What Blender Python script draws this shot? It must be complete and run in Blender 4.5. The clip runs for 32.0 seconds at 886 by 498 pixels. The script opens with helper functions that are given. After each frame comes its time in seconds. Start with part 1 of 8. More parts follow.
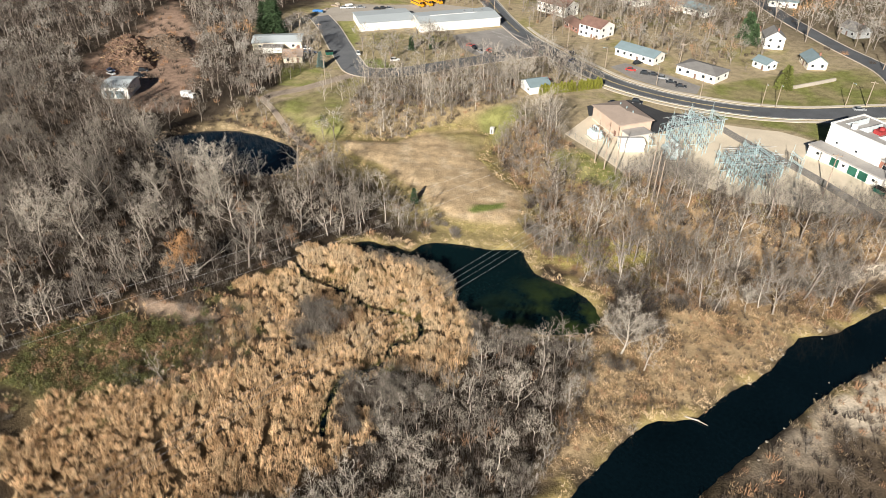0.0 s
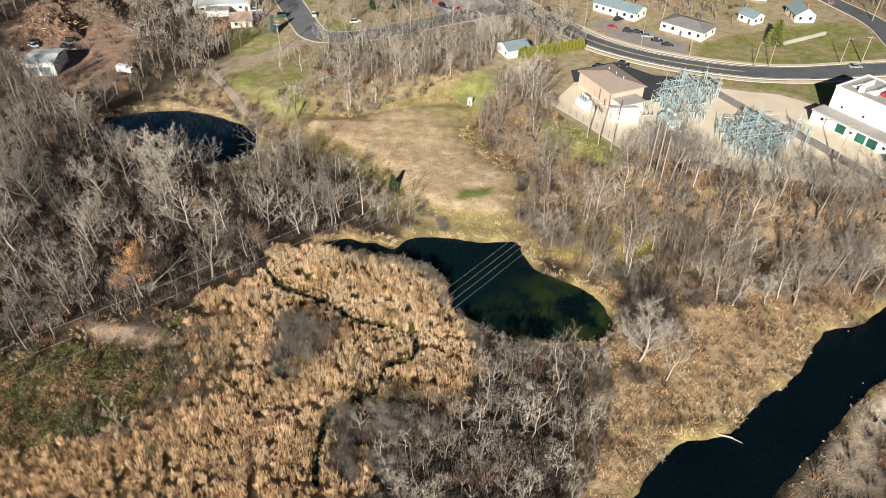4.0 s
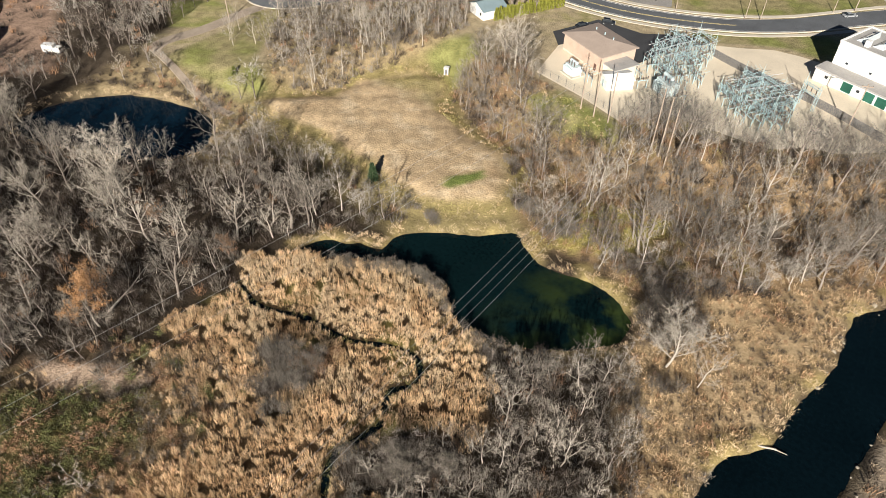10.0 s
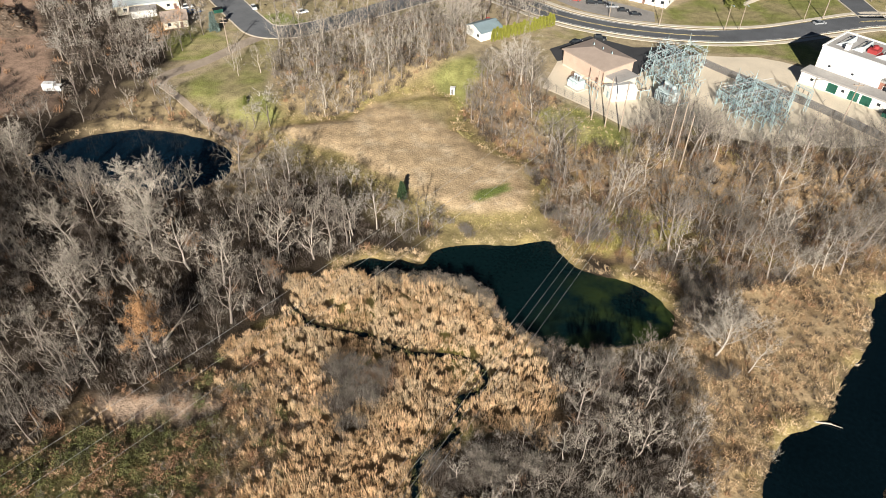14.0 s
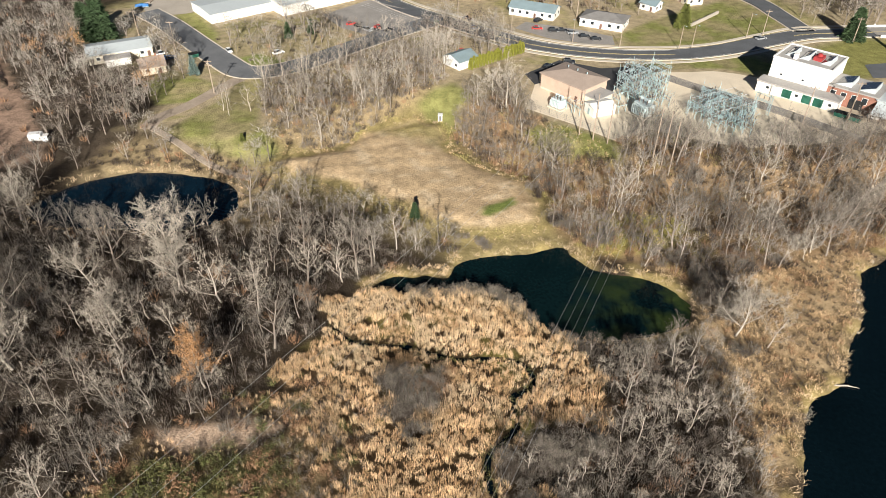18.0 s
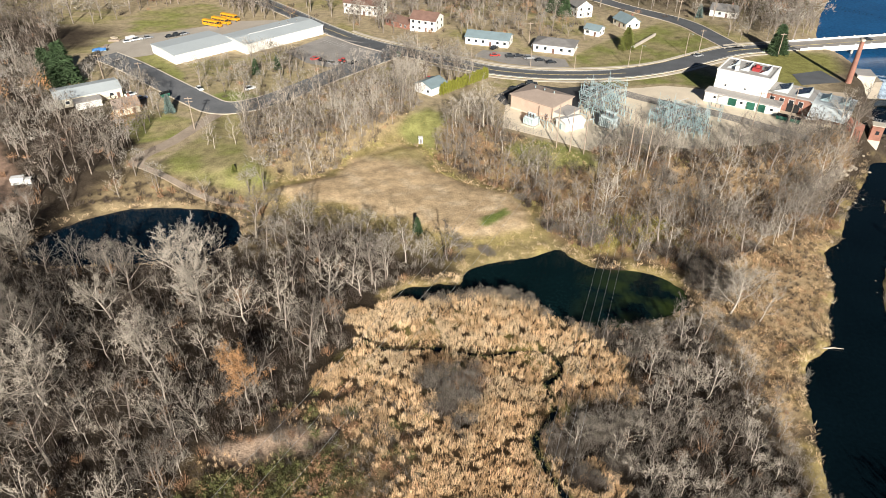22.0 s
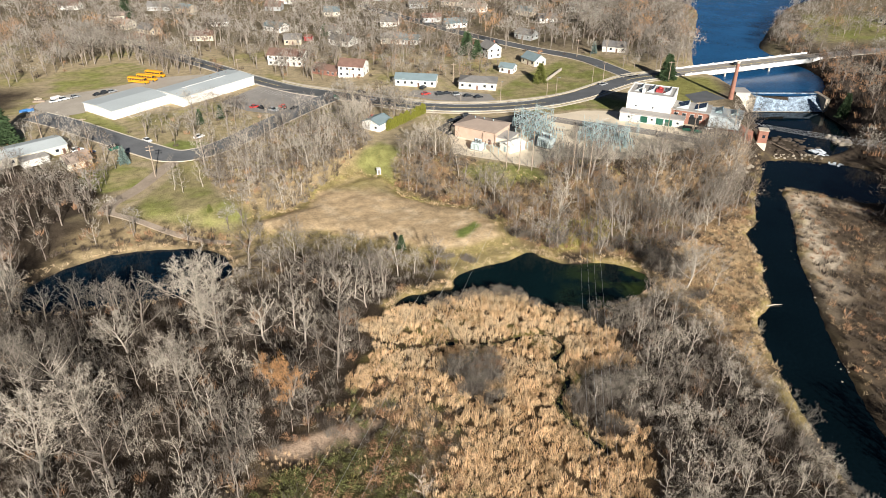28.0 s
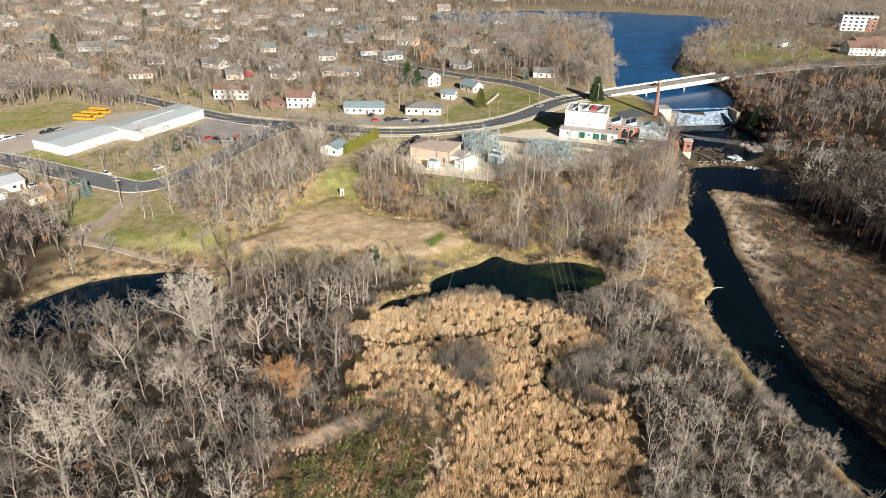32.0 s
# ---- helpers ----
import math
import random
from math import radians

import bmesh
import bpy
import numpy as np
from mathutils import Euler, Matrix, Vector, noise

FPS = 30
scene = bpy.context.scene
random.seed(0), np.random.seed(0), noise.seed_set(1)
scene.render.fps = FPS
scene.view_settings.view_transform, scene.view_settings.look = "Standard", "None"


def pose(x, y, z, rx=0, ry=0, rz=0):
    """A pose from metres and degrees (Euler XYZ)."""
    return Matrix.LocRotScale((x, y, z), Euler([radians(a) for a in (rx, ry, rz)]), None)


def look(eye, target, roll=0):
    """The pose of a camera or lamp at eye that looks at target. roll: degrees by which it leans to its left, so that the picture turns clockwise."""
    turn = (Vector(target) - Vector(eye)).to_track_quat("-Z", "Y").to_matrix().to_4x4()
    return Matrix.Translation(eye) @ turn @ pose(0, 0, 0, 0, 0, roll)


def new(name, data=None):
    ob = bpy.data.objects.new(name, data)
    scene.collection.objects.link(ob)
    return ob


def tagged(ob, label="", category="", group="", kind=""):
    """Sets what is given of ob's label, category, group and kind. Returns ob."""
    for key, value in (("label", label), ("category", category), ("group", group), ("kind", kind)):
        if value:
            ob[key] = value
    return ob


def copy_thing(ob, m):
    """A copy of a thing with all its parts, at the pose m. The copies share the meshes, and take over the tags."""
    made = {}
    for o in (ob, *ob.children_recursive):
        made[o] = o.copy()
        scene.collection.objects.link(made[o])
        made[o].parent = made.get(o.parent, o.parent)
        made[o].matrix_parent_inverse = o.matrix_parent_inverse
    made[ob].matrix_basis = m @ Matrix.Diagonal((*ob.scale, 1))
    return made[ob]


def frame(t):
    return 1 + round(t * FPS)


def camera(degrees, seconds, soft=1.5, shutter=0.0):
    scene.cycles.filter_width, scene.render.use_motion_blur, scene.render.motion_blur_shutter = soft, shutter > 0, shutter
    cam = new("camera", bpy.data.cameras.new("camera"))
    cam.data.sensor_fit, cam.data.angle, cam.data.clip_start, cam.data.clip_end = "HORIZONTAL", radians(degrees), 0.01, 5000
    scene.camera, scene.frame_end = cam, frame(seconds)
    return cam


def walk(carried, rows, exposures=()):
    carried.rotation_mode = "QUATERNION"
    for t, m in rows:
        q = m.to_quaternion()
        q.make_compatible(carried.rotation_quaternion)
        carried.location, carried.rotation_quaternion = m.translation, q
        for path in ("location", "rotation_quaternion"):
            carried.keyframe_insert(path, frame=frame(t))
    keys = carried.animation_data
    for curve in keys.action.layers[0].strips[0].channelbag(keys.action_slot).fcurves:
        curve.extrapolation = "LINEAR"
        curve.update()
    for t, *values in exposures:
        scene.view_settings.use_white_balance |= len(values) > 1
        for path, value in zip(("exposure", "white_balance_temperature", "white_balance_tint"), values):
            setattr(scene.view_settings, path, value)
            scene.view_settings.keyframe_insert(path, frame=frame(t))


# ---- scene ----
cam = camera(66.5, 32.0, soft=0.55)
PATH = [
    (0, (116.909, 68.75, 111.334), (115.753, 69.917, 110.192), 0.3),
    (0.5, (113.97, 69.765, 111.08), (112.834, 70.938, 109.925), 0.3),
    (1, (111.422, 71.079, 110.596), (110.304, 72.256, 109.428), 0.3),
    (1.5, (108.914, 72.55, 110.399), (107.814, 73.729, 109.216), 0.3),
    (2, (106.155, 73.994, 110.34), (105.075, 75.176, 109.142), 0.4),
    (2.5, (103.441, 75.487, 110.009), (102.38, 76.672, 108.796), 0.4),
    (3, (100.652, 76.861, 109.826), (99.61, 78.048, 108.598), 0.5),
    (3.5, (97.781, 78.232, 109.669), (96.761, 79.421, 108.426), 0.6),
    (5.5, (87.244, 83.961, 108.896), (86.3, 85.153, 107.596), 0.8),
    (6, (85.133, 85.588, 107.977), (84.203, 86.78, 106.667), 0.8),
    (6.5, (82.355, 86.95, 107.883), (81.444, 88.141, 106.56), 0.8),
    (7, (79.631, 88.324, 107.74), (78.739, 89.514, 106.403), 0.8),
    (7.5, (77.663, 89.556, 107.272), (76.785, 90.744, 105.924), 0.8),
    (8, (76.34, 90.319, 106.946), (75.475, 91.506, 105.588), 0.8),
    (8.5, (75.672, 90.633, 106.697), (74.817, 91.822, 105.334), 0.8),
    (9, (75.712, 90.731, 106.531), (74.861, 91.92, 105.166), 0.7),
    (9.5, (75.822, 90.608, 106.567), (74.977, 91.799, 105.2), 0.7),
    (10, (75.43, 90.018, 106.733), (74.591, 91.214, 105.366), 0.7),
    (10.5, (74.488, 88.893, 106.992), (73.654, 90.096, 105.628), 0.8),
    (11, (73.068, 87.471, 107.055), (72.241, 88.683, 105.695), 0.8),
    (11.5, (71.34, 85.884, 106.907), (70.521, 87.107, 105.553), 0.8),
    (12, (69.413, 83.921, 106.832), (68.605, 85.158, 105.485), 0.7),
    (12.5, (67.355, 81.602, 106.744), (66.558, 82.857, 105.406), 0.6),
    (13, (65.045, 79.081, 106.834), (64.265, 80.356, 105.505), 0.7),
    (13.5, (63.047, 76.905, 106.834), (62.282, 78.199, 105.515), 0.7),
    (14, (61.048, 74.88, 107.087), (60.299, 76.192, 105.776), 0.6),
    (14.5, (59.297, 72.829, 106.962), (58.563, 74.161, 105.663), 0.6),
    (16.5, (51.927, 64.235, 106.8), (51.26, 65.642, 105.545), 0.5),
    (17, (50.09, 61.785, 106.585), (49.442, 63.212, 105.342), 0.5),
    (17.5, (48.338, 59.652, 106.651), (47.706, 61.095, 105.418), 0.4),
    (18, (46.376, 57.545, 106.791), (45.764, 59.005, 105.569), 0.4),
    (18.5, (44.501, 55.322, 106.586), (43.909, 56.8, 105.377), 0.4),
    (19, (42.492, 53.094, 106.467), (41.921, 54.59, 105.269), 0.4),
    (19.5, (40.674, 51.111, 106.823), (40.124, 52.622, 105.633), 0.4),
    (20, (38.793, 49.003, 106.898), (38.265, 50.529, 105.718), 0.4),
    (20.5, (36.673, 46.676, 106.856), (36.168, 48.219, 105.688), 0.4),
    (21, (34.823, 44.631, 106.648), (34.34, 46.19, 105.492), 0.4),
    (21.5, (32.779, 42.303, 106.41), (32.32, 43.878, 105.265), 0.5),
    (22, (30.962, 40.154, 106.578), (30.525, 41.742, 105.443), 0.5),
    (22.5, (29.161, 38.145, 106.801), (28.747, 39.746, 105.675), 0.4),
    (23, (27.208, 36.073, 106.813), (26.818, 37.686, 105.697), 0.4),
    (23.5, (25.222, 33.641, 106.831), (24.858, 35.268, 105.726), 0.5),
    (24, (22.914, 31.375, 106.773), (22.577, 33.016, 105.68), 0.7),
    (24.5, (20.937, 29.742, 106.298), (20.624, 31.395, 105.218), 0.7),
    (26.5, (13.016, 21.529, 106.124), (12.805, 23.226, 105.086), 0.7),
    (27, (11.42, 19.268, 105.72), (11.235, 20.976, 104.695), 0.7),
    (27.5, (9.787, 17.113, 105.594), (9.627, 18.83, 104.582), 0.7),
    (28, (7.97, 15.223, 105.815), (7.837, 16.948, 104.812), 0.7),
    (28.5, (6.319, 13.069, 105.472), (6.212, 14.803, 104.483), 0.7),
    (29, (4.479, 10.945, 105.024), (4.4, 12.689, 104.048), 0.7),
    (29.5, (2.623, 8.715, 104.88), (2.571, 10.467, 103.916), 0.7),
    (30, (0.841, 6.57, 104.947), (0.817, 8.329, 103.995), 0.7),
    (30.5, (-0.984, 4.404, 104.743), (-0.979, 6.17, 103.803), 0.8),
    (31, (-2.977, 2.314, 104.783), (-2.944, 4.085, 103.853), 0.8),
    (31.5, (-4.302, 0.237, 104.948), (-4.245, 2.011, 104.028), 0.7),
    (32, (-5.591, -1.385, 105.153), (-5.511, 0.394, 104.241), 0.7),
]
walk(cam, [(t, look(eye, target, roll)) for t, eye, target, roll in PATH])

# ---- world, sun, exposure ----
SUN = Vector((0.352, -0.852, 0.40)).normalized()
world = bpy.data.worlds.new("sky")
scene.world = world
world.use_nodes = True
wn = world.node_tree.nodes
sky = wn.new("ShaderNodeTexSky")
sky.sky_type = "NISHITA"
sky.sun_disc = False
sky.altitude = 2500
sky.air_density = 0.6
sky.dust_density = 0.2
sky.sun_elevation = math.asin(SUN.z)
sky.sun_rotation = math.atan2(SUN.x, SUN.y)
world.node_tree.links.new(sky.outputs[0], wn["Background"].inputs[0])
wn["Background"].inputs[1].default_value = 0.026
sun = new("sun", bpy.data.lights.new("sun", "SUN"))
sun.data.energy = 5.0
sun.data.angle = radians(0.5)
sun.data.color = (1.0, 0.95, 0.865)
sun.matrix_world = look(SUN * 500, (0, 0, 0))
scene.view_settings.exposure = 0.89


# ---- materials ----
def mat(name, color, rough=0.85, vary=0.25, scale=0.6, fine=6.0, bump=0.2, metal=0.0, spec=0.3, attr="", rnd=0.0, bumpdist=0.05):
    """A procedural surface: base colour varied at two scales, with relief."""
    m = bpy.data.materials.new(name)
    m.use_nodes = True
    nt = m.node_tree
    b = nt.nodes["Principled BSDF"]
    b.inputs["Roughness"].default_value = rough
    b.inputs["Metallic"].default_value = metal
    b.inputs["Specular IOR Level"].default_value = spec
    geo = nt.nodes.new("ShaderNodeNewGeometry")
    n1 = nt.nodes.new("ShaderNodeTexNoise")
    n1.inputs["Scale"].default_value = scale
    n1.inputs["Detail"].default_value = 5
    n2 = nt.nodes.new("ShaderNodeTexNoise")
    n2.inputs["Scale"].default_value = fine
    n2.inputs["Detail"].default_value = 4
    nt.links.new(geo.outputs["Position"], n1.inputs["Vector"])
    nt.links.new(geo.outputs["Position"], n2.inputs["Vector"])
    add = nt.nodes.new("ShaderNodeMath")
    add.operation = "ADD"
    nt.links.new(n1.outputs[0], add.inputs[0])
    nt.links.new(n2.outputs[0], add.inputs[1])
    rng = nt.nodes.new("ShaderNodeMapRange")
    rng.inputs[1].default_value, rng.inputs[2].default_value = 0.65, 1.35
    rng.inputs[3].default_value, rng.inputs[4].default_value = 1 - vary, 1 + vary
    nt.links.new(add.outputs[0], rng.inputs[0])
    val = rng.outputs[0]
    if rnd:
        info = nt.nodes.new("ShaderNodeObjectInfo")
        r2 = nt.nodes.new("ShaderNodeMapRange")
        r2.inputs[3].default_value, r2.inputs[4].default_value = 1 - rnd, 1 + rnd
        nt.links.new(info.outputs["Random"], r2.inputs[0])
        mu = nt.nodes.new("ShaderNodeMath")
        mu.operation = "MULTIPLY"
        nt.links.new(val, mu.inputs[0])
        nt.links.new(r2.outputs[0], mu.inputs[1])
        val = mu.outputs[0]
    sc = nt.nodes.new("ShaderNodeVectorMath")
    sc.operation = "SCALE"
    if attr:
        at = nt.nodes.new("ShaderNodeAttribute")
        at.attribute_name = attr
        nt.links.new(at.outputs["Color"], sc.inputs[0])
    else:
        sc.inputs[0].default_value = color
    nt.links.new(val, sc.inputs["Scale"])
    nt.links.new(sc.outputs[0], b.inputs["Base Color"])
    if bump:
        bp = nt.nodes.new("ShaderNodeBump")
        bp.inputs["Strength"].default_value = bump
        bp.inputs["Distance"].default_value = bumpdist
        nt.links.new(n2.outputs[0], bp.inputs["Height"])
        nt.links.new(bp.outputs[0], b.inputs["Normal"])
    return m


def water_mat(name, color, shallow=None, wave=1.2, bump=0.06, rough=0.06):
    m = mat(name, color, rough=rough, vary=0.35, scale=0.05, fine=wave, bump=bump, spec=0.15, bumpdist=0.1)
    if shallow:
        nt = m.node_tree
        b = nt.nodes["Principled BSDF"]
        base = b.inputs["Base Color"].links[0].from_socket
        geo = nt.nodes.new("ShaderNodeNewGeometry")
        warp = nt.nodes.new("ShaderNodeTexNoise")
        warp.inputs["Scale"].default_value = 0.12
        warp.inputs["Detail"].default_value = 6
        nt.links.new(geo.outputs["Position"], warp.inputs["Vector"])
        sep = nt.nodes.new("ShaderNodeSeparateXYZ")
        nt.links.new(geo.outputs["Position"], sep.inputs[0])
        edge = nt.nodes.new("ShaderNodeMapRange")
        edge.inputs[1].default_value, edge.inputs[2].default_value = shallow[1], shallow[2]
        nt.links.new(sep.outputs["X"], edge.inputs[0])
        k = nt.nodes.new("ShaderNodeMapRange")
        k.inputs[1].default_value, k.inputs[2].default_value = 0.42, 0.62
        nt.links.new(warp.outputs[0], k.inputs[0])
        mul = nt.nodes.new("ShaderNodeMath")
        mul.operation = "MULTIPLY"
        nt.links.new(edge.outputs[0], mul.inputs[0])
        nt.links.new(k.outputs[0], mul.inputs[1])
        mx = nt.nodes.new("ShaderNodeMix")
        mx.data_type = "RGBA"
        nt.links.new(mul.outputs[0], mx.inputs["Factor"])
        nt.links.new(base, mx.inputs["A"])
        mx.inputs["B"].default_value = (*shallow[0], 1)
        nt.links.new(mx.outputs["Result"], b.inputs["Base Color"])
    return m


M = {}
M["ground"] = mat("ground_cover", (0.3, 0.2, 0.1), attr="cover", vary=0.45, scale=0.35, fine=2.2, bump=0.8, bumpdist=0.25, rough=0.95, spec=0.1)
M["asphalt"] = mat("asphalt", (0.105, 0.11, 0.118), vary=0.25, scale=0.2, fine=3, bump=0.1)
M["street_grey"] = mat("grey_street_asphalt", (0.15, 0.155, 0.162), vary=0.2, scale=0.2, fine=3, bump=0.1)
# asphalt darkened to carry the shade behind the brick building
M["asphalt_shaded"] = mat("shade_dark_asphalt", (0.05, 0.05, 0.053), vary=0.2, scale=0.2, fine=3, bump=0.1)
M["old_asphalt"] = mat("worn_asphalt", (0.28, 0.26, 0.24), vary=0.25, scale=0.15, fine=2, bump=0.1)
M["drive"] = mat("gravel_track", (0.36, 0.29, 0.225), vary=0.25, scale=0.3, fine=2, bump=0.3)
M["concrete"] = mat("concrete", (0.56, 0.50, 0.41), vary=0.15, scale=0.3, fine=4, bump=0.1)
M["gravel"] = mat("pale_gravel", (0.70, 0.60, 0.46), vary=0.14, scale=0.12, fine=3, bump=0.4)
M["dirt"] = mat("packed_dirt", (0.29, 0.20, 0.145), vary=0.25, scale=0.1, fine=1.5, bump=0.3)
M["yellow"] = mat("yellow_paint", (0.62, 0.50, 0.22), vary=0.2)
M["white_line"] = mat("white_paint_line", (0.6, 0.6, 0.58), vary=0.2)
M["white"] = mat("white_painted_wall", (0.78, 0.76, 0.71), vary=0.06, scale=0.3, fine=3, bump=0.05)
M["cream"] = mat("cream_siding", (0.66, 0.6, 0.48), vary=0.08, scale=0.4, fine=4, bump=0.05)
M["brick_tan"] = mat("tan_brick_wall", (0.52, 0.385, 0.30), vary=0.12, scale=0.5, fine=5, bump=0.2)
M["brick_red"] = mat("red_brick_wall", (0.30, 0.145, 0.105), vary=0.25, scale=0.5, fine=5, bump=0.2)
M["roof_tan"] = mat("tan_shingle_roof", (0.36, 0.285, 0.235), vary=0.12, scale=0.4, fine=5, bump=0.3)
M["roof_brown"] = mat("brown_shingle_roof", (0.21, 0.125, 0.098), vary=0.25, scale=0.4, fine=5, bump=0.3)
M["roof_grey"] = mat("grey_shingle_roof", (0.21, 0.20, 0.19), vary=0.25, scale=0.4, fine=5, bump=0.3)
M["roof_teal"] = mat("blue_grey_roof", (0.19, 0.25, 0.27), vary=0.15, scale=0.4, fine=5, bump=0.3)
M["roof_metal"] = mat("pale_metal_roof", (0.47, 0.51, 0.52), vary=0.08, scale=0.1, fine=1.5, bump=0.1, rough=0.55)
M["roof_flat"] = mat("flat_membrane_roof", (0.36, 0.34, 0.32), vary=0.15, scale=0.3, fine=2, bump=0.1)
M["glass"] = mat("window_glass", (0.03, 0.035, 0.04), rough=0.12, vary=0.2, bump=0, spec=0.6)
M["green_door"] = mat("green_painted_door", (0.03, 0.13, 0.09), vary=0.15)
M["trim"] = mat("white_trim", (0.72, 0.71, 0.68), vary=0.05)
M["steel"] = mat("galvanised_steel", (0.37, 0.48, 0.49), rough=0.5, vary=0.2)
M["transformer"] = mat("pale_blue_grey_paint", (0.52, 0.60, 0.60), rough=0.5, vary=0.12)
M["porcelain"] = mat("brown_porcelain", (0.10, 0.07, 0.06), rough=0.3, vary=0.2)
M["pole"] = mat("weathered_pole_wood", (0.34, 0.27, 0.21), vary=0.25)
M["dark_pole"] = mat("dark_pole_wood", (0.12, 0.09, 0.07), vary=0.25)
M["fence"] = mat("chain_link_grey", (0.16, 0.15, 0.14), vary=0.2)
M["cable"] = mat("aluminium_cable", (0.45, 0.45, 0.45), rough=0.5, vary=0.1, bump=0)
M["tarp_blue"] = mat("blue_tarpaulin", (0.03, 0.14, 0.36), rough=0.5, vary=0.2, scale=0.6, fine=4, bump=0.3)
M["bus_yellow"] = mat("school_bus_yellow", (0.72, 0.33, 0.02), rough=0.4, vary=0.08, bump=0)
M["black"] = mat("black_rubber", (0.02, 0.02, 0.02), vary=0.2)
M["car_black"] = mat("black_car_paint", (0.02, 0.022, 0.025), rough=0.25, vary=0.1, bump=0, spec=0.6)
M["car_white"] = mat("white_car_paint", (0.75, 0.75, 0.74), rough=0.3, vary=0.05, bump=0, spec=0.5)
M["car_red"] = mat("red_car_paint", (0.5, 0.04, 0.03), rough=0.3, vary=0.08, bump=0, spec=0.5)
M["car_blue"] = mat("blue_car_paint", (0.05, 0.09, 0.2), rough=0.3, vary=0.08, bump=0, spec=0.5)
M["car_grey"] = mat("grey_car_paint", (0.3, 0.31, 0.32), rough=0.3, vary=0.05, bump=0, spec=0.5)
M["red_sheet"] = mat("red_sheet_metal", (0.32, 0.04, 0.04), vary=0.2)
M["bark"] = mat("grey_bark", (0.25, 0.21, 0.175), vary=0.3, scale=0.15, fine=3, bump=0.3, rnd=0.25)
M["bark_pale"] = mat("pale_bark", (0.46, 0.405, 0.34), vary=0.25, scale=0.2, fine=3, bump=0.2, rnd=0.15)
M["twig"] = mat("bare_twigs", (0.188, 0.162, 0.134), vary=0.6, scale=0.05, fine=0.5, bump=0, rnd=0.35)
M["twig_pale"] = mat("pale_bare_twigs", (0.385, 0.337, 0.278), vary=0.35, scale=0.05, fine=0.6, bump=0, rnd=0.2)
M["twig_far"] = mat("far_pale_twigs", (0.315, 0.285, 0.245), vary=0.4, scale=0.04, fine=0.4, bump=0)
M["yard_tan"] = mat("tan_yard_gravel", (0.47, 0.385, 0.29), vary=0.2, scale=0.12, fine=2, bump=0.3)
M["yard_grey"] = mat("grey_yard_gravel", (0.40, 0.355, 0.30), vary=0.2, scale=0.12, fine=2, bump=0.3)
M["twig_rust"] = mat("rusty_dry_leaves", (0.42, 0.235, 0.11), vary=0.3, scale=0.1, fine=1, bump=0, rnd=0.2)
# very dark twigs, also used to paint shade inside brush and woods
M["twig_dark"] = mat("dark_shaded_brush_twigs", (0.075, 0.057, 0.044), vary=0.5, scale=0.08, fine=0.8, bump=0, rnd=0.25)
M["reed"] = mat("dry_reeds", (0.73, 0.53, 0.32), vary=0.42, scale=0.12, fine=0.9, bump=0)
M["twig_russet"] = mat("russet_brush", (0.30, 0.175, 0.10), vary=0.35, scale=0.1, fine=0.9, bump=0, rnd=0.2)
M["grass_olive"] = mat("olive_dry_grass", (0.42, 0.37, 0.13), vary=0.35, scale=0.15, fine=0.9, bump=0)
M["reed_ruddy"] = mat("ruddy_dry_reeds", (0.55, 0.37, 0.205), vary=0.35, scale=0.12, fine=0.9, bump=0)
M["grass_dull"] = mat("dull_dead_grass", (0.37, 0.28, 0.18), vary=0.4, scale=0.15, fine=0.9, bump=0)
M["siding_grey"] = mat("grey_siding", (0.42, 0.43, 0.43), vary=0.08, scale=0.4, fine=4, bump=0.05)
M["siding_tan"] = mat("tan_siding", (0.50, 0.42, 0.32), vary=0.08, scale=0.4, fine=4, bump=0.05)
M["reed_pale"] = mat("pale_dry_grass", (0.66, 0.505, 0.325), vary=0.3, scale=0.12, fine=0.9, bump=0)
M["green_leaf"] = mat("green_undergrowth", (0.125, 0.128, 0.045), vary=0.5, scale=0.3, fine=1.5, bump=0)
M["needle"] = mat("spruce_needles", (0.048, 0.08, 0.034), vary=0.3, scale=0.4, fine=3, bump=0, rnd=0.2)
M["needle_olive"] = mat("olive_cypress_foliage", (0.13, 0.14, 0.035), vary=0.35, scale=0.6, fine=3, bump=0)
M["needle_blue"] = mat("blue_spruce_needles", (0.14, 0.19, 0.17), vary=0.3, scale=0.4, fine=3, bump=0)
M["hedge"] = mat("yellow_green_hedge_foliage", (0.22, 0.22, 0.035), vary=0.3, scale=0.8, fine=4, bump=0)
M["rock"] = mat("pale_rock", (0.33, 0.285, 0.225), vary=0.25, scale=0.5, fine=3, bump=0.5)
M["chips"] = mat("wood_chips", (0.13, 0.08, 0.055), vary=0.6, scale=0.4, fine=1.6, bump=0.9)
M["chips_grey"] = mat("grey_brush_chips", (0.11, 0.078, 0.055), vary=0.6, scale=0.4, fine=1.6, bump=0.9)
# white water with the dam's blue shade put into the colour
M["foam"] = mat("shaded_white_water", (0.23, 0.29, 0.36), vary=0.98, scale=0.55, fine=1.6, bump=0.6, rough=0.3)
M["white_foam"] = mat("churned_white_water", (0.62, 0.67, 0.72), vary=0.35, scale=0.7, fine=2.2, bump=0.6, rough=0.35)
M["water"] = water_mat("river_water", (0.0018, 0.0056, 0.008))
# bluish base stands in for the sky mirrored in this pond
M["pond_sky_blue"] = water_mat("sky_tinted_pond_water", (0.003, 0.012, 0.022), bump=0.02)
M["rapids_rock"] = mat("wet_brown_rock", (0.085, 0.065, 0.05), vary=0.45, scale=0.4, fine=2.5, bump=0.8)
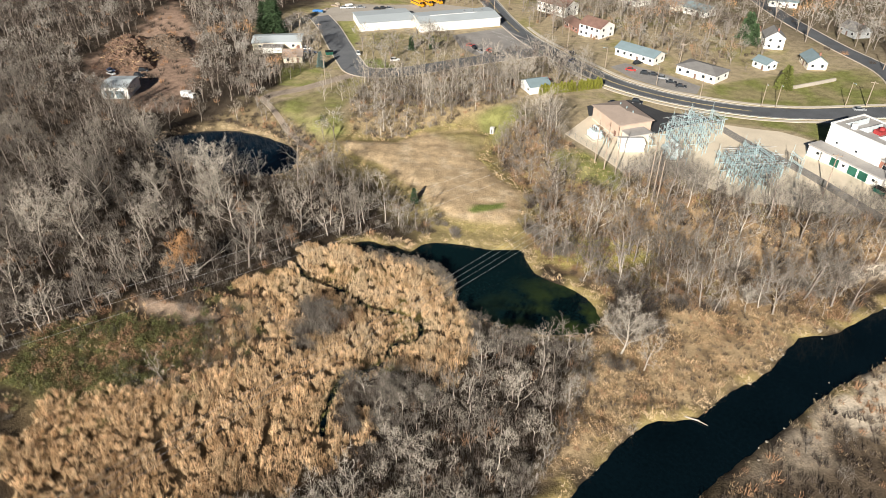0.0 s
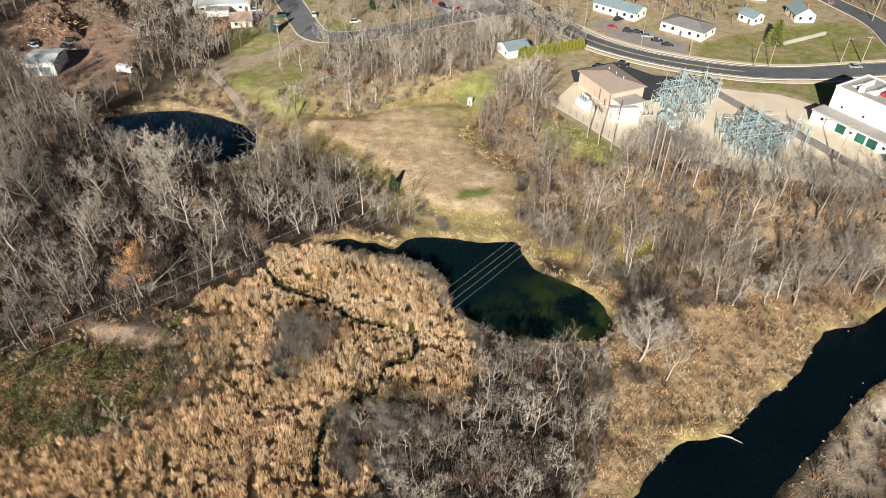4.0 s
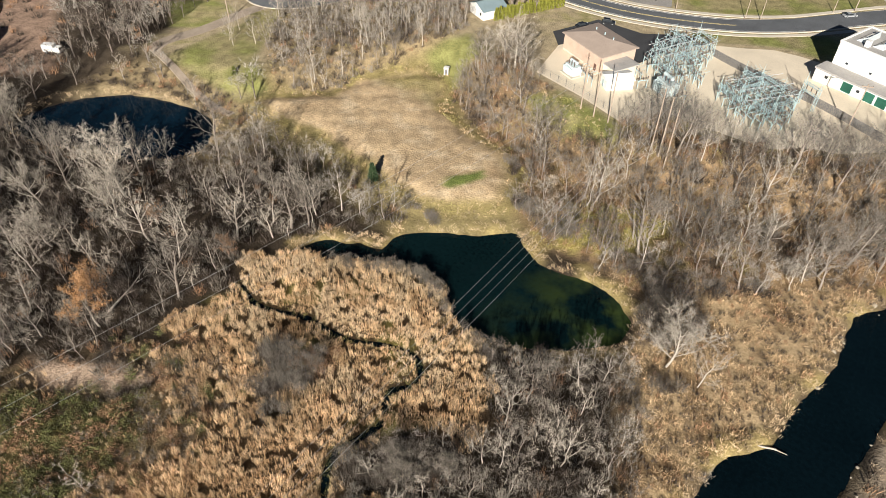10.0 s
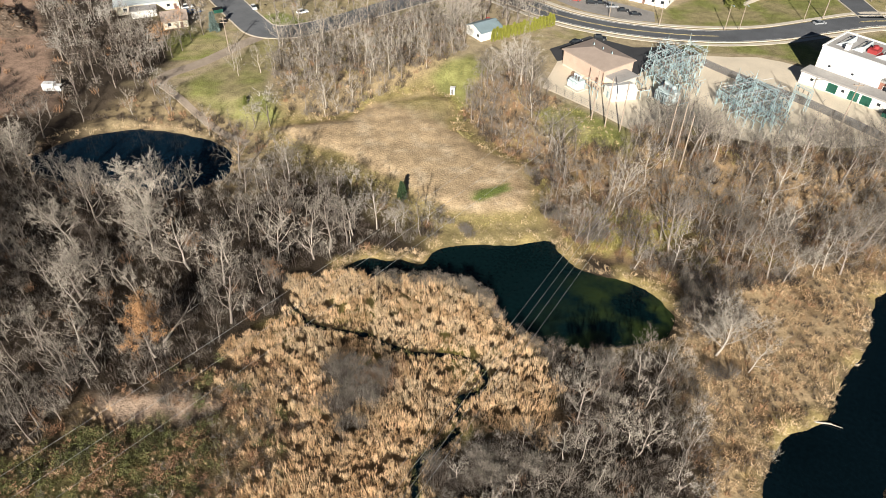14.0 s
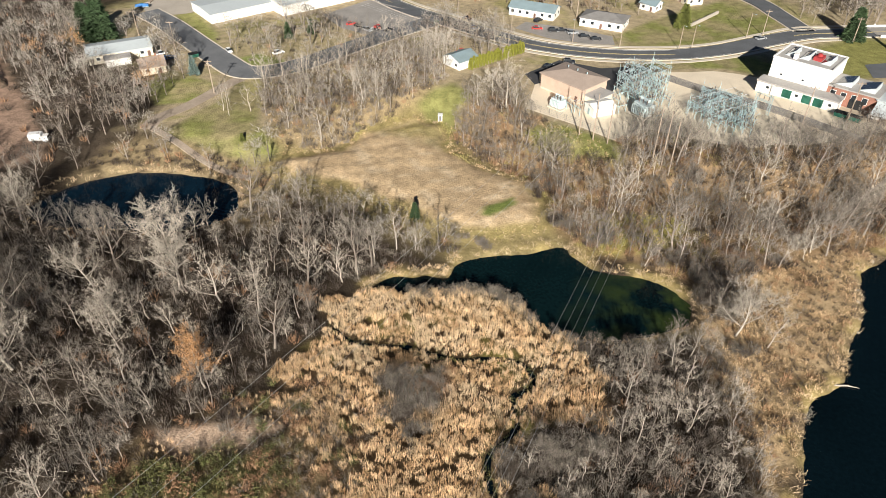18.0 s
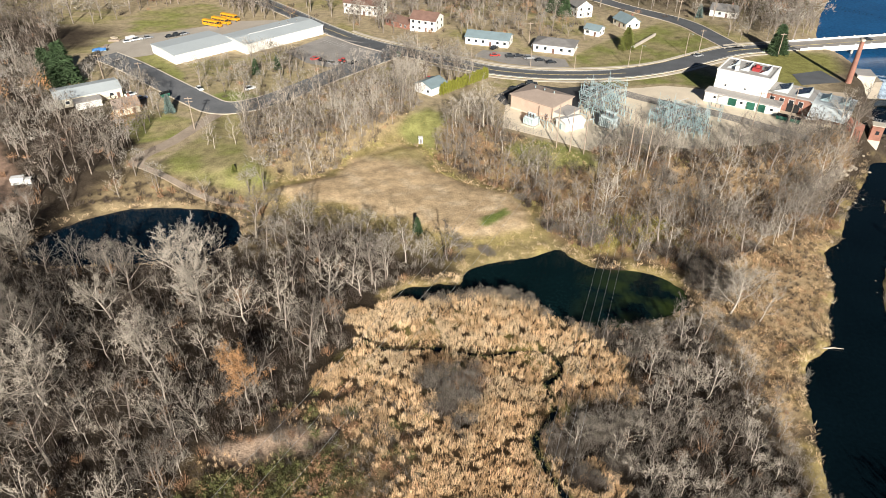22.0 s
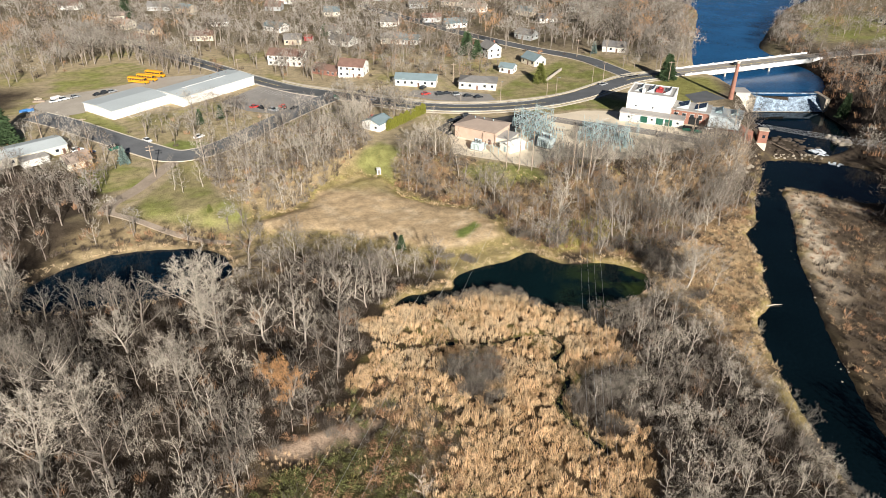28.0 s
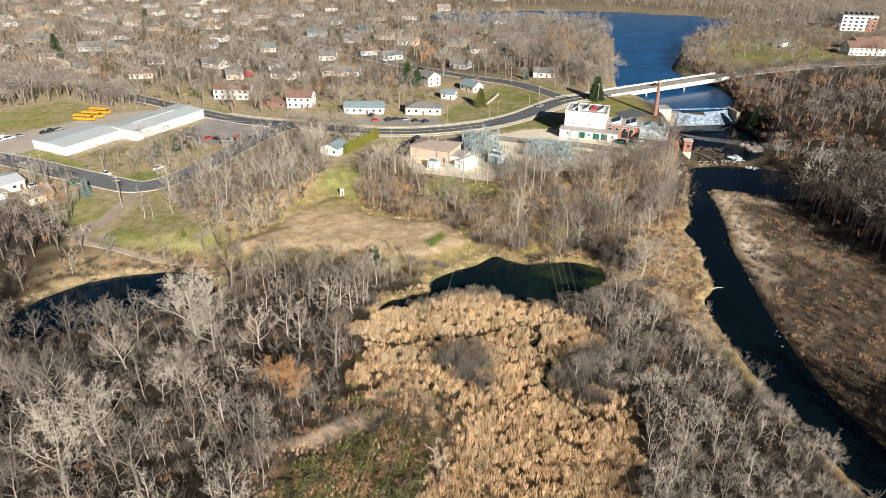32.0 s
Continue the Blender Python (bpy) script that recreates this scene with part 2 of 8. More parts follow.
M["pond"] = water_mat("pond_water", (0.0025, 0.0095, 0.0105), ((0.05, 0.072, 0.016), 26, 58))
# blue base paints the sky's reflection; the real specular is kept low
M["lake"] = water_mat("lake_sky_tinted_water", (0.010, 0.075, 0.19), wave=0.8, bump=0.3, rough=0.25)
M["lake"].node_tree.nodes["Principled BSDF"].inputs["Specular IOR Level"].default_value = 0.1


# ---- mesh building ----
class MB:
    """Collects vertices and faces of one mesh."""

    def __init__(self):
        self.v, self.f, self.m = [], [], []

    def add(self, vs, fs, mi=0):
        o = len(self.v)
        self.v.extend(vs)
        self.f.extend([tuple(i + o for i in q) for q in fs])
        self.m.extend([mi] * len(fs))
        return self

    def box(self, x0, x1, y0, y1, z0, z1, mi=0):
        vs = [(x, y, z) for z in (z0, z1) for x, y in ((x0, y0), (x1, y0), (x1, y1), (x0, y1))]
        return self.add(vs, [(3, 2, 1, 0), (4, 5, 6, 7), (0, 1, 5, 4), (1, 2, 6, 5), (2, 3, 7, 6), (3, 0, 4, 7)], mi)

    def prism(self, poly, z0, z1, mi=0):
        n = len(poly)
        vs = [(x, y, z0) for x, y in poly] + [(x, y, z1) for x, y in poly]
        fs = [tuple(range(n - 1, -1, -1)), tuple(range(n, 2 * n))]
        fs += [(i, (i + 1) % n, n + (i + 1) % n, n + i) for i in range(n)]
        return self.add(vs, fs, mi)

    def tube(self, p, q, r0, r1=None, n=6, mi=0, caps=True):
        p, q = Vector(p), Vector(q)
        r1 = r0 if r1 is None else r1
        d = (q - p).normalized()
        a = d.orthogonal().normalized()
        b = d.cross(a)
        vs = []
        for c, r in ((p, r0), (q, r1)):
            for i in range(n):
                w = 2 * math.pi * i / n
                vs.append(tuple(c + (a * math.cos(w) + b * math.sin(w)) * r))
        fs = [(i, (i + 1) % n, n + (i + 1) % n, n + i) for i in range(n)]
        if caps:
            fs += [tuple(range(n - 1, -1, -1)), tuple(range(n, 2 * n))]
        return self.add(vs, fs, mi)

    def rope(self, pts, r, k=3):
        vs = []
        for i, p in enumerate(pts):
            d = (pts[min(i + 1, len(pts) - 1)] - pts[max(i - 1, 0)]).normalized()
            a = d.cross(Vector((0, 0, 1))).normalized()
            b = d.cross(a)
            vs += [tuple(p + (a * math.cos(2 * math.pi * j / k) + b * math.sin(2 * math.pi * j / k)) * r) for j in range(k)]
        fs = [(i * k + j, i * k + (j + 1) % k, (i + 1) * k + (j + 1) % k, (i + 1) * k + j) for i in range(len(pts) - 1) for j in range(k)]
        return self.add(vs, fs)

    def beam(self, p, q, w, mi=0):
        return self.tube(p, q, w * 0.7, w * 0.7, 4, mi)

    def gable(self, w, d, z0, rise, over=0.4, th=0.18, mi=0):
        """A gable roof over w x d, its ridge along x."""
        hw, hd = w / 2 + over, d / 2 + over
        drop = rise * over / (d / 2)
        sec = [(-hd, z0 - drop), (0, z0 + rise), (hd, z0 - drop), (hd, z0 - drop + th), (0, z0 + rise + th), (-hd, z0 - drop + th)]
        vs = [(x, y, z) for x in (-hw, hw) for y, z in sec]
        fs = [(0, 1, 4, 5), (1, 2, 3, 4), (11, 10, 7, 6), (10, 9, 8, 7)]
        fs += [(i, i + 6, (i + 1) % 6 + 6, (i + 1) % 6) for i in range(6)]
        return self.add(vs, fs, mi)

    def hip(self, w, d, z0, rise, over=0.5, th=0.2, mi=0):
        hw, hd = w / 2 + over, d / 2 + over
        rx = max(hw - hd, 0.3)
        vs = [(-hw, -hd, z0), (hw, -hd, z0), (hw, hd, z0), (-hw, hd, z0), (-hw, -hd, z0 + th), (hw, -hd, z0 + th), (hw, hd, z0 + th), (-hw, hd, z0 + th), (-rx, 0, z0 + rise), (rx, 0, z0 + rise)]
        fs = [(3, 2, 1, 0), (0, 1, 5, 4), (1, 2, 6, 5), (2, 3, 7, 6), (3, 0, 4, 7), (4, 5, 9, 8), (5, 6, 9), (6, 7, 8, 9), (7, 4, 8)]
        return self.add(vs, fs, mi)

    def mesh(self, name, *mats):
        me = bpy.data.meshes.new(name)
        me.from_pydata([tuple(v) for v in self.v], [], self.f)
        for m in mats:
            me.materials.append(M[m] if isinstance(m, str) else m)
        if len(mats) > 1:
            me.polygons.foreach_set("material_index", self.m)
        me.update()
        return me


def fast_mesh(name, verts, tris, mats, mi=None):
    """A mesh of triangles from arrays."""
    me = bpy.data.meshes.new(name)
    nv, nf = len(verts), len(tris)
    me.vertices.add(nv)
    me.vertices.foreach_set("co", np.asarray(verts, np.float32).ravel())
    me.loops.add(nf * 3)
    me.loops.foreach_set("vertex_index", np.asarray(tris, np.int32).ravel())
    me.polygons.add(nf)
    me.polygons.foreach_set("loop_start", np.arange(0, nf * 3, 3, dtype=np.int32))
    for m in mats:
        me.materials.append(M[m])
    if mi is not None:
        me.polygons.foreach_set("material_index", np.asarray(mi, np.int32))
    me.update(calc_edges=True)
    return me


def part(name, mb, material, parent=None, label=""):
    """One mesh object, a part of parent where one is given."""
    mats = material if isinstance(material, tuple) else (material,)
    ob = new(name, mb.mesh(name, *mats) if isinstance(mb, MB) else mb)
    if parent is not None:
        ob.parent = parent
    if label:
        ob["label"] = label
    return ob


def thing(name, x, y, z, rz, label, category, group=""):
    e = new(name)
    e.empty_display_size = 0.5
    e.matrix_world = pose(x, y, z, 0, 0, rz)
    return tagged(e, label, category, group)


# ---- the plan: shores, bluff, field ----
LOWLAND = [(-900, -700), (-900, 140), (-260, 150), (-200, 150), (-175, 150), (-150, 168), (-130, 186), (-108, 196), (-85, 200), (-73, 206), (-62, 226), (-50, 240), (-38, 254), (-24, 249), (-8, 241), (8, 235), (24, 230), (40, 230), (60, 238), (80, 243), (94, 255), (106, 272), (118, 291), (124, 320), (128, 349), (166, 349), (168, 320), (176, 298), (200, 275), (230, 240), (250, 180), (250, 60), (260, -700)]
RIVER = [(79, 141), (79, 151), (79, 160), (80.5, 168.5), (86.5, 176), (87.8, 187), (91.5, 200), (92, 217), (97.5, 225), (102.5, 243), (107, 253), (113, 268), (118, 281), (134, 284), (145, 282), (156, 277), (165, 266), (160, 253), (146, 245), (131, 248.5), (120, 254), (115, 251), (114, 242), (108.4, 218), (104, 204), (101.2, 187), (98, 169.5), (95.5, 150), (94.3, 127), (97, 105), (104, 70), (118, 20), (140, -60), (120, -70), (102, 10), (90, 66), (82, 106), (79.5, 125)]
POND_A = [(-16.7, 164.6), (-14.3, 170), (-10.2, 171.4), (-6.5, 173.8), (-1.2, 175), (-2, 180), (3.4, 186), (14, 192), (20.3, 198), (25, 195), (32, 192), (41, 193.6), (48.5, 192.5), (54.5, 188), (54.5, 181), (49, 175), (42.4, 170.5), (34, 166.8), (26, 166.2), (20.5, 170.5), (17, 173.5), (12, 175), (2.8, 171.5), (-5.3, 167.4), (-13.1, 164)]
POND_B = [(-119, 154), (-120.5, 163), (-117, 172), (-109, 181.5), (-100, 186), (-92, 188), (-84, 189.5), (-76, 188.5), (-70, 184), (-66, 174), (-77, 163), (-94, 157), (-106, 152)]
LAKE = [(131, 351), (125, 370), (117, 395), (119, 415), (127, 450), (145, 515), (157, 572), (140, 600), (100, 622), (60, 640), (20, 655), (10, 690), (60, 712), (128, 730), (180, 722), (222, 712), (263, 699), (294, 676), (301, 656), (270, 626), (233, 588), (194, 511), (180, 480), (166, 446), (173, 415), (178, 385), (165, 354)]
TAILRACE = [(125, 305), (129, 340), (131, 350.5), (164.5, 353.5), (166, 340), (167, 320), (160, 300), (150, 290), (138, 288)]
FIELD = [(-70, 200), (-67, 207), (-55, 217), (-54, 228), (-42, 244), (-33, 244), (-24, 229), (-11, 224), (4, 221), (10, 214), (13, 203), (4, 195), (-4, 192), (-16, 194), (-37, 199), (-56, 199)]


def curve_round(poly, n=4):
    """A closed outline rounded through its corners."""
    out = []
    k = len(poly)
    for i in range(k):
        p0, p1, p2, p3 = (np.array(poly[(i + j) % k], float) for j in (-1, 0, 1, 2))
        for s in range(n):
            t = s / n
            out.append(0.5 * (2 * p1 + (p2 - p0) * t + (2 * p0 - 5 * p1 + 4 * p2 - p3) * t * t + (3 * p1 - p0 - 3 * p2 + p3) * t ** 3))
    return np.array(out)


def line_round(pts, n=8):
    """An open line rounded through its points."""
    q = [np.array(p, float) for p in pts]
    q = [2 * q[0] - q[1]] + q + [2 * q[-1] - q[-2]]
    out = []
    for i in range(1, len(q) - 2):
        p0, p1, p2, p3 = q[i - 1 : i + 3]
        for s in range(n):
            t = s / n
            out.append(0.5 * (2 * p1 + (p2 - p0) * t + (2 * p0 - 5 * p1 + 4 * p2 - p3) * t * t + (3 * p1 - p0 - 3 * p2 + p3) * t ** 3))
    out.append(q[-2])
    return np.array(out)


def side(poly, X, Y):
    """The distance of points from an outline, negative inside it."""
    P = np.asarray(poly, float)
    Q = np.roll(P, -1, 0)
    X, Y = np.asarray(X, float), np.asarray(Y, float)
    best = np.full(X.shape, 1e18)
    inside = np.zeros(X.shape, bool)
    for (ax, ay), (bx, by) in zip(P, Q):
        ex, ey = bx - ax, by - ay
        t = np.clip(((X - ax) * ex + (Y - ay) * ey) / (ex * ex + ey * ey + 1e-12), 0, 1)
        best = np.minimum(best, (X - ax - t * ex) ** 2 + (Y - ay - t * ey) ** 2)
        if ey:
            inside ^= ((ay > Y) != (by > Y)) & (X < ex * (Y - ay) / ey + ax)
    return np.where(inside, -1, 1) * np.sqrt(best)


def near_line(pts, X, Y):
    """The distance of points from an open line."""
    best = np.full(np.shape(X), 1e18)
    for (ax, ay), (bx, by) in zip(pts[:-1], pts[1:]):
        ex, ey = bx - ax, by - ay
        t = np.clip(((X - ax) * ex + (Y - ay) * ey) / (ex * ex + ey * ey + 1e-12), 0, 1)
        best = np.minimum(best, (X - ax - t * ex) ** 2 + (Y - ay - t * ey) ** 2)
    return np.sqrt(best)


def step(a, b, x):
    t = np.clip((x - a) / (b - a), 0, 1)
    return t * t * (3 - 2 * t)


def wobble(X, Y, s=1.0, seed=0.0):
    """A smooth sum of waves, about -1 to 1."""
    X, Y = np.asarray(X) / s + seed, np.asarray(Y) / s - seed
    return (np.sin(X * 1.3 + 1.7 * np.sin(Y * 0.9)) + np.sin(Y * 1.7 + 1.3 * np.sin(X * 1.1 + 2)) + 0.6 * np.sin(X * 3.1 + Y * 2.3 + np.sin(X * 2)) + 0.5 * np.sin(Y * 4.3 - X * 2.9)) / 2.6


SHORES = {"river": curve_round(RIVER), "pond_a": curve_round(POND_A), "pond_b": curve_round(POND_B), "lake": curve_round(LAKE), "tailrace": curve_round(TAILRACE)}


def height(X, Y):
    """The ground's height."""
    X, Y = np.asarray(X, float), np.asarray(Y, float)
    up = side(LOWLAND, X, Y)
    U = 8.6 + 2.0 * step(30, 75, X) - 3.2 * step(-40, -100, X) - 2.4 * step(-122, -140, X) * step(235, 205, Y)
    U = U + 14 * step(700, 1800, Y) + 6 * step(150, 320, X) * step(560, 300, Y)
    low = 0.75 + 0.25 * wobble(X, Y, 6) + 1.2 * step(-60, -160, X)
    low = low + 2.4 * step(7, -7, side(FIELD, X, Y))
    h = low + (U - low) * step(-8, 8, up)
    tail = side(SHORES["tailrace"], X, Y)
    for name, depth, level, w in (("river", 2.0, 0, 4.5), ("pond_a", 1.5, 0, 3.5), ("pond_b", 1.5, 0, 4.0), ("tailrace", 1.0, 1.0, 5.0), ("lake", 3.0, 7.3, 9.0)):
        s = side(SHORES[name], X, Y) + 0.35 * wobble(X, Y, 1.6, 3)
        near = step(w, 0.0, s) * ((tail > 0) if name == "lake" else 1)
        h = h * (1 - near) + (level + 0.12 + 0.35 * np.minimum(np.maximum(s, 0), 3)) * near
        h = np.where(s < 0, level - depth * step(0, -3, s) - 0.02, h)
    crest = (X > 128) & (X < 169) & (Y > 348) & (Y < 357.5)
    h = np.where(crest, np.minimum(h, 6.6), h)
    shoal = 1 - ((X - 131) / 10) ** 2 - ((Y - 298) / 12) ** 2
    h = np.where(shoal > 0, np.maximum(h, 0.2 + 1.3 * np.sqrt(np.maximum(shoal, 0)) + 0.35 * wobble(X, Y, 1.5)), h)
    return h



# ---- ground ----
MAIN_ROAD = line_round([(-260, 455), (-200, 408), (-150, 375), (-119.7, 354), (-91, 337), (-54, 318.5), (-37, 312.5), (-20, 309), (1, 310.5), (24, 318), (46, 330.5), (62, 345), (76, 358.5), (90, 366.5), (101, 372.2)])
EAST_ROAD = line_round([(185, 413.5), (210, 424), (250, 436), (300, 446), (420, 460), (600, 470)])
BRANCH_ROAD = line_round([(76, 362), (66, 380), (57, 396), (44, 410), (15, 432), (-20, 462), (-60, 505), (-100, 560)])
SIDE_STREET = line_round([(-67, 326), (-79, 305), (-89, 284.5), (-97.5, 264), (-106, 252), (-115, 248.5), (-127, 253.4), (-147, 263.5), (-174, 277.5), (-194, 286)])
TRACK = line_round([(-111.5, 244), (-112.6, 236), (-114, 218), (-117, 206), (-115, 199)])
POND_TRACK = line_round([(-114, 200), (-104, 198), (-92, 195), (-80, 193), (-72, 193)])
PAD = [(-7, 254.5), (10, 249.7), (26, 243.5), (31.5, 256), (45, 254), (60, 252), (76, 260), (92, 273), (104, 284), (96, 296), (64, 300), (62, 307), (54, 309), (46, 309.5), (38, 306), (24, 300), (16, 285), (-3, 287), (-10, 274)]
DRIVE = [(-16, 281), (-10, 273.5), (-2, 286), (15.5, 277.5), (19, 290), (24, 304), (18, 303), (8, 297), (-8, 298)]
FLATS_LOT = [(-34, 324), (-18, 318.5), (-2, 318.5), (8, 322), (5, 331), (-10, 333), (-24, 333), (-32, 333)]
STORE_LOT = [(-111, 341), (-84, 333.5), (-68, 322), (-72, 306), (-88, 299), (-104, 303), (-120, 314)]
BUS_YARD = [(-204, 293), (-188, 281), (-176, 291), (-164, 312), (-146, 322), (-133, 350), (-146, 358), (-166, 350), (-182, 330), (-200, 314)]
YARD = [(-146, 164), (-134, 176), (-150, 188), (-169, 200), (-192, 213), (-220, 227), (-275, 243), (-262, 224), (-244, 208), (-232, 190), (-222, 172), (-195, 162), (-167, 157)]
WORKS_YARD = [(60, 297), (61, 304), (88, 318), (112, 318), (116, 300), (104, 284), (92, 284)]
REEDS = [(-25, 155), (-12, 164), (3, 171), (12, 174), (18, 172), (23, 167), (33, 165), (39, 157), (46, 148), (42, 143), (31, 138), (29, 128), (40, 125), (44, 114), (38, 99), (30, 80), (9, 66), (-8, 68), (-14, 84), (-3, 96), (0, 112), (-8, 121), (-21, 131), (-21, 140), (-17, 146)]
BRUSH_BANK = [(59, 173), (57, 180), (57, 188), (55, 197), (65, 214), (74, 212), (88, 224), (96, 226), (91, 217), (90, 200), (86, 187), (85, 178), (78, 168), (77, 150), (73, 140), (69, 150)]
WOOD_W = [(-122, 160), (-106, 150), (-92, 155), (-76, 161), (-64, 171), (-62, 190), (-30, 192), (-16, 190), (-2, 186), (-14, 173), (-21, 163), (-28, 156), (-20, 146), (-23, 131), (-28, 112), (-36, 98), (-36, 72), (-95, 86), (-210, 112), (-240, 130), (-170, 150), (-140, 160)]
WOOD_S = [(34, 163), (44, 168), (57, 178), (63, 172), (70, 155), (73, 140), (77, 120), (80, 100), (82, 86), (33, 86), (38, 92), (46, 112), (42, 126), (31, 130), (34, 138), (48, 148)]
BLUFF = [(26, 197), (16, 204), (12, 217), (-8, 227), (-26, 238), (-30, 252), (-18, 262), (-8, 252), (8, 246), (24, 241), (30, 252), (50, 250), (76, 257), (100, 281), (112, 288), (108, 270), (98, 252), (98, 231), (90, 224), (76, 212), (60, 201), (52, 196), (40, 198)]
STRIP = [(-104, 246), (-88, 222), (-72, 210), (-58, 216), (-54, 230), (-44, 250), (-40, 268), (-52, 284), (-70, 292), (-86, 276), (-98, 256)]
ISLAND = [(114, 246), (120, 251), (131, 244), (141, 236), (146, 228), (150, 189), (156, 150), (166, 100), (178, 0), (130, 0), (106, 70), (98, 105), (96, 130), (97, 152), (100, 172), (104, 190), (107, 206)]
LAWN_ROAD = [(12, 322), (40, 337), (60, 352), (70, 364), (60, 384), (46, 400), (30, 380), (14, 350), (8, 336)]
LAWN_STORE = [(-182, 295), (-178, 282), (-164, 272), (-148, 266), (-138, 264), (-148, 277), (-172, 293)]
OLIVE_SLOPE = [(26, 201), (27, 215), (40, 222), (50, 222), (46, 207), (36, 201)]
VERGE = [(24, 303), (38, 310), (50, 313), (62, 309), (70, 316), (62, 330), (46, 322), (30, 314), (20, 309)]
SLOPE_LAWN = [(-4, 242), (4, 249), (16, 246), (27, 242), (27, 235), (14, 235)]
LAWN_BUS = [(-205, 318), (-190, 325), (-172, 346), (-180, 364), (-198, 376), (-222, 350)]
LAWN_TRACK = [(-106, 234), (-108, 210), (-108, 200), (-74, 199), (-70, 206), (-84, 214), (-96, 232)]
LAWN_HUT = [(-142, 238), (-118, 236), (-112, 222), (-124, 214), (-140, 226)]
WALL_ENDS = [(32.5, 355.0), (41.6, 375.9)]
PARK = [(195, 455), (222, 535), (300, 540), (300, 470), (255, 458)]
GREEN_PATCH = [(-2.3, 199.6), (-2.6, 203.2), (3, 210.5), (5.2, 208), (0.6, 200)]
SAND_BAR = [(103, 198), (106, 207), (110, 222), (114, 240), (118, 244), (119, 232), (117, 216), (118, 202), (113, 196), (107, 197)]
SANDY = [(-36, 110.5), (-29, 114), (-21, 119.5), (-14, 120.5), (-17, 115), (-27, 108)]
MIXED = [(-26, 126), (-17, 134), (-8, 134), (4, 129), (8, 121), (5, 111), (3, 100), (-6, 92), (-14, 100)]
GREENS = [(-38, 90), (-30, 104), (-18, 110), (-8, 114), (-4, 104), (-6, 92), (-16, 80), (-30, 74)]


def cover(X, Y, H):
    """The ground's colour: litter, soil, dry grass, lawn, gravel, with shade of woods, reeds and island put in."""
    C = np.zeros((len(X), 3))
    # near-black start: leaf litter with the woods' shade put into its colour
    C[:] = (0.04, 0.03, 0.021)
    w1, w2, w3 = wobble(X, Y, 5.0, 1), wobble(X, Y, 1.9, 2), wobble(X, Y, 14.0, 5)

    def lay(k, col):
        k = np.clip(k, 0, 1)[:, None]
        C[:] = C * (1 - k) + np.array(col) * k

    up = side(LOWLAND, X, Y)
    east = step(166, 176, X) * step(440, 420, Y)
    lay(step(2, 10, up) * (1 - east), (0.36, 0.29, 0.185))
    lay(step(4, 10, up) * step(0.1, 0.9, w3 + 0.4 * w2) * (1 - east), (0.29, 0.255, 0.115))
    lay(step(395, 440, Y) * 0.75, (0.13, 0.105, 0.075))
    lay(step(760, 1000, Y), (0.21, 0.175, 0.135))
    # western woods: litter painted darker for the shade among the trees
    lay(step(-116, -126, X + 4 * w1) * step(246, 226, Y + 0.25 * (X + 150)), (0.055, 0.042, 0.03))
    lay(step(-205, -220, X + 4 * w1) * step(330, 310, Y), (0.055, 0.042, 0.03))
    lay(step(16, 5, side(FIELD, X, Y)), (0.25, 0.20, 0.095))
    lay(step(3, -1, side([(-44, 250), (-36, 262), (-24, 256), (-20, 242), (-28, 231), (-36, 244)], X, Y) + w1), (0.21, 0.205, 0.075))
    lay(step(2, -3, side(BLUFF, X, Y)) * 0.9, (0.30, 0.205, 0.115))
    lay(step(3, -3, side(BLUFF, X, Y)) * step(0.2, 0.8, w1) * step(232, 215, Y), (0.34, 0.27, 0.10))
    lay(step(3, -2, side(OLIVE_SLOPE, X, Y) + 2 * w2), (0.36, 0.31, 0.10))
    lay(step(2, -3, side(STRIP, X, Y)), (0.31, 0.235, 0.135))
    isl, shore = side(ISLAND, X, Y), side(SHORES["river"], X, Y)
    # island painted darker towards the south, for the shade lying there
    lay(step(3, -3, isl), (0.10, 0.075, 0.052))
    lay(step(3, -3, isl) * step(0.1, 0.8, w3 + 0.5 * w1) * (0.12 + 0.88 * step(170, 205, Y)), (0.24, 0.18, 0.12))
    lay(step(3, -1, isl) * step(12, 5, shore + 4 * w1) * step(160, 200, Y), (0.44, 0.36, 0.27))
    lay(step(2, -3, side(SAND_BAR, X, Y) + 1.5 * w2), (0.56, 0.47, 0.36))
    # dark ground that paints the shade in the gaps between reeds
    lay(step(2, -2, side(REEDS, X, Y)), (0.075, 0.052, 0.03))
    lay(step(2, -2, side(REEDS, X, Y)) * step(0.2, 0.8, w1) * step(128, 140, Y), (0.17, 0.15, 0.05))
    lay(step(3, -3, side(BRUSH_BANK, X, Y)), (0.41, 0.30, 0.175))
    lay(step(3, -3, side(BRUSH_BANK, X, Y)) * step(0.0, 0.7, w1 + 0.5 * w2), (0.20, 0.135, 0.075))
    for nm in ("pond_a", "river"):
        lay(step(4.5, 1.5, side(SHORES[nm], X, Y) + 1.5 * w2) * 0.8 * step(-0.3, 0.5, w1) * (1 - 0.9 * step(92, 94, X) * step(195, 182, Y)), (0.36, 0.28, 0.12))
    lay(step(19, 9, side(SHORES["pond_b"], X, Y)) * step(166, 180, Y) * 0.85 * step(-0.9, 0.2, w2) * step(-126, -116, X), (0.32, 0.245, 0.14))
    lay(step(3, -4, side([(0, 238), (6, 246), (27, 241), (28, 234), (14, 234)], X, Y)), (0.22, 0.23, 0.07))
    lay(step(24, 8, side(SHORES["tailrace"], X, Y)) * 0.85, (0.075, 0.058, 0.043))
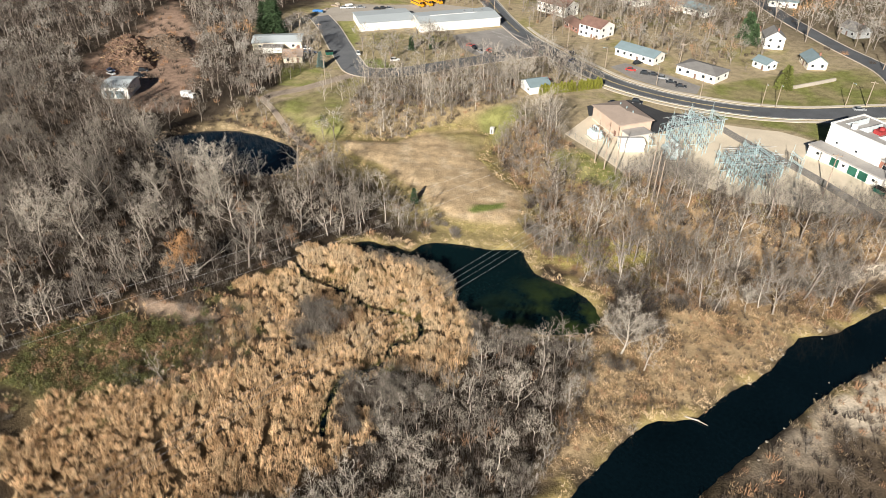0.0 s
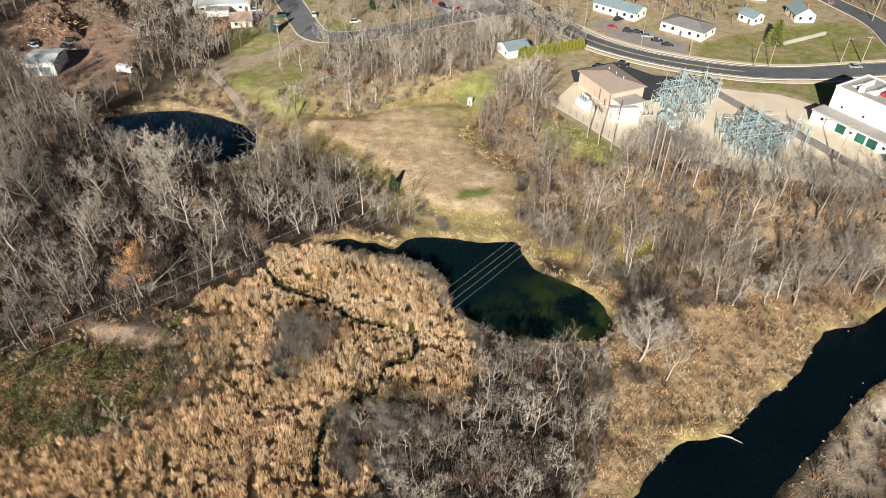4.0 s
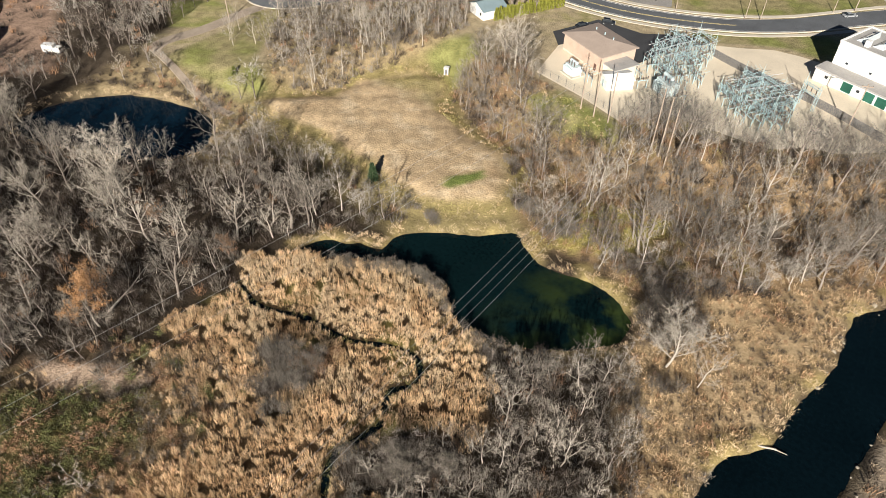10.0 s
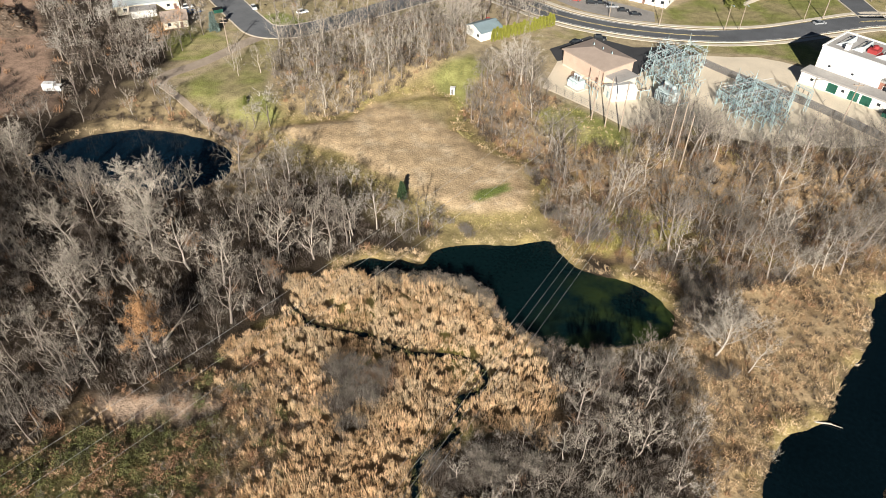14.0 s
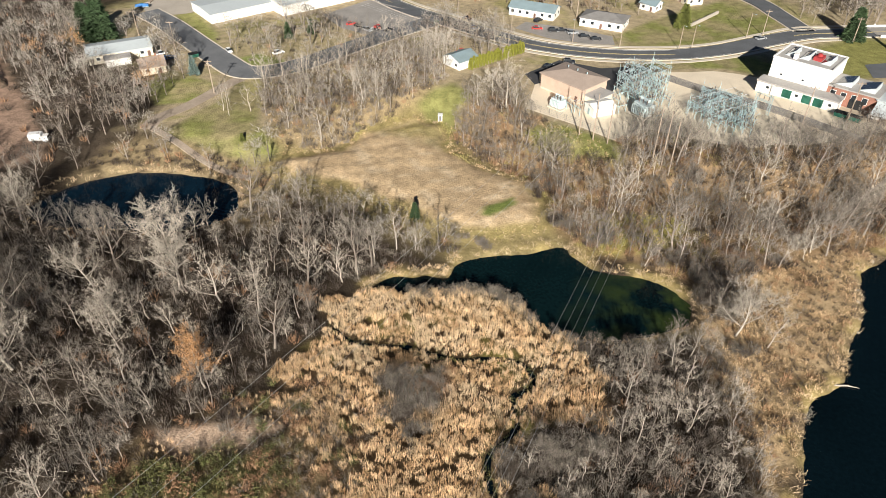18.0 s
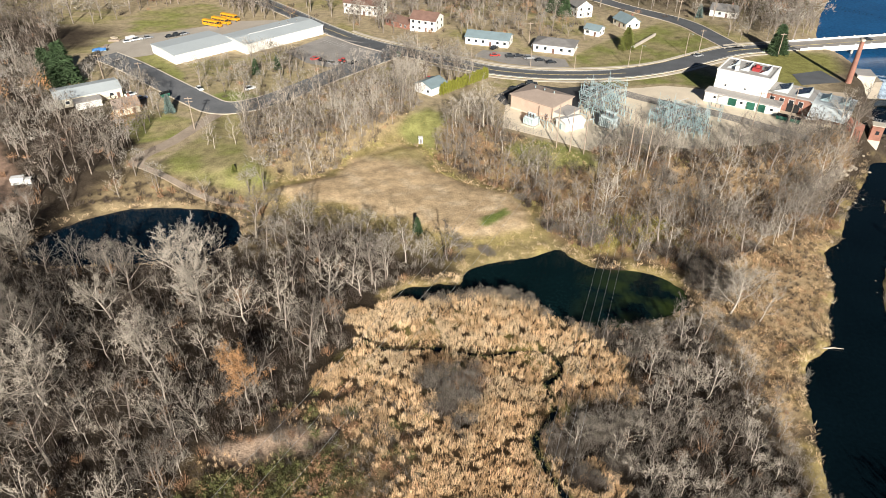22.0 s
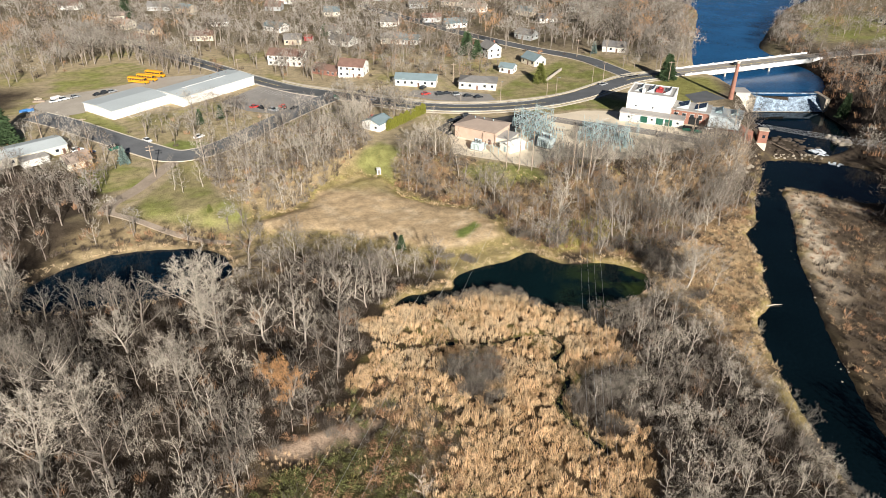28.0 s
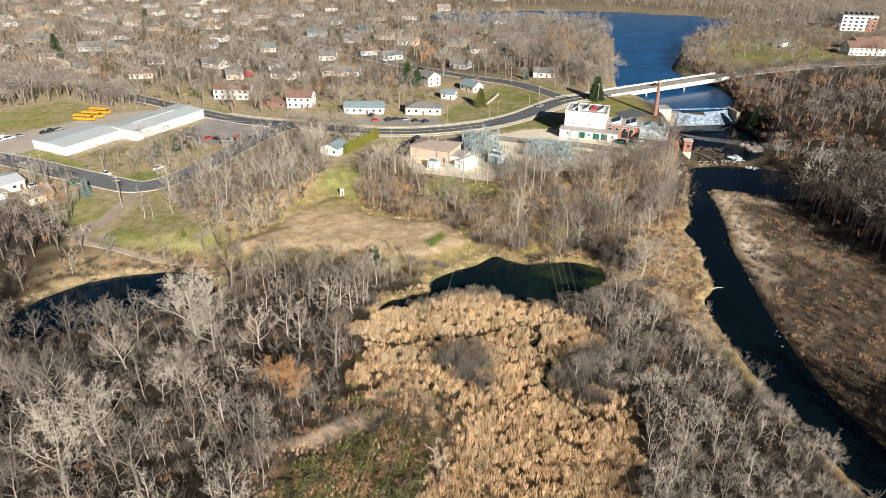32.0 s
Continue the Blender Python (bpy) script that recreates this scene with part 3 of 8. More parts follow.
    s = side(FIELD, X, Y) + 1.5 * w1
    lay(step(4, -1, s), (0.27, 0.22, 0.085))
    lay(step(1.5, -3, s), (0.45, 0.33, 0.20))
    lay(step(0, -4, s) * step(0.2, 0.7, w2 + 0.6 * w1), (0.53, 0.41, 0.27))
    lay(step(0, -4, s) * step(0.3, 0.9, w3 - 0.4 * w2) * 0.7, (0.33, 0.225, 0.125))
    lay(step(1, -4, s) * step(226, 236, Y + 3 * w1) * 0.6, (0.27, 0.245, 0.085))
    lay(step(8, 0, side([(78, 322), (92, 322), (112, 345), (112, 362), (96, 360), (80, 340)], X, Y)), (0.22, 0.21, 0.07))
    lay(step(0.6, -0.6, side(GREEN_PATCH, X, Y)), (0.165, 0.20, 0.055))
    lay(step(1.5, -1.5, side([(-142, 262), (-118, 246), (-108, 252), (-98, 268), (-88, 280), (-96, 296), (-112, 292), (-132, 282)], X, Y)), (0.34, 0.28, 0.16))
    lay(step(1.5, -1.5, side([(-124, 258), (-119.6, 265), (-104, 263), (-103, 256), (-110, 254), (-118, 254)], X, Y)), (0.20, 0.225, 0.07))
    lay(step(2.2, 0.6, near_line([(90.5, 244), (93, 249), (97, 255), (101, 261), (104, 265.5)], X, Y) + 0.5 * w2), (0.52, 0.455, 0.37))
    for poly in (LAWN_ROAD, LAWN_STORE, LAWN_BUS, LAWN_TRACK, LAWN_HUT, PARK, VERGE, SLOPE_LAWN):
        k = step(1.5, -1.5, side(poly, X, Y))
        light = 1.0 if poly is LAWN_TRACK else 1.15 if poly in (LAWN_STORE, LAWN_BUS, LAWN_TRACK, LAWN_HUT) else 1.0
        lay(k, (0.205 * light, 0.21 * light, 0.068 * light))
        lay(k * step(-1.3 if poly is LAWN_TRACK else -0.5, 0.4 if poly is LAWN_TRACK else 0.6, w1 + 0.5 * w3) * (0.3 if poly is LAWN_STORE else 0.9), (0.29 * light, 0.24 * light, 0.13 * light))
    s = side(YARD, X, Y) + 1.5 * w1
    lay(step(2, -2, s), (0.30, 0.205, 0.15))
    lay(step(1.5, -1.5, side(SANDY, X, Y) + w2), (0.47, 0.345, 0.25))
    lay(step(5, -3, side([(-38, 84), (-34, 108), (-24, 124), (-12, 128), (2, 122), (8, 112), (6, 96), (-4, 80), (-16, 74)], X, Y) + 3 * w1) * step(1.5, 3, side(SANDY, X, Y) + w2), (0.17, 0.125, 0.07))
    lay(step(3, -2, side(GREENS, X, Y) + 2 * w1) * 0.8, (0.12, 0.11, 0.045))
    return C


def spaced(a, b, fine_a, fine_b, d, grow=1.12):
    mid = list(np.arange(fine_a, fine_b + d / 2, d))
    lo, s = [mid[0]], d
    while lo[-1] > a:
        s *= grow
        lo.append(lo[-1] - s)
    hi, s = [mid[-1]], d
    while hi[-1] < b:
        s *= grow
        hi.append(hi[-1] + s)
    return np.array(lo[:0:-1] + mid + hi[1:])


gx, gy = spaced(-3000, 3000, -130, 150, 1.4, 1.06), spaced(-1500, 4300, 70, 330, 1.4, 1.06)
GX, GY = np.meshgrid(gx, gy)
GX, GY = GX.ravel(), GY.ravel()
GH = height(GX, GY)
nx, ny = len(gx), len(gy)


def sampled(values, X, Y):
    """Reads a grid of values over the ground between its points."""
    g = values.reshape(ny, nx)
    X, Y = np.asarray(X, float), np.asarray(Y, float)
    i = np.clip(np.searchsorted(gx, X) - 1, 0, nx - 2)
    j = np.clip(np.searchsorted(gy, Y) - 1, 0, ny - 2)
    u, v = (X - gx[i]) / (gx[i + 1] - gx[i]), (Y - gy[j]) / (gy[j + 1] - gy[j])
    return (g[j, i] * (1 - u) + g[j, i + 1] * u) * (1 - v) + (g[j + 1, i] * (1 - u) + g[j + 1, i + 1] * u) * v


def zat(x, y):
    return float(sampled(GH, x, y))


WATER = np.full(GX.shape, 1e9)
for ring in SHORES.values():
    WATER = np.minimum(WATER, side(ring, GX, GY))
I = (np.arange(ny - 1)[:, None] * nx + np.arange(nx - 1)[None, :]).ravel()
tris = np.concatenate([np.stack([I, I + 1, I + nx + 1], 1), np.stack([I, I + nx + 1, I + nx], 1)])
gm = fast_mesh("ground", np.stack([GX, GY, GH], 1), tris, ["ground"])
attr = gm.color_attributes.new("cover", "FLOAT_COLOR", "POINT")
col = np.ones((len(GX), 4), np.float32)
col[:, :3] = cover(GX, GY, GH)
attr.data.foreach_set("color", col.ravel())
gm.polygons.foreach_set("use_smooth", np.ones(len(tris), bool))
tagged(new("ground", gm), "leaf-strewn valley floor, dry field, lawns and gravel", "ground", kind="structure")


def drape(name, poly, material, dz, label, category, space=3.0, kind="structure"):
    """A thin sheet over the ground inside an outline."""
    from mathutils.geometry import delaunay_2d_cdt

    P = np.asarray(poly, float)
    x0, y0 = P.min(0)
    x1, y1 = P.max(0)
    X, Y = np.meshgrid(np.arange(x0, x1, space), np.arange(y0, y1, space))
    X, Y = X.ravel(), Y.ravel()
    keep = side(P, X, Y) < -space * 0.4
    pts = [Vector(p) for p in P] + [Vector((a, b)) for a, b in zip(X[keep], Y[keep])]
    n = len(P)
    vs, _, fs, *_ = delaunay_2d_cdt(pts, [(i, (i + 1) % n) for i in range(n)], [], 1, 1e-4)
    V = np.array([(v.x, v.y) for v in vs])
    H = sampled(GH, V[:, 0], V[:, 1])
    mb = MB()
    mb.add([(a, b, h + dz) for (a, b), h in zip(V, H)], [tuple(f) for f in fs])
    return tagged(part(name, mb, material), label, category, kind=kind)


def pool(name, poly, z, material, label):
    P = np.asarray(poly)
    c = P.mean(0)
    from mathutils.geometry import tessellate_polygon

    P2 = P
    fs = tessellate_polygon([[Vector((a, b, 0)) for a, b in P2]])
    mb = MB()
    mb.add([(a, b, z) for a, b in P2], [tuple(f) if np.cross(P2[f[1]] - P2[f[0]], P2[f[2]] - P2[f[0]]) > 0 else tuple(f[::-1]) for f in fs])
    return tagged(part(name, mb, material), label, "water", kind="structure")


def grown(P, d):
    """An outline moved outwards by d."""
    P = np.asarray(P, float)
    t = np.roll(P, -1, 0) - np.roll(P, 1, 0)
    nrm = np.stack([t[:, 1], -t[:, 0]], 1) / np.linalg.norm(t, axis=1)[:, None]
    area = np.sum(P[:, 0] * np.roll(P[:, 1], -1) - P[:, 1] * np.roll(P[:, 0], -1))
    return P + nrm * d * (1 if area > 0 else -1)


pool("water_river", grown(SHORES["river"], 0.9), 0.0, "water", "dark slow river between reedy banks")
pool("water_pond_a", grown(SHORES["pond_a"], 0.9), 0.0, "pond", "dark pond with green weedy shallows")
pool("water_pond_b", grown(SHORES["pond_b"], 0.9), 0.0, "pond_sky_blue", "dark pond below the dirt yard, sky reflection in its blue colour")
pool("water_tailrace", grown(SHORES["tailrace"], 0.9), 1.0, "water", "shallow rocky water below the dam")
pool("water_lake", grown(SHORES["lake"], 0.9), 7.3, "lake", "mill lake behind the bridge, sky reflection in its blue colour")


def ribbon(name, line, width, material, dz, label="", category="", off=0.0, kind="structure", group="", z=None):
    """A strip of even width along a line, laid on the ground."""
    L = np.asarray(line, float)
    t = np.gradient(L, axis=0)
    nrm = np.stack([-t[:, 1], t[:, 0]], 1) / np.linalg.norm(t, axis=1)[:, None]
    mb = MB()
    a, b = L + nrm * (off + width / 2), L + nrm * (off - width / 2)
    ha = np.maximum(sampled(GH, a[:, 0], a[:, 1]), sampled(GH, b[:, 0], b[:, 1])) + dz
    vs = [(p[0], p[1], h) for p, h in zip(a, ha)] + [(p[0], p[1], h) for p, h in zip(b, ha)]
    low = [(p[0], p[1], h - 0.3) for p, h in zip(a, ha)] + [(p[0], p[1], h - 0.3) for p, h in zip(b, ha)]
    n = len(L)
    fs = [(i, i + n, i + n + 1, i + 1) for i in range(n - 1)]
    fs += [(2 * n + i, i, i + 1, 2 * n + i + 1) for i in range(n - 1)]
    fs += [(n + i, 3 * n + i, 3 * n + i + 1, n + i + 1) for i in range(n - 1)]
    mb.add(vs + low, fs)
    ob = part(name, mb, material)
    return tagged(ob, label, category, group, kind) if label else ob


def road_marks(owner, line, width, dz, yellow=True):
    rows = [("centre_line", 0.22, 0.12, "yellow"), ("centre_line", -0.22, 0.12, "yellow")] if yellow else []
    for nm, off, w, m in rows + [("edge_line", width / 2 - 0.7, 0.14, "white_line"), ("edge_line", -width / 2 + 0.7, 0.14, "white_line")]:
        ribbon(nm, line, w, m, dz, off=off).parent = owner


for nm, line, w, m, marks in (("road_main", MAIN_ROAD, 9.8, "asphalt", True), ("road_east", EAST_ROAD, 10, "old_asphalt", True), ("road_branch", BRANCH_ROAD, 9, "asphalt", False), ("road_side_street", SIDE_STREET, 11, "street_grey", False)):
    r = ribbon(nm, line, w, m, 0.10, "dark asphalt road with a double yellow centre line" if marks else "plain asphalt street with pale kerbs", "road")
    if marks:
        road_marks(r, line, w, 0.125)
    for s in (1, -1):
        ribbon("kerb", line, 0.5, "concrete", 0.2, off=s * (w / 2 + 0.25)).parent = r
ribbon("pavement_north", MAIN_ROAD[28:110], 1.8, "concrete", 0.13, "pale concrete pavement beside the road", "pavement", off=7.6)
ribbon("pavement_south", MAIN_ROAD[40:108], 1.6, "concrete", 0.13, "pale concrete pavement beside the road", "pavement", off=-7.4)
ribbon("track_to_yard", TRACK, 5.0, "drive", 0.05, "worn gravel track down to the yard", "track")
ribbon("track_by_pond", POND_TRACK, 2.4, "drive", 0.05, "narrow gravel path above the pond", "track")
drape("gravel_pad", PAD, "gravel", 0.06, "pale gravel pad of the substation", "gravel")
drape("works_yard", WORKS_YARD, "yard_tan", 0.09, "tan gravel yard before the mill", "pavement")
MILL_PARK = [(98, 322), (96, 334), (108, 342), (114, 330)]
drape("mill_car_park", MILL_PARK, "asphalt", 0.08, "small black asphalt car park behind the mill", "car park")
# drive coloured near black in place of the building's shadow
drape("asphalt_drive", DRIVE, "asphalt_shaded", 0.11, "asphalt drive behind the brick building, its shade in the dark colour", "road")
drape("flats_car_park", FLATS_LOT, "old_asphalt", 0.07, "worn asphalt car park of the flats", "car park")
drape("store_car_park", STORE_LOT, "old_asphalt", 0.07, "wide worn asphalt car park", "car park")
drape("bus_yard", BUS_YARD, "yard_grey", 0.07, "pale gravel yard behind the warehouse", "yard")


# ---- buildings ----
def window(owner, x, y, z, w, h, face, frame_mat="trim"):
    """A window on a wall: frame with a pane in it. face: (0,-1), (0,1), (1,0) or (-1,0)."""
    fx, fy = face
    def slab(w2, h2, t0, t1):
        mb = MB()
        if fy:
            a, b = sorted((y + fy * t0, y + fy * t1))
            return mb.box(x - w2 / 2, x + w2 / 2, a, b, z - h2 / 2, z + h2 / 2)
        a, b = sorted((x + fx * t0, x + fx * t1))
        return mb.box(a, b, y - w2 / 2, y + w2 / 2, z - h2 / 2, z + h2 / 2)
    f = part("window", slab(w + 0.24, h + 0.24, -0.05, 0.07), frame_mat, owner)
    part("pane", slab(w, h, 0.0, 0.10), "glass", f)
    return f


def door(owner, x, y, z0, w, h, face, m="trim", name="door"):
    fx, fy = face
    mb = MB()
    if fy:
        a, b = sorted((y - fy * 0.05, y + fy * 0.09))
        mb.box(x - w / 2, x + w / 2, a, b, z0, z0 + h)
        for k in range(3):
            mb.box(x - w / 2 + 0.1, x + w / 2 - 0.1, min(a, b) - 0.0, max(a, b) + fy * 0.0 + 0.02, z0 + h * (0.1 + 0.3 * k), z0 + h * (0.32 + 0.3 * k))
    else:
        a, b = sorted((x - fx * 0.05, x + fx * 0.09))
        mb.box(a, b, y - w / 2, y + w / 2, z0, z0 + h)
    return part(name, mb, m, owner)


def house(x, y, rz, w, d, h, rise, wall, roof, label, storeys=1, hip=False, chimney=True, group="houses", name="house", garage=False):
    z = zat(x, y)
    e = thing(name, x, y, z, rz, label, "house", group)
    mb = MB().box(-w / 2, w / 2, -d / 2, d / 2, -0.8, h)
    if not hip:
        for s in (-1, 1):
            mb.add([(s * w / 2, -d / 2, h), (s * w / 2, d / 2, h), (s * w / 2, 0, h + rise)], [(0, 1, 2) if s > 0 else (2, 1, 0)])
    part("wall", mb, wall, e)
    r = MB()
    r.hip(w, d, h, rise, 0.5) if hip else r.gable(w, d, h, rise, 0.5)
    rf = part("roof", r, roof, e)
    if chimney:
        part("chimney", MB().box(w * 0.2, w * 0.2 + 0.7, 0.5, 1.2, h, h + rise + 0.9), "brick_red", rf)
    sh = h / storeys
    for st in range(storeys):
        zc = st * sh + sh * 0.55
        n = max(2, int(w / 3.2))
        for i in range(n):
            u = -w / 2 + w * (i + 0.5) / n
            if garage and st == 0 and i == 0:
                door(e, u, -d / 2, 0.0, 2.6, 2.2, (0, -1), "trim", "garage_door")
            elif st == 0 and i == n // 2:
                door(e, u, -d / 2, 0.0, 1.0, 2.05, (0, -1), "roof_brown")
            else:
                window(e, u, -d / 2, zc, 1.2, 1.2, (0, -1))
        for i in range(2):
            window(e, w / 2, -d / 4 + d / 2 * i, zc, 1.1, 1.2, (1, 0))
            window(e, -w / 2, -d / 4 + d / 2 * i, zc, 1.1, 1.2, (-1, 0))
    return e


# substation building
zs = zat(3, 268)
b = thing("substation_building", 3.2, 274.2, zs, -25.5, "tan brick substation building with a brown hipped roof", "building")
part("wall", MB().box(-9, 9, -6.4, 6.4, -0.8, 5.2), "brick_tan", b)
part("roof", MB().hip(18, 12.8, 5.2, 1.9, 0.6, 0.3), "roof_tan", b)
part("base_course", MB().box(-9.05, 9.05, -6.45, 6.45, -0.8, 0.5), "concrete", b)
door(b, 6.6, -6.4, 0, 1.1, 2.1, (0, -1), "roof_brown")
part("annex", MB().box(9.0, 14.5, -5.6, 3.0, -0.8, 3.2), "cream", b)
part("annex_roof", MB().box(8.9, 14.7, -5.8, 3.2, 3.2, 3.45), "roof_flat", b)
part("side_wing", MB().box(-12.5, -9.0, -3.2, 3.6, -0.8, 3.0), "cream", b)
part("side_roof", MB().box(-12.7, -8.9, -3.4, 3.8, 3.0, 3.25), "roof_grey", b)
for k in range(3):
    part("roof_vent", MB().tube((-4 + 4 * k, 1.5, 6.4), (-4 + 4 * k, 1.5, 7.5), 0.18, 0.18, 8), "steel", b)

# white control hut
b = thing("control_hut", 15.3, 261.4, zat(15.3, 261.4), -46, "small white control hut with a pale low roof", "hut")
part("wall", MB().box(-2.8, 2.8, -4.0, 4.0, -0.5, 2.9), "white", b)
r = MB()
r.gable(8.0, 5.6, 0, 0.7, 0.25)
rf = part("roof", r, "white", b)
rf.matrix_parent_inverse = pose(0, 0, 2.9, 0, 0, 90)
door(b, 0, -4.0, 0, 1.0, 2.1, (0, -1), "steel")
for k in range(2):
    door(b, 2.8, -1.5 + 3 * k, 0, 1.0, 2.1, (1, 0), "steel")

# mill: white block, annex, brick house, metal shed, intake tower, chimney
zm = 10.6
b = thing("mill", 63.4, 300.2, zm, -19.5, "white mill block with brick wings and green doors", "mill")
part("wall", MB().box(0, 18.6, 0, 15.5, -1, 10.2), "white", b)
part("parapet", MB().box(-0.15, 18.75, -0.15, 0.35, 10.2, 10.7).box(-0.15, 0.35, 0.35, 15.65, 10.2, 10.7).box(18.25, 18.75, 0.35, 15.65, 10.2, 10.7).box(0.35, 18.25, 15.15, 15.65, 10.2, 10.7), "trim", b)
part("roof", MB().box(0.35, 18.25, 0.35, 15.15, 10.2, 10.35), "roof_flat", b)
for k, u in enumerate((3.5, 8.3, 15.0)):
    mb = MB().add([(u - 1.6, 4, 10.3), (u + 1.6, 4, 10.3), (u + 1.6, 11, 10.3), (u - 1.6, 11, 10.3), (u + 1.4, 4.2, 12.2), (u + 1.4, 10.8, 12.2)], [(0, 1, 4), (1, 2, 5, 4), (2, 3, 5), (3, 0, 4, 5)])
    sk = part("skylight", mb, "roof_metal", b)
    part("skylight_glass", MB().add([(u - 1.5, 4.3, 10.42), (u + 1.2, 4.45, 12.05), (u + 1.2, 10.55, 12.05), (u - 1.5, 10.7, 10.42)], [(0, 1, 2, 3)]), "glass", sk)
part("roof_unit", MB().box(10.6, 13.2, 5.5, 9.5, 10.3, 11.5).tube((11.9, 7.5, 11.5), (11.9, 7.5, 12.3), 0.9, 0.7, 10), "red_sheet", b, "red painted roof machine")
part("roof_unit", MB().box(5.4, 6.6, 2.2, 3.6, 10.3, 12.1), "trim", b)
for k in range(2):
    window(b, 4.0 + 7 * k, 0, 3.6 + 1.6, 0.7, 0.6, (0, -1))
an = part("annex", MB().box(-1.2, 24.5, -5.4, -0.02, -1, 3.3), "white", b)
part("annex_roof", MB().box(-1.5, 24.8, -5.8, -0.02, 3.3, 3.75), "roof_flat", b)
for k, u in enumerate((8.8, 15.2, 18.8)):
    door(b, u, -5.4, 0.2, 2.9, 2.7, (0, -1), "green_door")
for k, u in enumerate((2.5, 12.0, 22.4)):
    window(b, u, -5.4, 1.9, 0.9, 0.8, (0, -1))
part("brick_wing", MB().box(18.65, 33.5, 1.2, 13.0, -1, 5.4), "brick_red", b)
part("wing_roof", MB().box(18.65, 33.8, 0.9, 13.3, 5.4, 5.8), "roof_flat", b)
for k in range(2):
    u = 22.5 + 7 * k
    mb = MB().add([(u - 2.4, 3, 5.8), (u + 2.4, 3, 5.8), (u + 2.4, 11, 5.8), (u - 2.4, 11, 5.8), (u + 2.2, 3.3, 7.5), (u + 2.2, 10.7, 7.5)], [(0, 1, 4), (1, 2, 5, 4), (2, 3, 5), (3, 0, 4, 5)])
    sk = part("skylight", mb, "roof_metal", b)
    part("skylight_glass", MB().add([(u - 2.3, 3.4, 5.92), (u + 2.0, 3.6, 7.46), (u + 2.0, 10.4, 7.46), (u - 2.3, 10.6, 5.92)], [(0, 1, 2, 3)]), "glass", sk)
for k in range(4):
    window(b, 20.6 + 3.2 * k, 1.2, 3.4, 1.5, 2.0, (0, -1))
part("dark_gateway", MB().box(26.0, 30.2, 1.1, 1.25, 0, 3.2), "black", b)
part("metal_shed", MB().box(33.6, 46.0, 1.0, 12.0, -1, 5.2), "trim", b)
r = MB()
r.gable(12.6, 11.6, 5.2, 0.4, 0.3)
rf = part("shed_roof", r, "roof_metal", b)
rf.matrix_parent_inverse = pose(39.8, 6.5, 0)
for k in range(2):
    u = 36.5 + 6.2 * k
    mb = MB().add([(u - 1.8, 4, 5.4), (u + 1.8, 4, 5.4), (u + 1.8, 9, 5.4), (u - 1.8, 9, 5.4), (u + 1.6, 4.1, 7.3), (u + 1.6, 8.9, 7.3)], [(0, 1, 4), (1, 2, 5, 4), (2, 3, 5), (3, 0, 4, 5)])
    part("skylight", mb, "steel", b)
mb = MB().add([(33.8, -4.5, 2.2), (45.5, -4.5, 2.2), (45.5, 1, 4.6), (33.8, 1, 4.6), (33.8, -4.5, 2.4), (45.5, -4.5, 2.4), (45.5, 1, 4.8), (33.8, 1, 4.8)], [(3, 2, 1, 0), (4, 5, 6, 7), (0, 1, 5, 4), (1, 2, 6, 5), (2, 3, 7, 6), (3, 0, 4, 7)])
part("lean_to_roof", mb, "roof_metal", b)
for k in range(5):
    part("lean_to_post", MB().tube((34.2 + 2.7 * k, -4.2, -2), (34.2 + 2.7 * k, -4.2, 2.3), 0.18, 0.18, 6), "dark_pole", b)
part("lower_wall", MB().box(36.0, 45.5, -0.6, 0.9, -3, 3.0), "brick_red", b)
mb = MB().add([(46.2, -1, -5), (51.5, -1, -7), (51.5, 6, -7), (46.2, 6, -5), (46.2, -1, 1.6), (51.5, -1, -0.6), (51.5, 6, -0.6), (46.2, 6, 1.6)], [(4, 5, 6, 7), (0, 1, 5, 4), (1, 2, 6, 5), (2, 3, 7, 6), (3, 0, 4, 7)])
part("wheel_house", mb, "brick_red", b)
for k in range(4):
    part("pipe", MB().tube((47 + 1.2 * k, -1.2, 1.0 - 0.4 * k), (47.4 + 1.2 * k, -4.5, -3), 0.14, 0.14, 6), "dark_pole", b)
b = thing("intake_tower", 117.8, 288.5, 0.0, -10, "square brick intake tower on a pale concrete base", "tower")
part("base", MB().box(-1.9, 1.9, -1.9, 1.9, -1.5, 5.8), "concrete", b)
part("brickwork", MB().box(-1.8, 1.8, -1.8, 1.8, 5.8, 10.9), "brick_red", b)
part("cap", MB().box(-2.0, 2.0, -2.0, 2.0, 10.9, 11.2), "concrete", b)
window(b, 0.2, -1.8, 8.6, 1.1, 1.3, (0, -1), "brick_red")
b = thing("mill_chimney", 116.0, 330.2, zat(116, 330.2), 0, "tall tapering red brick chimney", "chimney")
part("shaft", MB().tube((0, 0, -1), (0, 0, 16.6), 1.2, 0.72, 14), "brick_red", b)
part("rim", MB().tube((0, 0, 16.5), (0, 0, 17.2), 0.84, 0.8, 14), "concrete", b)
b = thing("gatehouse", 124.5, 344, 8.5, 4, "cream concrete gatehouse beside the dam", "gatehouse")
part("wall", MB().box(-3.4, 3.4, -4, 4, -8, 2.2), "concrete", b)
part("roof", MB().box(-3.6, 3.6, -4.2, 4.2, 2.2, 2.5), "roof_flat", b)

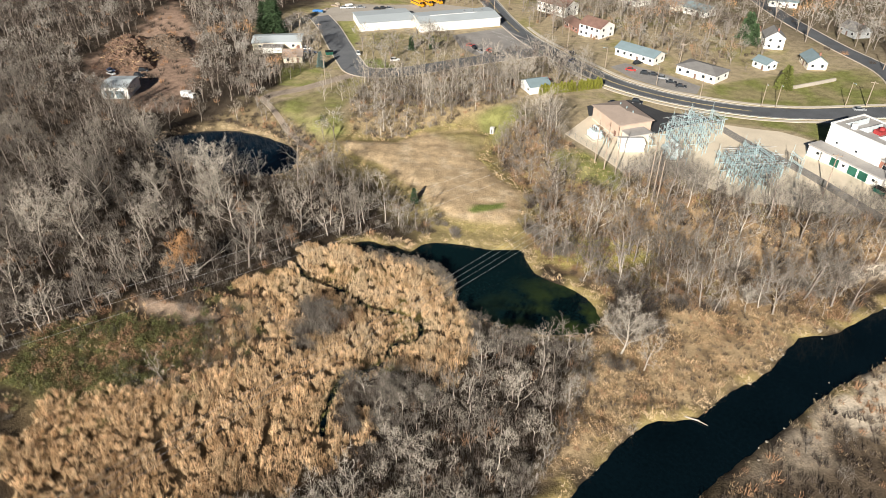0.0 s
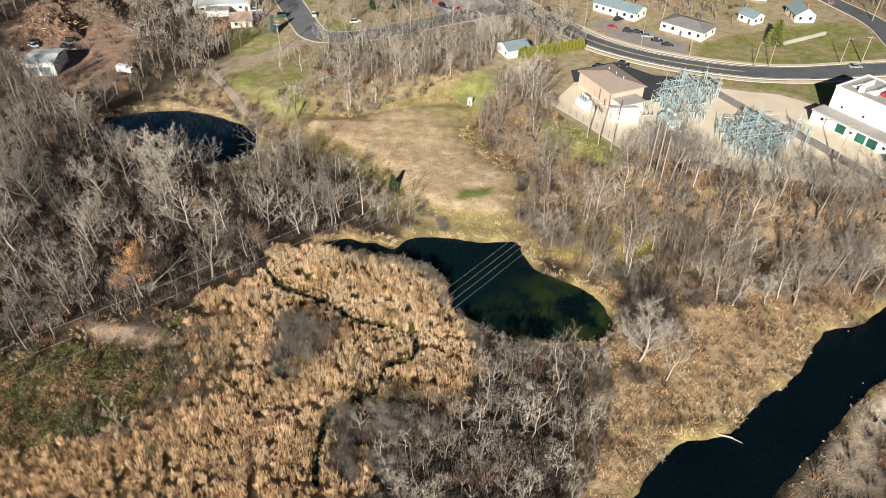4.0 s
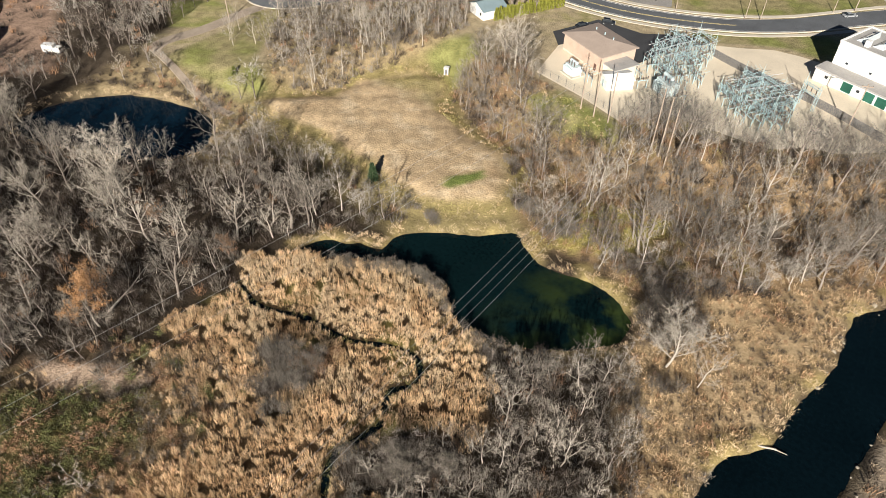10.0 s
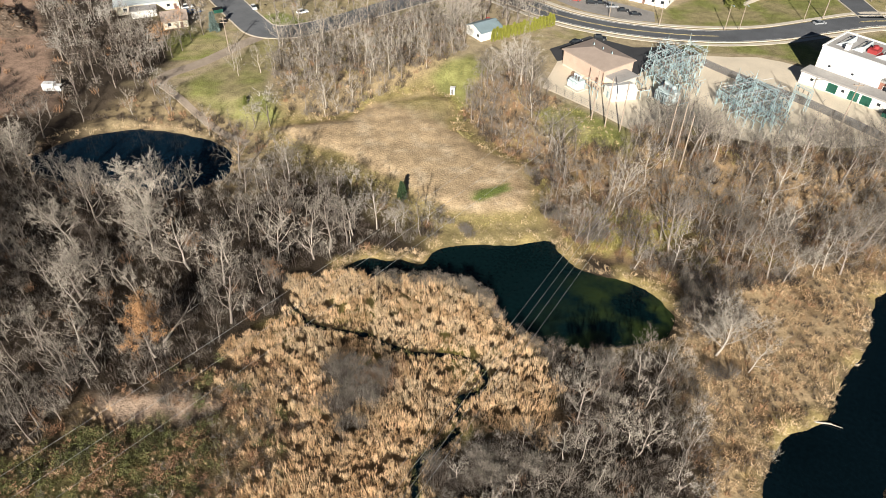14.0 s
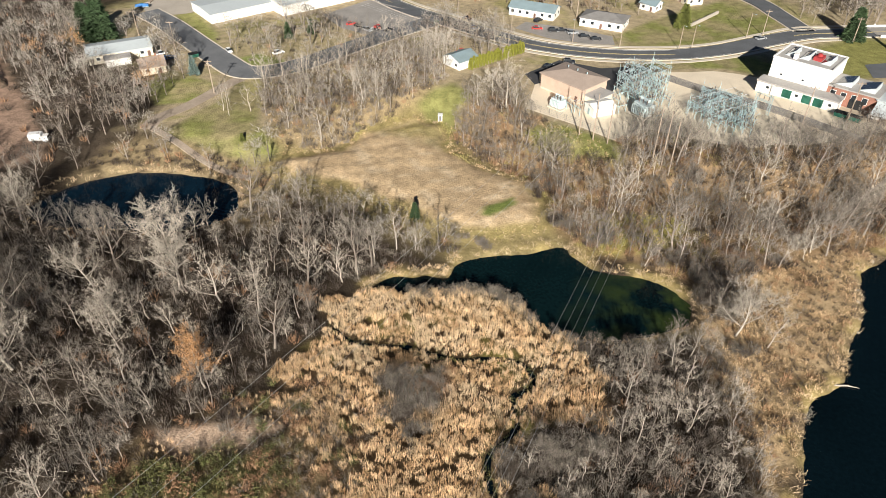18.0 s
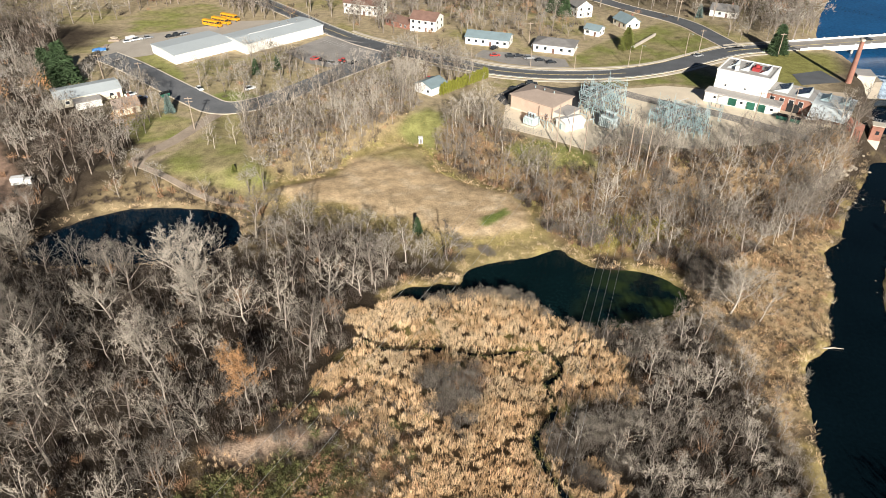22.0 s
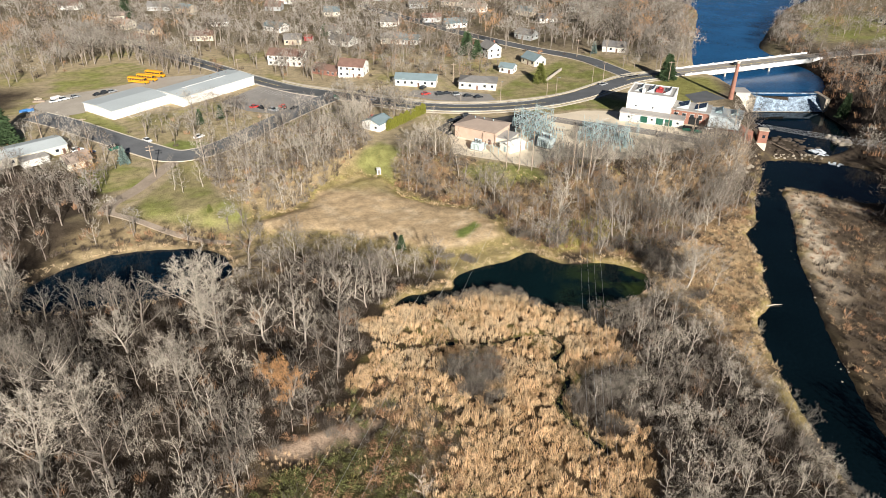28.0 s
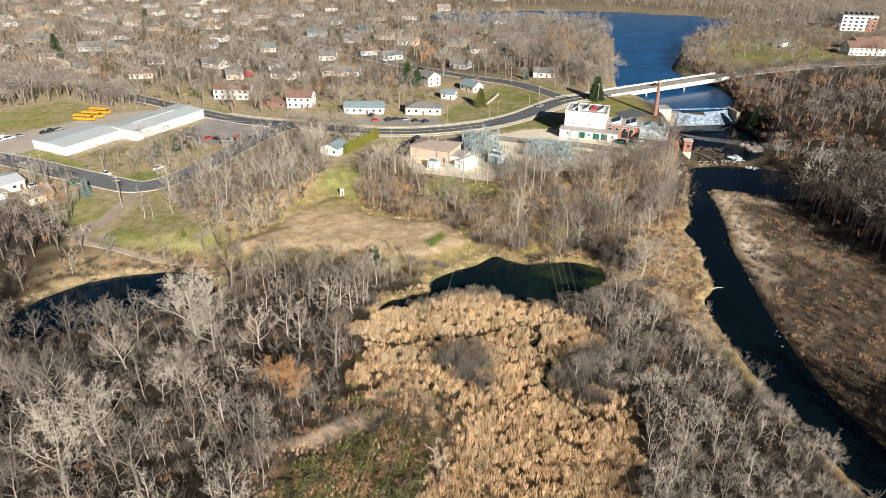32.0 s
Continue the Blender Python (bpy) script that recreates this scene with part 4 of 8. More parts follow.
# dam with its sheet of white water, coloured as lying in blue shade
b = thing("dam", 131, 351, 0, 5.2, "stepped concrete dam with water running over it", "dam")
prof = [(1.5, -1), (1.5, 7.35), (0.4, 7.45), (-1.0, 6.6), (-8.5, 1.2), (-9, -1)]
mb = MB()
mb.add([(x, p, q) for x in (0, 34) for p, q in prof], [(i, (i + 1) % 6, (i + 1) % 6 + 6, i + 6) for i in range(6)])
part("spillway", mb, "rock", b)
mb = MB()
rr = np.random.default_rng(2)
n, m2 = 70, 26
vs, fs = [], []
for i in range(n + 1):
    for j in range(m2 + 1):
        t = j / m2
        y = 1.5 - 10.3 * t
        zb = np.interp(y, [-8.5, -1.0, 0.4, 1.5], [1.2, 6.6, 7.45, 7.4])
        vs.append((34 * i / n, y, zb + 0.06 + 0.16 * rr.random()))
for i in range(n):
    for j in range(m2):
        a = i * (m2 + 1) + j
        fs.append((a, a + 1, a + m2 + 2, a + m2 + 1))
mb.add(vs, fs)
part("falling_water", mb, "foam", b, "thin sheet of falling water, blue shade in its colour")
part("abutment", MB().box(-3.5, 0, -9, 3, -2, 8.2), "rock", b)
part("abutment", MB().box(34, 36.0, -9, 3, -2, 7.7), "rock", b)

# bridge
L0, L1 = Vector((101, 372.2, 10.85)), Vector((185, 413.5, 11.7))
ax = (L1 - L0)
ln = ax.xy.length
b = thing("road_bridge", L0.x, L0.y, L0.z, math.degrees(math.atan2(ax.y, ax.x)), "pale concrete road bridge over the dammed river", "bridge")
rise = L1.z - L0.z
def sloped(y0, y1, z0, z1, x0=0.0, x1=None):
    x1 = ln if x1 is None else x1
    vs = []
    for x in (x0, x1):
        h = rise * x / ln
        vs += [(x, y0, z0 + h), (x, y1, z0 + h), (x, y1, z1 + h), (x, y0, z1 + h)]
    return MB().add(vs, [(0, 1, 2, 3), (7, 6, 5, 4), (0, 4, 5, 1), (1, 5, 6, 2), (2, 6, 7, 3), (3, 7, 4, 0)])
part("deck", sloped(-5.4, 5.4, -0.55, 0.0), "old_asphalt", b)
for s in (-1, 1):
    g = part("parapet", sloped(*sorted((s * 5.4, s * 5.85)), -1.5, 0.75), "trim", b)
    for k in range(12):
        x = ln * (k + 0.5) / 12
        part("post", MB().box(x - 0.3, x + 0.3, s * 5.62 - 0.32, s * 5.62 + 0.32, rise * x / ln + 0.7, rise * x / ln + 1.15), "trim", g)
for x in (ln * 0.30, ln * 0.62, ln * 0.9):
    for y in (-3.8, 0, 3.8):
        part("pier", MB().tube((x, y, -10.5), (x, y, -0.5), 0.55, 0.55, 10), "concrete", b)
    part("cross_beam", MB().box(x - 0.7, x + 0.7, -5.2, 5.2, -1.3, -0.5), "concrete", b)
part("centre_line", sloped(-0.12, 0.12, 0.0, 0.03), "yellow", b)

# warehouse
b = thing("warehouse", -157, 284.8, 5.35, 61, "long white warehouse with pale grey-blue metal roofs", "warehouse")
part("wall", MB().box(0, 28.8, 0, 21.6, -1, 3.9), "white", b)
part("wall", MB().box(28.9, 72, -9.5, 9.8, -1, 4.4), "white", b)
for x0, x1, y0, y1, z in ((-0.4, 28.8, -0.4, 22.0, 3.9), (28.8, 72.4, -9.9, 10.2, 4.4)):
    ym = y0 + (y1 - y0) * 0.5
    mb = MB().add([(x, y, zz) for x in (x0, x1) for y, zz in ((y0, z), (ym, z + 0.8), (y1, z), (y1, z + 0.2), (ym, z + 1.0), (y0, z + 0.2))], [(0, 1, 4, 5), (1, 2, 3, 4), (11, 10, 7, 6), (10, 9, 8, 7)] + [(i, i + 6, (i + 1) % 6 + 6, (i + 1) % 6) for i in range(6)])
    rf = part("roof", mb, "roof_metal", b)
    part("gutter", MB().box(x0, x1, y0 - 0.14, y0, z, z + 0.18), "trim", rf)
    if z > 4:
        part("ridge_cap", MB().box(x0 + 8, x1 - 10, ym - 0.3, ym + 0.3, z + 0.98, z + 1.08), "trim", rf)
        for k in range(3):
            part("roof_vent", MB().tube((x1 - 6 - 5 * k, ym + 4, z + 0.3), (x1 - 6 - 5 * k, ym + 4, z + 1.4), 0.25, 0.25, 8), "roof_grey", rf)
door(b, 30.5, -9.5, 0, 1.0, 2.1, (0, -1), "trim")

# garage by the hedge
b = thing("garage", -40.5, 280.2, zat(-40.5, 279), -26, "white garage with a pale blue-grey roof beside the hedge", "garage")
mb = MB().box(-4.4, 4.4, -4.5, 4.5, -0.5, 3.0)
part("wall", mb, "white", b)
r = MB()
r.gable(9.2, 9.0, 0, 1.7, 0.3)
rf = part("roof", r, "roof_teal", b)
rf.matrix_parent_inverse = pose(0, 0, 3.0, 0, 0, 90)
part("gable_wall", MB().add([(-4.4, -4.5, 3.0), (4.4, -4.5, 3.0), (0, -4.5, 4.6)], [(0, 1, 2)]), "white", b)
door(b, -1.5, -4.5, 0, 2.8, 2.3, (0, -1), "trim", "garage_door")
window(b, 2.6, -4.5, 1.6, 1.0, 1.0, (0, -1))

# houses near the road
house(-108, 385, -4, 20, 11, 5.6, 2.6, "white", "roof_brown", "white two-storey flats with a brown roof", 2, chimney=False)
house(-66.5, 361, -6, 13, 11, 5.6, 2.6, "white", "roof_brown", "white two-storey flats with a brown roof", 2, chimney=False)
house(-81, 366, -28, 16, 8, 2.8, 1.8, "brick_red", "roof_brown", "low brick wing with a brown roof", 1, chimney=False)
house(-31.5, 343.5, -2, 20, 9, 3.4, 1.9, "white", "roof_teal", "long white house with a blue-grey roof", 1, chimney=False)
house(-1.0, 343.0, -3, 18, 11, 3.4, 1.9, "white", "roof_grey", "white flats with a grey-brown hipped roof", 1, hip=True, chimney=False)
house(3.5, 402.5, -58, 10, 8.5, 5.4, 2.8, "white", "roof_grey", "white two-storey house with a grey gable roof", 2)
house(13.5, 371.5, -20, 7.5, 6.5, 2.9, 1.6, "white", "roof_teal", "small white house with a blue-grey roof", 1, chimney=False)
house(27.5, 389.0, -52, 11, 8, 3.2, 2.6, "cream", "roof_teal", "cream house with a steep teal roof", 1)
house(-8.5, 409, -30, 10, 7.5, 3.0, 2.0, "cream", "roof_brown", "cream house with a brown roof", 1)
house(74.5, 416, -14, 13, 9, 3.2, 2.2, "white", "roof_grey", "white house with a dark grey roof", 1, garage=True)
house(-46.5, 428, -8, 14, 9, 3.2, 2.2, "white", "roof_teal", "white house with a blue-grey roof", 1)
house(-145.5, 236.0, 50, 8.5, 7.5, 2.9, 2.2, "cream", "roof_tan", "small cream cottage with an orange-brown roof", 1)
house(316, 482, -8, 26, 15, 5.6, 3.4, "white", "roof_brown", "white lakeside house with a dark red-brown roof", 2, group="lakeside houses")
house(332, 505, 10, 24, 13, 5.6, 3.0, "cream", "roof_brown", "cream lakeside house with a dark red-brown roof", 2, group="lakeside houses")
house(272, 516, 30, 9, 7, 3.2, 2.2, "white", "roof_grey", "small white house in the park", 1, group="lakeside houses")
# the town beyond: plots along its blocks
rt = np.random.default_rng(21)
TOWN = [(-299, 554), (-240, 458), (-244, 520), (-222, 516), (-240, 568), (-177, 434), (-139, 464), (-101, 459), (-87, 431), (-39, 492), (-22, 476), (26, 582), (54, 578), (63, 533), (-217, 446), (-358, 630), (-366, 680), (-302, 665), (-285, 655), (-114, 518), (-386, 706), (25, 449), (-86, 580), (-53, 542), (-47, 581), (24, 715), (-215, 418), (-160, 560), (-180, 620), (-120, 640), (-40, 650), (-200, 720), (-90, 730), (70, 620), (-10, 530), (40, 500)]
WALLS, ROOFS = ["white", "siding_tan", "white", "cream", "siding_grey"], ["roof_grey", "roof_grey", "roof_brown", "roof_teal", "roof_tan"]
WORDS = {"roof_grey": "grey", "roof_brown": "brown", "roof_teal": "blue-grey", "roof_tan": "tan"}
for k, (x, y) in enumerate(TOWN):
    wl, rf = WALLS[rt.integers(5)], ROOFS[rt.integers(5)]
    if k == 11:
        wl, rf = "red_sheet", "roof_brown"
    house(x, y, rt.uniform(-40, 30), rt.uniform(11, 16), rt.uniform(8, 10), 3.4, rt.uniform(1.8, 3), wl, rf, ("red" if k == 11 else wl.replace("siding_", "")) + " house with a " + WORDS[rf] + " roof among bare trees", 1, group="town houses")
taken = list(TOWN)
for k in range(400):
    if len(taken) >= 84:
        break
    x, y = rt.uniform(-380, 90), rt.uniform(425, 820)
    if min((x - a) ** 2 + (y - c) ** 2 for a, c in taken) < 26 ** 2 or sampled(WATER, x, y) < 18 or near_line(BRANCH_ROAD[::3], x, y) < 14 or near_line(MAIN_ROAD[::3], x, y) < 16:
        continue
    taken.append((x, y))
    wl, rf = WALLS[rt.integers(5)], ROOFS[rt.integers(5)]
    house(x, y, rt.uniform(-40, 30), rt.uniform(10, 15), rt.uniform(8, 10), 3.4, rt.uniform(1.8, 3), wl, rf, wl.replace("siding_", "") + " house with a " + WORDS[rf] + " roof among bare trees", 1, group="town houses", chimney=False)
b = thing("red_shed", -111, 440, zat(-111, 440), -10, "small bright red garden shed", "shed")
part("wall", MB().box(-2.4, 2.4, -1.8, 1.8, -0.3, 2.6), "red_sheet", b)
part("roof", MB().gable(4.8, 3.6, 2.6, 1.0, 0.2), "roof_brown", b)

# block of flats by the lake
b = thing("apartment_block", 378, 596, zat(378, 590), -14, "tall white and brick apartment block with a flat roof", "apartment block")
part("wall", MB().box(-14, 14, -8, 8, -2, 12.5), "white", b)
part("brick_bay", MB().box(6, 14.1, -8.2, -7.9, -2, 10.5), "brick_red", b)
part("roof", MB().box(-14.4, 14.4, -8.4, 8.4, 12.5, 13.0), "roof_flat", b)
for fl in range(4):
    for k in range(6):
        window(b, -11.6 + 4.6 * k, -8.2 if k > 3 else -8.0, 1.6 + 3.0 * fl, 2.2, 1.6, (0, -1))
for k in range(6):
    part("solar_panel", MB().add([(-12 + 4 * k, -5, 13.1), (-9 + 4 * k, -5, 13.1), (-9 + 4 * k, 0, 14.8), (-12 + 4 * k, 0, 14.8)], [(0, 1, 2, 3)]), "glass", b)

# long workshop by the street
b = thing("workshop", -168.0, 243.0, zat(-168, 243), 50, "long cream workshop with a worn grey roof", "workshop")
part("wall", MB().box(-11.5, 11.5, -6.5, 6.5, -1, 3.4), "cream", b)
part("roof", MB().gable(23, 13, 3.4, 1.2, 0.4), "roof_metal", b)
for k in range(4):
    window(b, -8 + 5.2 * k, -6.5, 1.8, 1.3, 1.1, (0, -1))
door(b, 10, -6.5, 0, 1.1, 2.1, (0, -1), "roof_brown")
part("porch", MB().box(-6, 3, -11.5, -6.5, -1, 2.6), "white", b)
part("porch_roof", MB().box(-6.3, 3.3, -11.8, -6.5, 2.6, 2.8), "roof_flat", b)

# white sheet-metal shed in the dirt yard
b = thing("yard_shed", -168.5, 165.5, zat(-166, 164), 46, "white sheet-metal storage shed in the dirt yard", "shed")
part("wall", MB().box(-5.4, 5.4, -6.5, 6.5, -1, 4.6), "white", b)
part("roof", MB().gable(10.8, 13.0, 4.6, 0.9, 0.2), "roof_metal", b)
for k in range(10):
    part("rib", MB().box(-5.2 + 1.1 * k, -5.1 + 1.1 * k, -6.58, -6.5, 0, 4.5), "trim", b)
for k in range(2):
    part("dark_opening", MB().box(-4.4 + 4.6 * k, -0.8 + 4.6 * k, -6.6, -6.52, 0, 3.2), "roof_teal", b)


# ---- substation plant ----
def lattice(mb, p, q, w=0.5, n=8, t=0.045):
    """A four-legged lattice bar from p to q."""
    p, q = Vector(p), Vector(q)
    d = (q - p).normalized()
    a = d.orthogonal().normalized() * w / 2
    b2 = d.cross(a).normalized() * w / 2
    cs = [a + b2, b2 - a, -a - b2, a - b2]
    for c in cs:
        mb.tube(p + c, q + c, t, t, 3, caps=False)
    for k in range(n):
        u0, u1 = p + (q - p) * k / n, p + (q - p) * (k + 1) / n
        for i in range(4):
            mb.tube(u0 + cs[i], u1 + cs[(i + 1) % 4], t * 0.7, t * 0.7, 3, caps=False)
    return mb


def gantry(x, y, rz, w, h):
    e = thing("steel_gantry", x, y, zat(x, y), rz, "pale galvanised steel lattice gantry with insulators", "gantry", "substation gantries")
    for s in (-1, 1):
        c = part("column", lattice(MB(), (s * w / 2, 0, -0.3), (s * w / 2, 0, h), 0.7, 9), "steel", e)
        part("spire", MB().tube((s * w / 2, 0, h), (s * w / 2, 0, h + 2.6), 0.09, 0.03, 5), "steel", c)
    bm = part("beam", lattice(MB(), (-w / 2, 0, h - 0.5), (w / 2, 0, h - 0.5), 0.6, 10), "steel", e)
    part("beam", lattice(MB(), (-w / 2, 0, h * 0.62), (w / 2, 0, h * 0.62), 0.5, 10), "steel", e)
    for k in range(3):
        u = -w / 2 + w * (k + 0.5) / 3
        mb = MB()
        for j in range(5):
            mb.tube((u, 0, h - 1.0 - 0.24 * j), (u, 0, h - 1.12 - 0.24 * j), 0.16, 0.1, 7)
        part("insulator", mb, "porcelain", bm)
    return e


def switch_stand(x, y, rz):
    e = thing("switch_stand", x, y, zat(x, y), rz, "galvanised switch stand with three insulators", "switchgear", "substation switches")
    part("frame", MB().beam((-1.4, 0, -0.2), (-1.4, 0, 2.6), 0.16).beam((1.4, 0, -0.2), (1.4, 0, 2.6), 0.16).beam((-1.8, 0, 2.6), (1.8, 0, 2.6), 0.18), "steel", e)
    for k in range(3):
        u = -1.4 + 1.4 * k
        mb = MB()
        for j in range(5):
            mb.tube((u, 0, 2.7 + 0.22 * j), (u, 0, 2.84 + 0.22 * j), 0.15, 0.1, 7)
        part("insulator", mb, "porcelain", e)
        part("switch_blade", MB().tube((u, 0, 3.9), (u, 1.7, 4.3), 0.05, 0.05, 5), "steel", e)
    return e


def transformer(x, y, rz, s=1.0):
    e = thing("transformer", x, y, zat(x, y), rz, "pale blue-grey power transformer with radiators and bushings", "transformer", "substation transformers")
    part("tank", MB().box(-2.2 * s, 2.2 * s, -1.3 * s, 1.3 * s, 0.3, 3.2 * s), "transformer", e)
    part("plinth", MB().box(-3 * s, 3 * s, -2.4 * s, 2.4 * s, -0.4, 0.3), "concrete", e)
    for sd in (-1, 1):
        for k in range(7):
            u = (-1.9 + 0.62 * k) * s
            part("radiator", MB().box(u - 0.16, u + 0.16, *sorted((sd * 1.35 * s, sd * 2.15 * s)), 0.6, 2.8 * s), "transformer", e)
    part("oil_tank", MB().tube((-1.6 * s, 0.3, 4.1 * s), (1.4 * s, 0.3, 4.1 * s), 0.5 * s, 0.5 * s, 10), "transformer", e)
    for k in range(3):
        u = (-1.3 + 1.3 * k) * s
        mb = MB()
        for j in range(6):
            mb.tube((u, -0.6, 3.2 * s + 0.24 * j), (u, -0.6, 3.36 * s + 0.24 * j), 0.2, 0.12, 7)
        part("bushing", mb, "porcelain", e)
    return e


transformer(28.3, 265.6, -35, 1.25)
transformer(2.0, 259.8, -26, 0.95)
for x, y, rz, w, h in ((18, 287, -35, 7, 4.6), (22, 292, -35, 8, 6.5), (26, 284, 55, 7, 5.5), (22, 276, -35, 7, 4.4), (28, 296, -35, 8, 7.5), (44, 270, -32, 8, 5.0), (48, 276, 58, 6, 5.5), (52, 280, -32, 8, 6), (54, 266, -32, 7, 4.8), (58, 271, 58, 7, 5.5), (46, 283, -32, 6, 5.0), (62, 279, -32, 5, 8)):
    gantry(x + 0.8, y - 0.8, rz, w, h * 0.86)
rs = np.random.default_rng(31)


def strew_even(poly, gap, r):
    """Places in rows inside an outline, a little uneven."""
    P = np.asarray(poly, float)
    (x0, y0), (x1, y1) = P.min(0), P.max(0)
    out = []
    for x in np.arange(x0, x1, gap):
        for y in np.arange(y0, y1, gap):
            u, v = x + r.uniform(-0.5, 0.5), y + r.uniform(-0.5, 0.5)
            if side(P, np.array([u]), np.array([v]))[0] < -0.5:
                out.append((u, v))
    return out


stand0 = None
for k, (x, y) in enumerate(strew_even([(15, 278), (25, 266), (36, 274), (29, 301), (16, 300)], 2.7, rs) + strew_even([(40, 272), (49, 260.5), (60, 258.5), (62, 276), (47, 288)], 2.5, rs) + [(19, 268), (22, 264), (6, 258.5), (9, 257), (34, 262)]):
    m = pose(x, y, zat(x, y), 0, 0, -38 + rs.uniform(-4, 4) + 90 * (k % 3 == 0))
    if stand0 is None:
        stand0 = switch_stand(x, y, -38)
    else:
        copy_thing(stand0, m)
for p, q, z in (((17, 278), (27, 298), 6.4), ((20, 276), (30, 296), 6.2), ((23, 274), (33, 294), 6.0), ((42, 272), (54, 284), 5.2), ((46, 268), (58, 280), 5.1), ((50, 264), (61, 275), 5.0)):
    tagged(part("bus_bar", MB().tube((*p, zat(*p) + z), (*q, zat(*q) + z), 0.07, 0.07, 6), "cable"), "straight aluminium bus bar above the switchgear", "bus bar", "substation bus bars")


def fence(name, pts, h, dark, label):
    """Posts, rails and a panel of slats or wires between them."""
    e = thing(name, 0, 0, 0, 0, label, "fence")
    for a, b2 in zip(pts[:-1], pts[1:]):
        a, b2 = Vector(a), Vector(b2)
        n = max(1, round((b2 - a).length / 3.0))
        for k in range(n):
            p, q = a + (b2 - a) * k / n, a + (b2 - a) * (k + 1) / n
            zp, zq = zat(p.x, p.y), zat(q.x, q.y)
            part("post", MB().tube((p.x, p.y, zp - 0.3), (p.x, p.y, zp + h + 0.1), 0.05, 0.05, 6), "fence", e)
            rows = 9 if dark else 4
            for j in range(rows):
                u = (j + 0.6) / rows * h
                w = h / rows * 0.44 if dark else 0.02
                mb = MB().add([(p.x, p.y, zp + u - w), (q.x, q.y, zq + u - w), (q.x, q.y, zq + u + w), (p.x, p.y, zp + u + w)], [(0, 1, 2, 3)])
                part("slat" if dark else "wire", mb, "fence", e)
    return e


fence("dark_slat_fence", [(32, 295.5), (46, 288.5), (64.5, 280.6), (80, 272.7), (92, 267)], 2.4, True, "dark slatted fence along the gravel yard")
fence("wire_fence", [(-8, 255.5), (10, 250.4), (26, 244.4), (32, 256.6), (40, 263), (62, 254), (76, 260.5), (90, 266.5)], 2.2, False, "grey wire fence round the substation")


# ---- poles, lamps, cables ----
def utility_pole(x, y, h, arms, m="pole", rz=0, lean=0.0, label="weathered wooden utility pole with cross-arms"):
    e = thing("utility_pole", x, y, zat(x, y), rz, label, "utility pole", "utility poles")
    part("pole", MB().tube((0, 0, -0.5), (lean * h, 0, h), 0.2, 0.13, 8), m, e)
    for k in range(arms):
        z = h - 0.6 - 1.2 * k
        part("cross_arm", MB().box(-1.3, 1.3, -0.09, 0.09, z - 0.1, z + 0.1), m, e)
        for u in (-1.15, 0, 1.15):
            part("insulator", MB().tube((u + lean * h, 0, z + 0.1), (u + lean * h, 0, z + 0.36), 0.08, 0.05, 6), "porcelain", e)
    return e


for x, y, h in ((13, 243.8, 15), (17.6, 242.3, 15), (22.1, 241.7, 15), (36.1, 237.7, 17), (38.9, 235.6, 17), (41.4, 233.5, 17)):
    utility_pole(x, y, h, 0, label="tall weathered wooden pole on the bluff")
for x, y, h, a in ((74.7, 270.5, 14, 1), (88, 282, 13, 1), (-112.4, 229, 12, 2), (-174.4, 260.2, 11, 1), (-152.5, 256.3, 11, 1), (-62, 331, 11, 1), (60.5, 353, 10, 1), (-13.6, 347, 10, 1), (52, 402, 10, 1), (93, 356, 10, 1), (-124, 350, 11, 1)):
    utility_pole(x, y, h, a, rz=20)


def street_lamp(x, y, rz):
    e = thing("street_lamp", x, y, zat(x, y), rz, "tall brown street lamp on the grass verge", "street lamp", "street lamps")
    part("pole", MB().tube((0, 0, -0.3), (0, 0, 9.5), 0.14, 0.09, 8), "pole", e)
    part("arm", MB().tube((0, 0, 9.3), (0, -1.8, 9.7), 0.06, 0.05, 6), "steel", e)
    part("lamp_head", MB().box(-0.16, 0.16, -2.4, -1.7, 9.62, 9.78), "steel", e)
    return e


for x, y, rz in ((31.6, 327.5, 30), (54.7, 348.5, 40), (10.1, 320.5, 15), (-8, 318, 0), (36, 330, 30), (-34, 320, -20)):
    street_lamp(x, y, rz)


def cable(p, q, sag, r=0.03, label="thin aluminium power cable strung across the valley", group="power cables"):
    p, q = Vector(p), Vector(q)
    n = 28
    pts = [p + (q - p) * k / n - Vector((0, 0, 4 * sag * (k / n) * (1 - k / n))) for k in range(n + 1)]
    mb = MB().rope(pts, r)
    return tagged(part("power_cable", mb, "cable"), label, "cable", group)




# ---- trees, brush, reeds ----
RNG = np.random.default_rng(7)


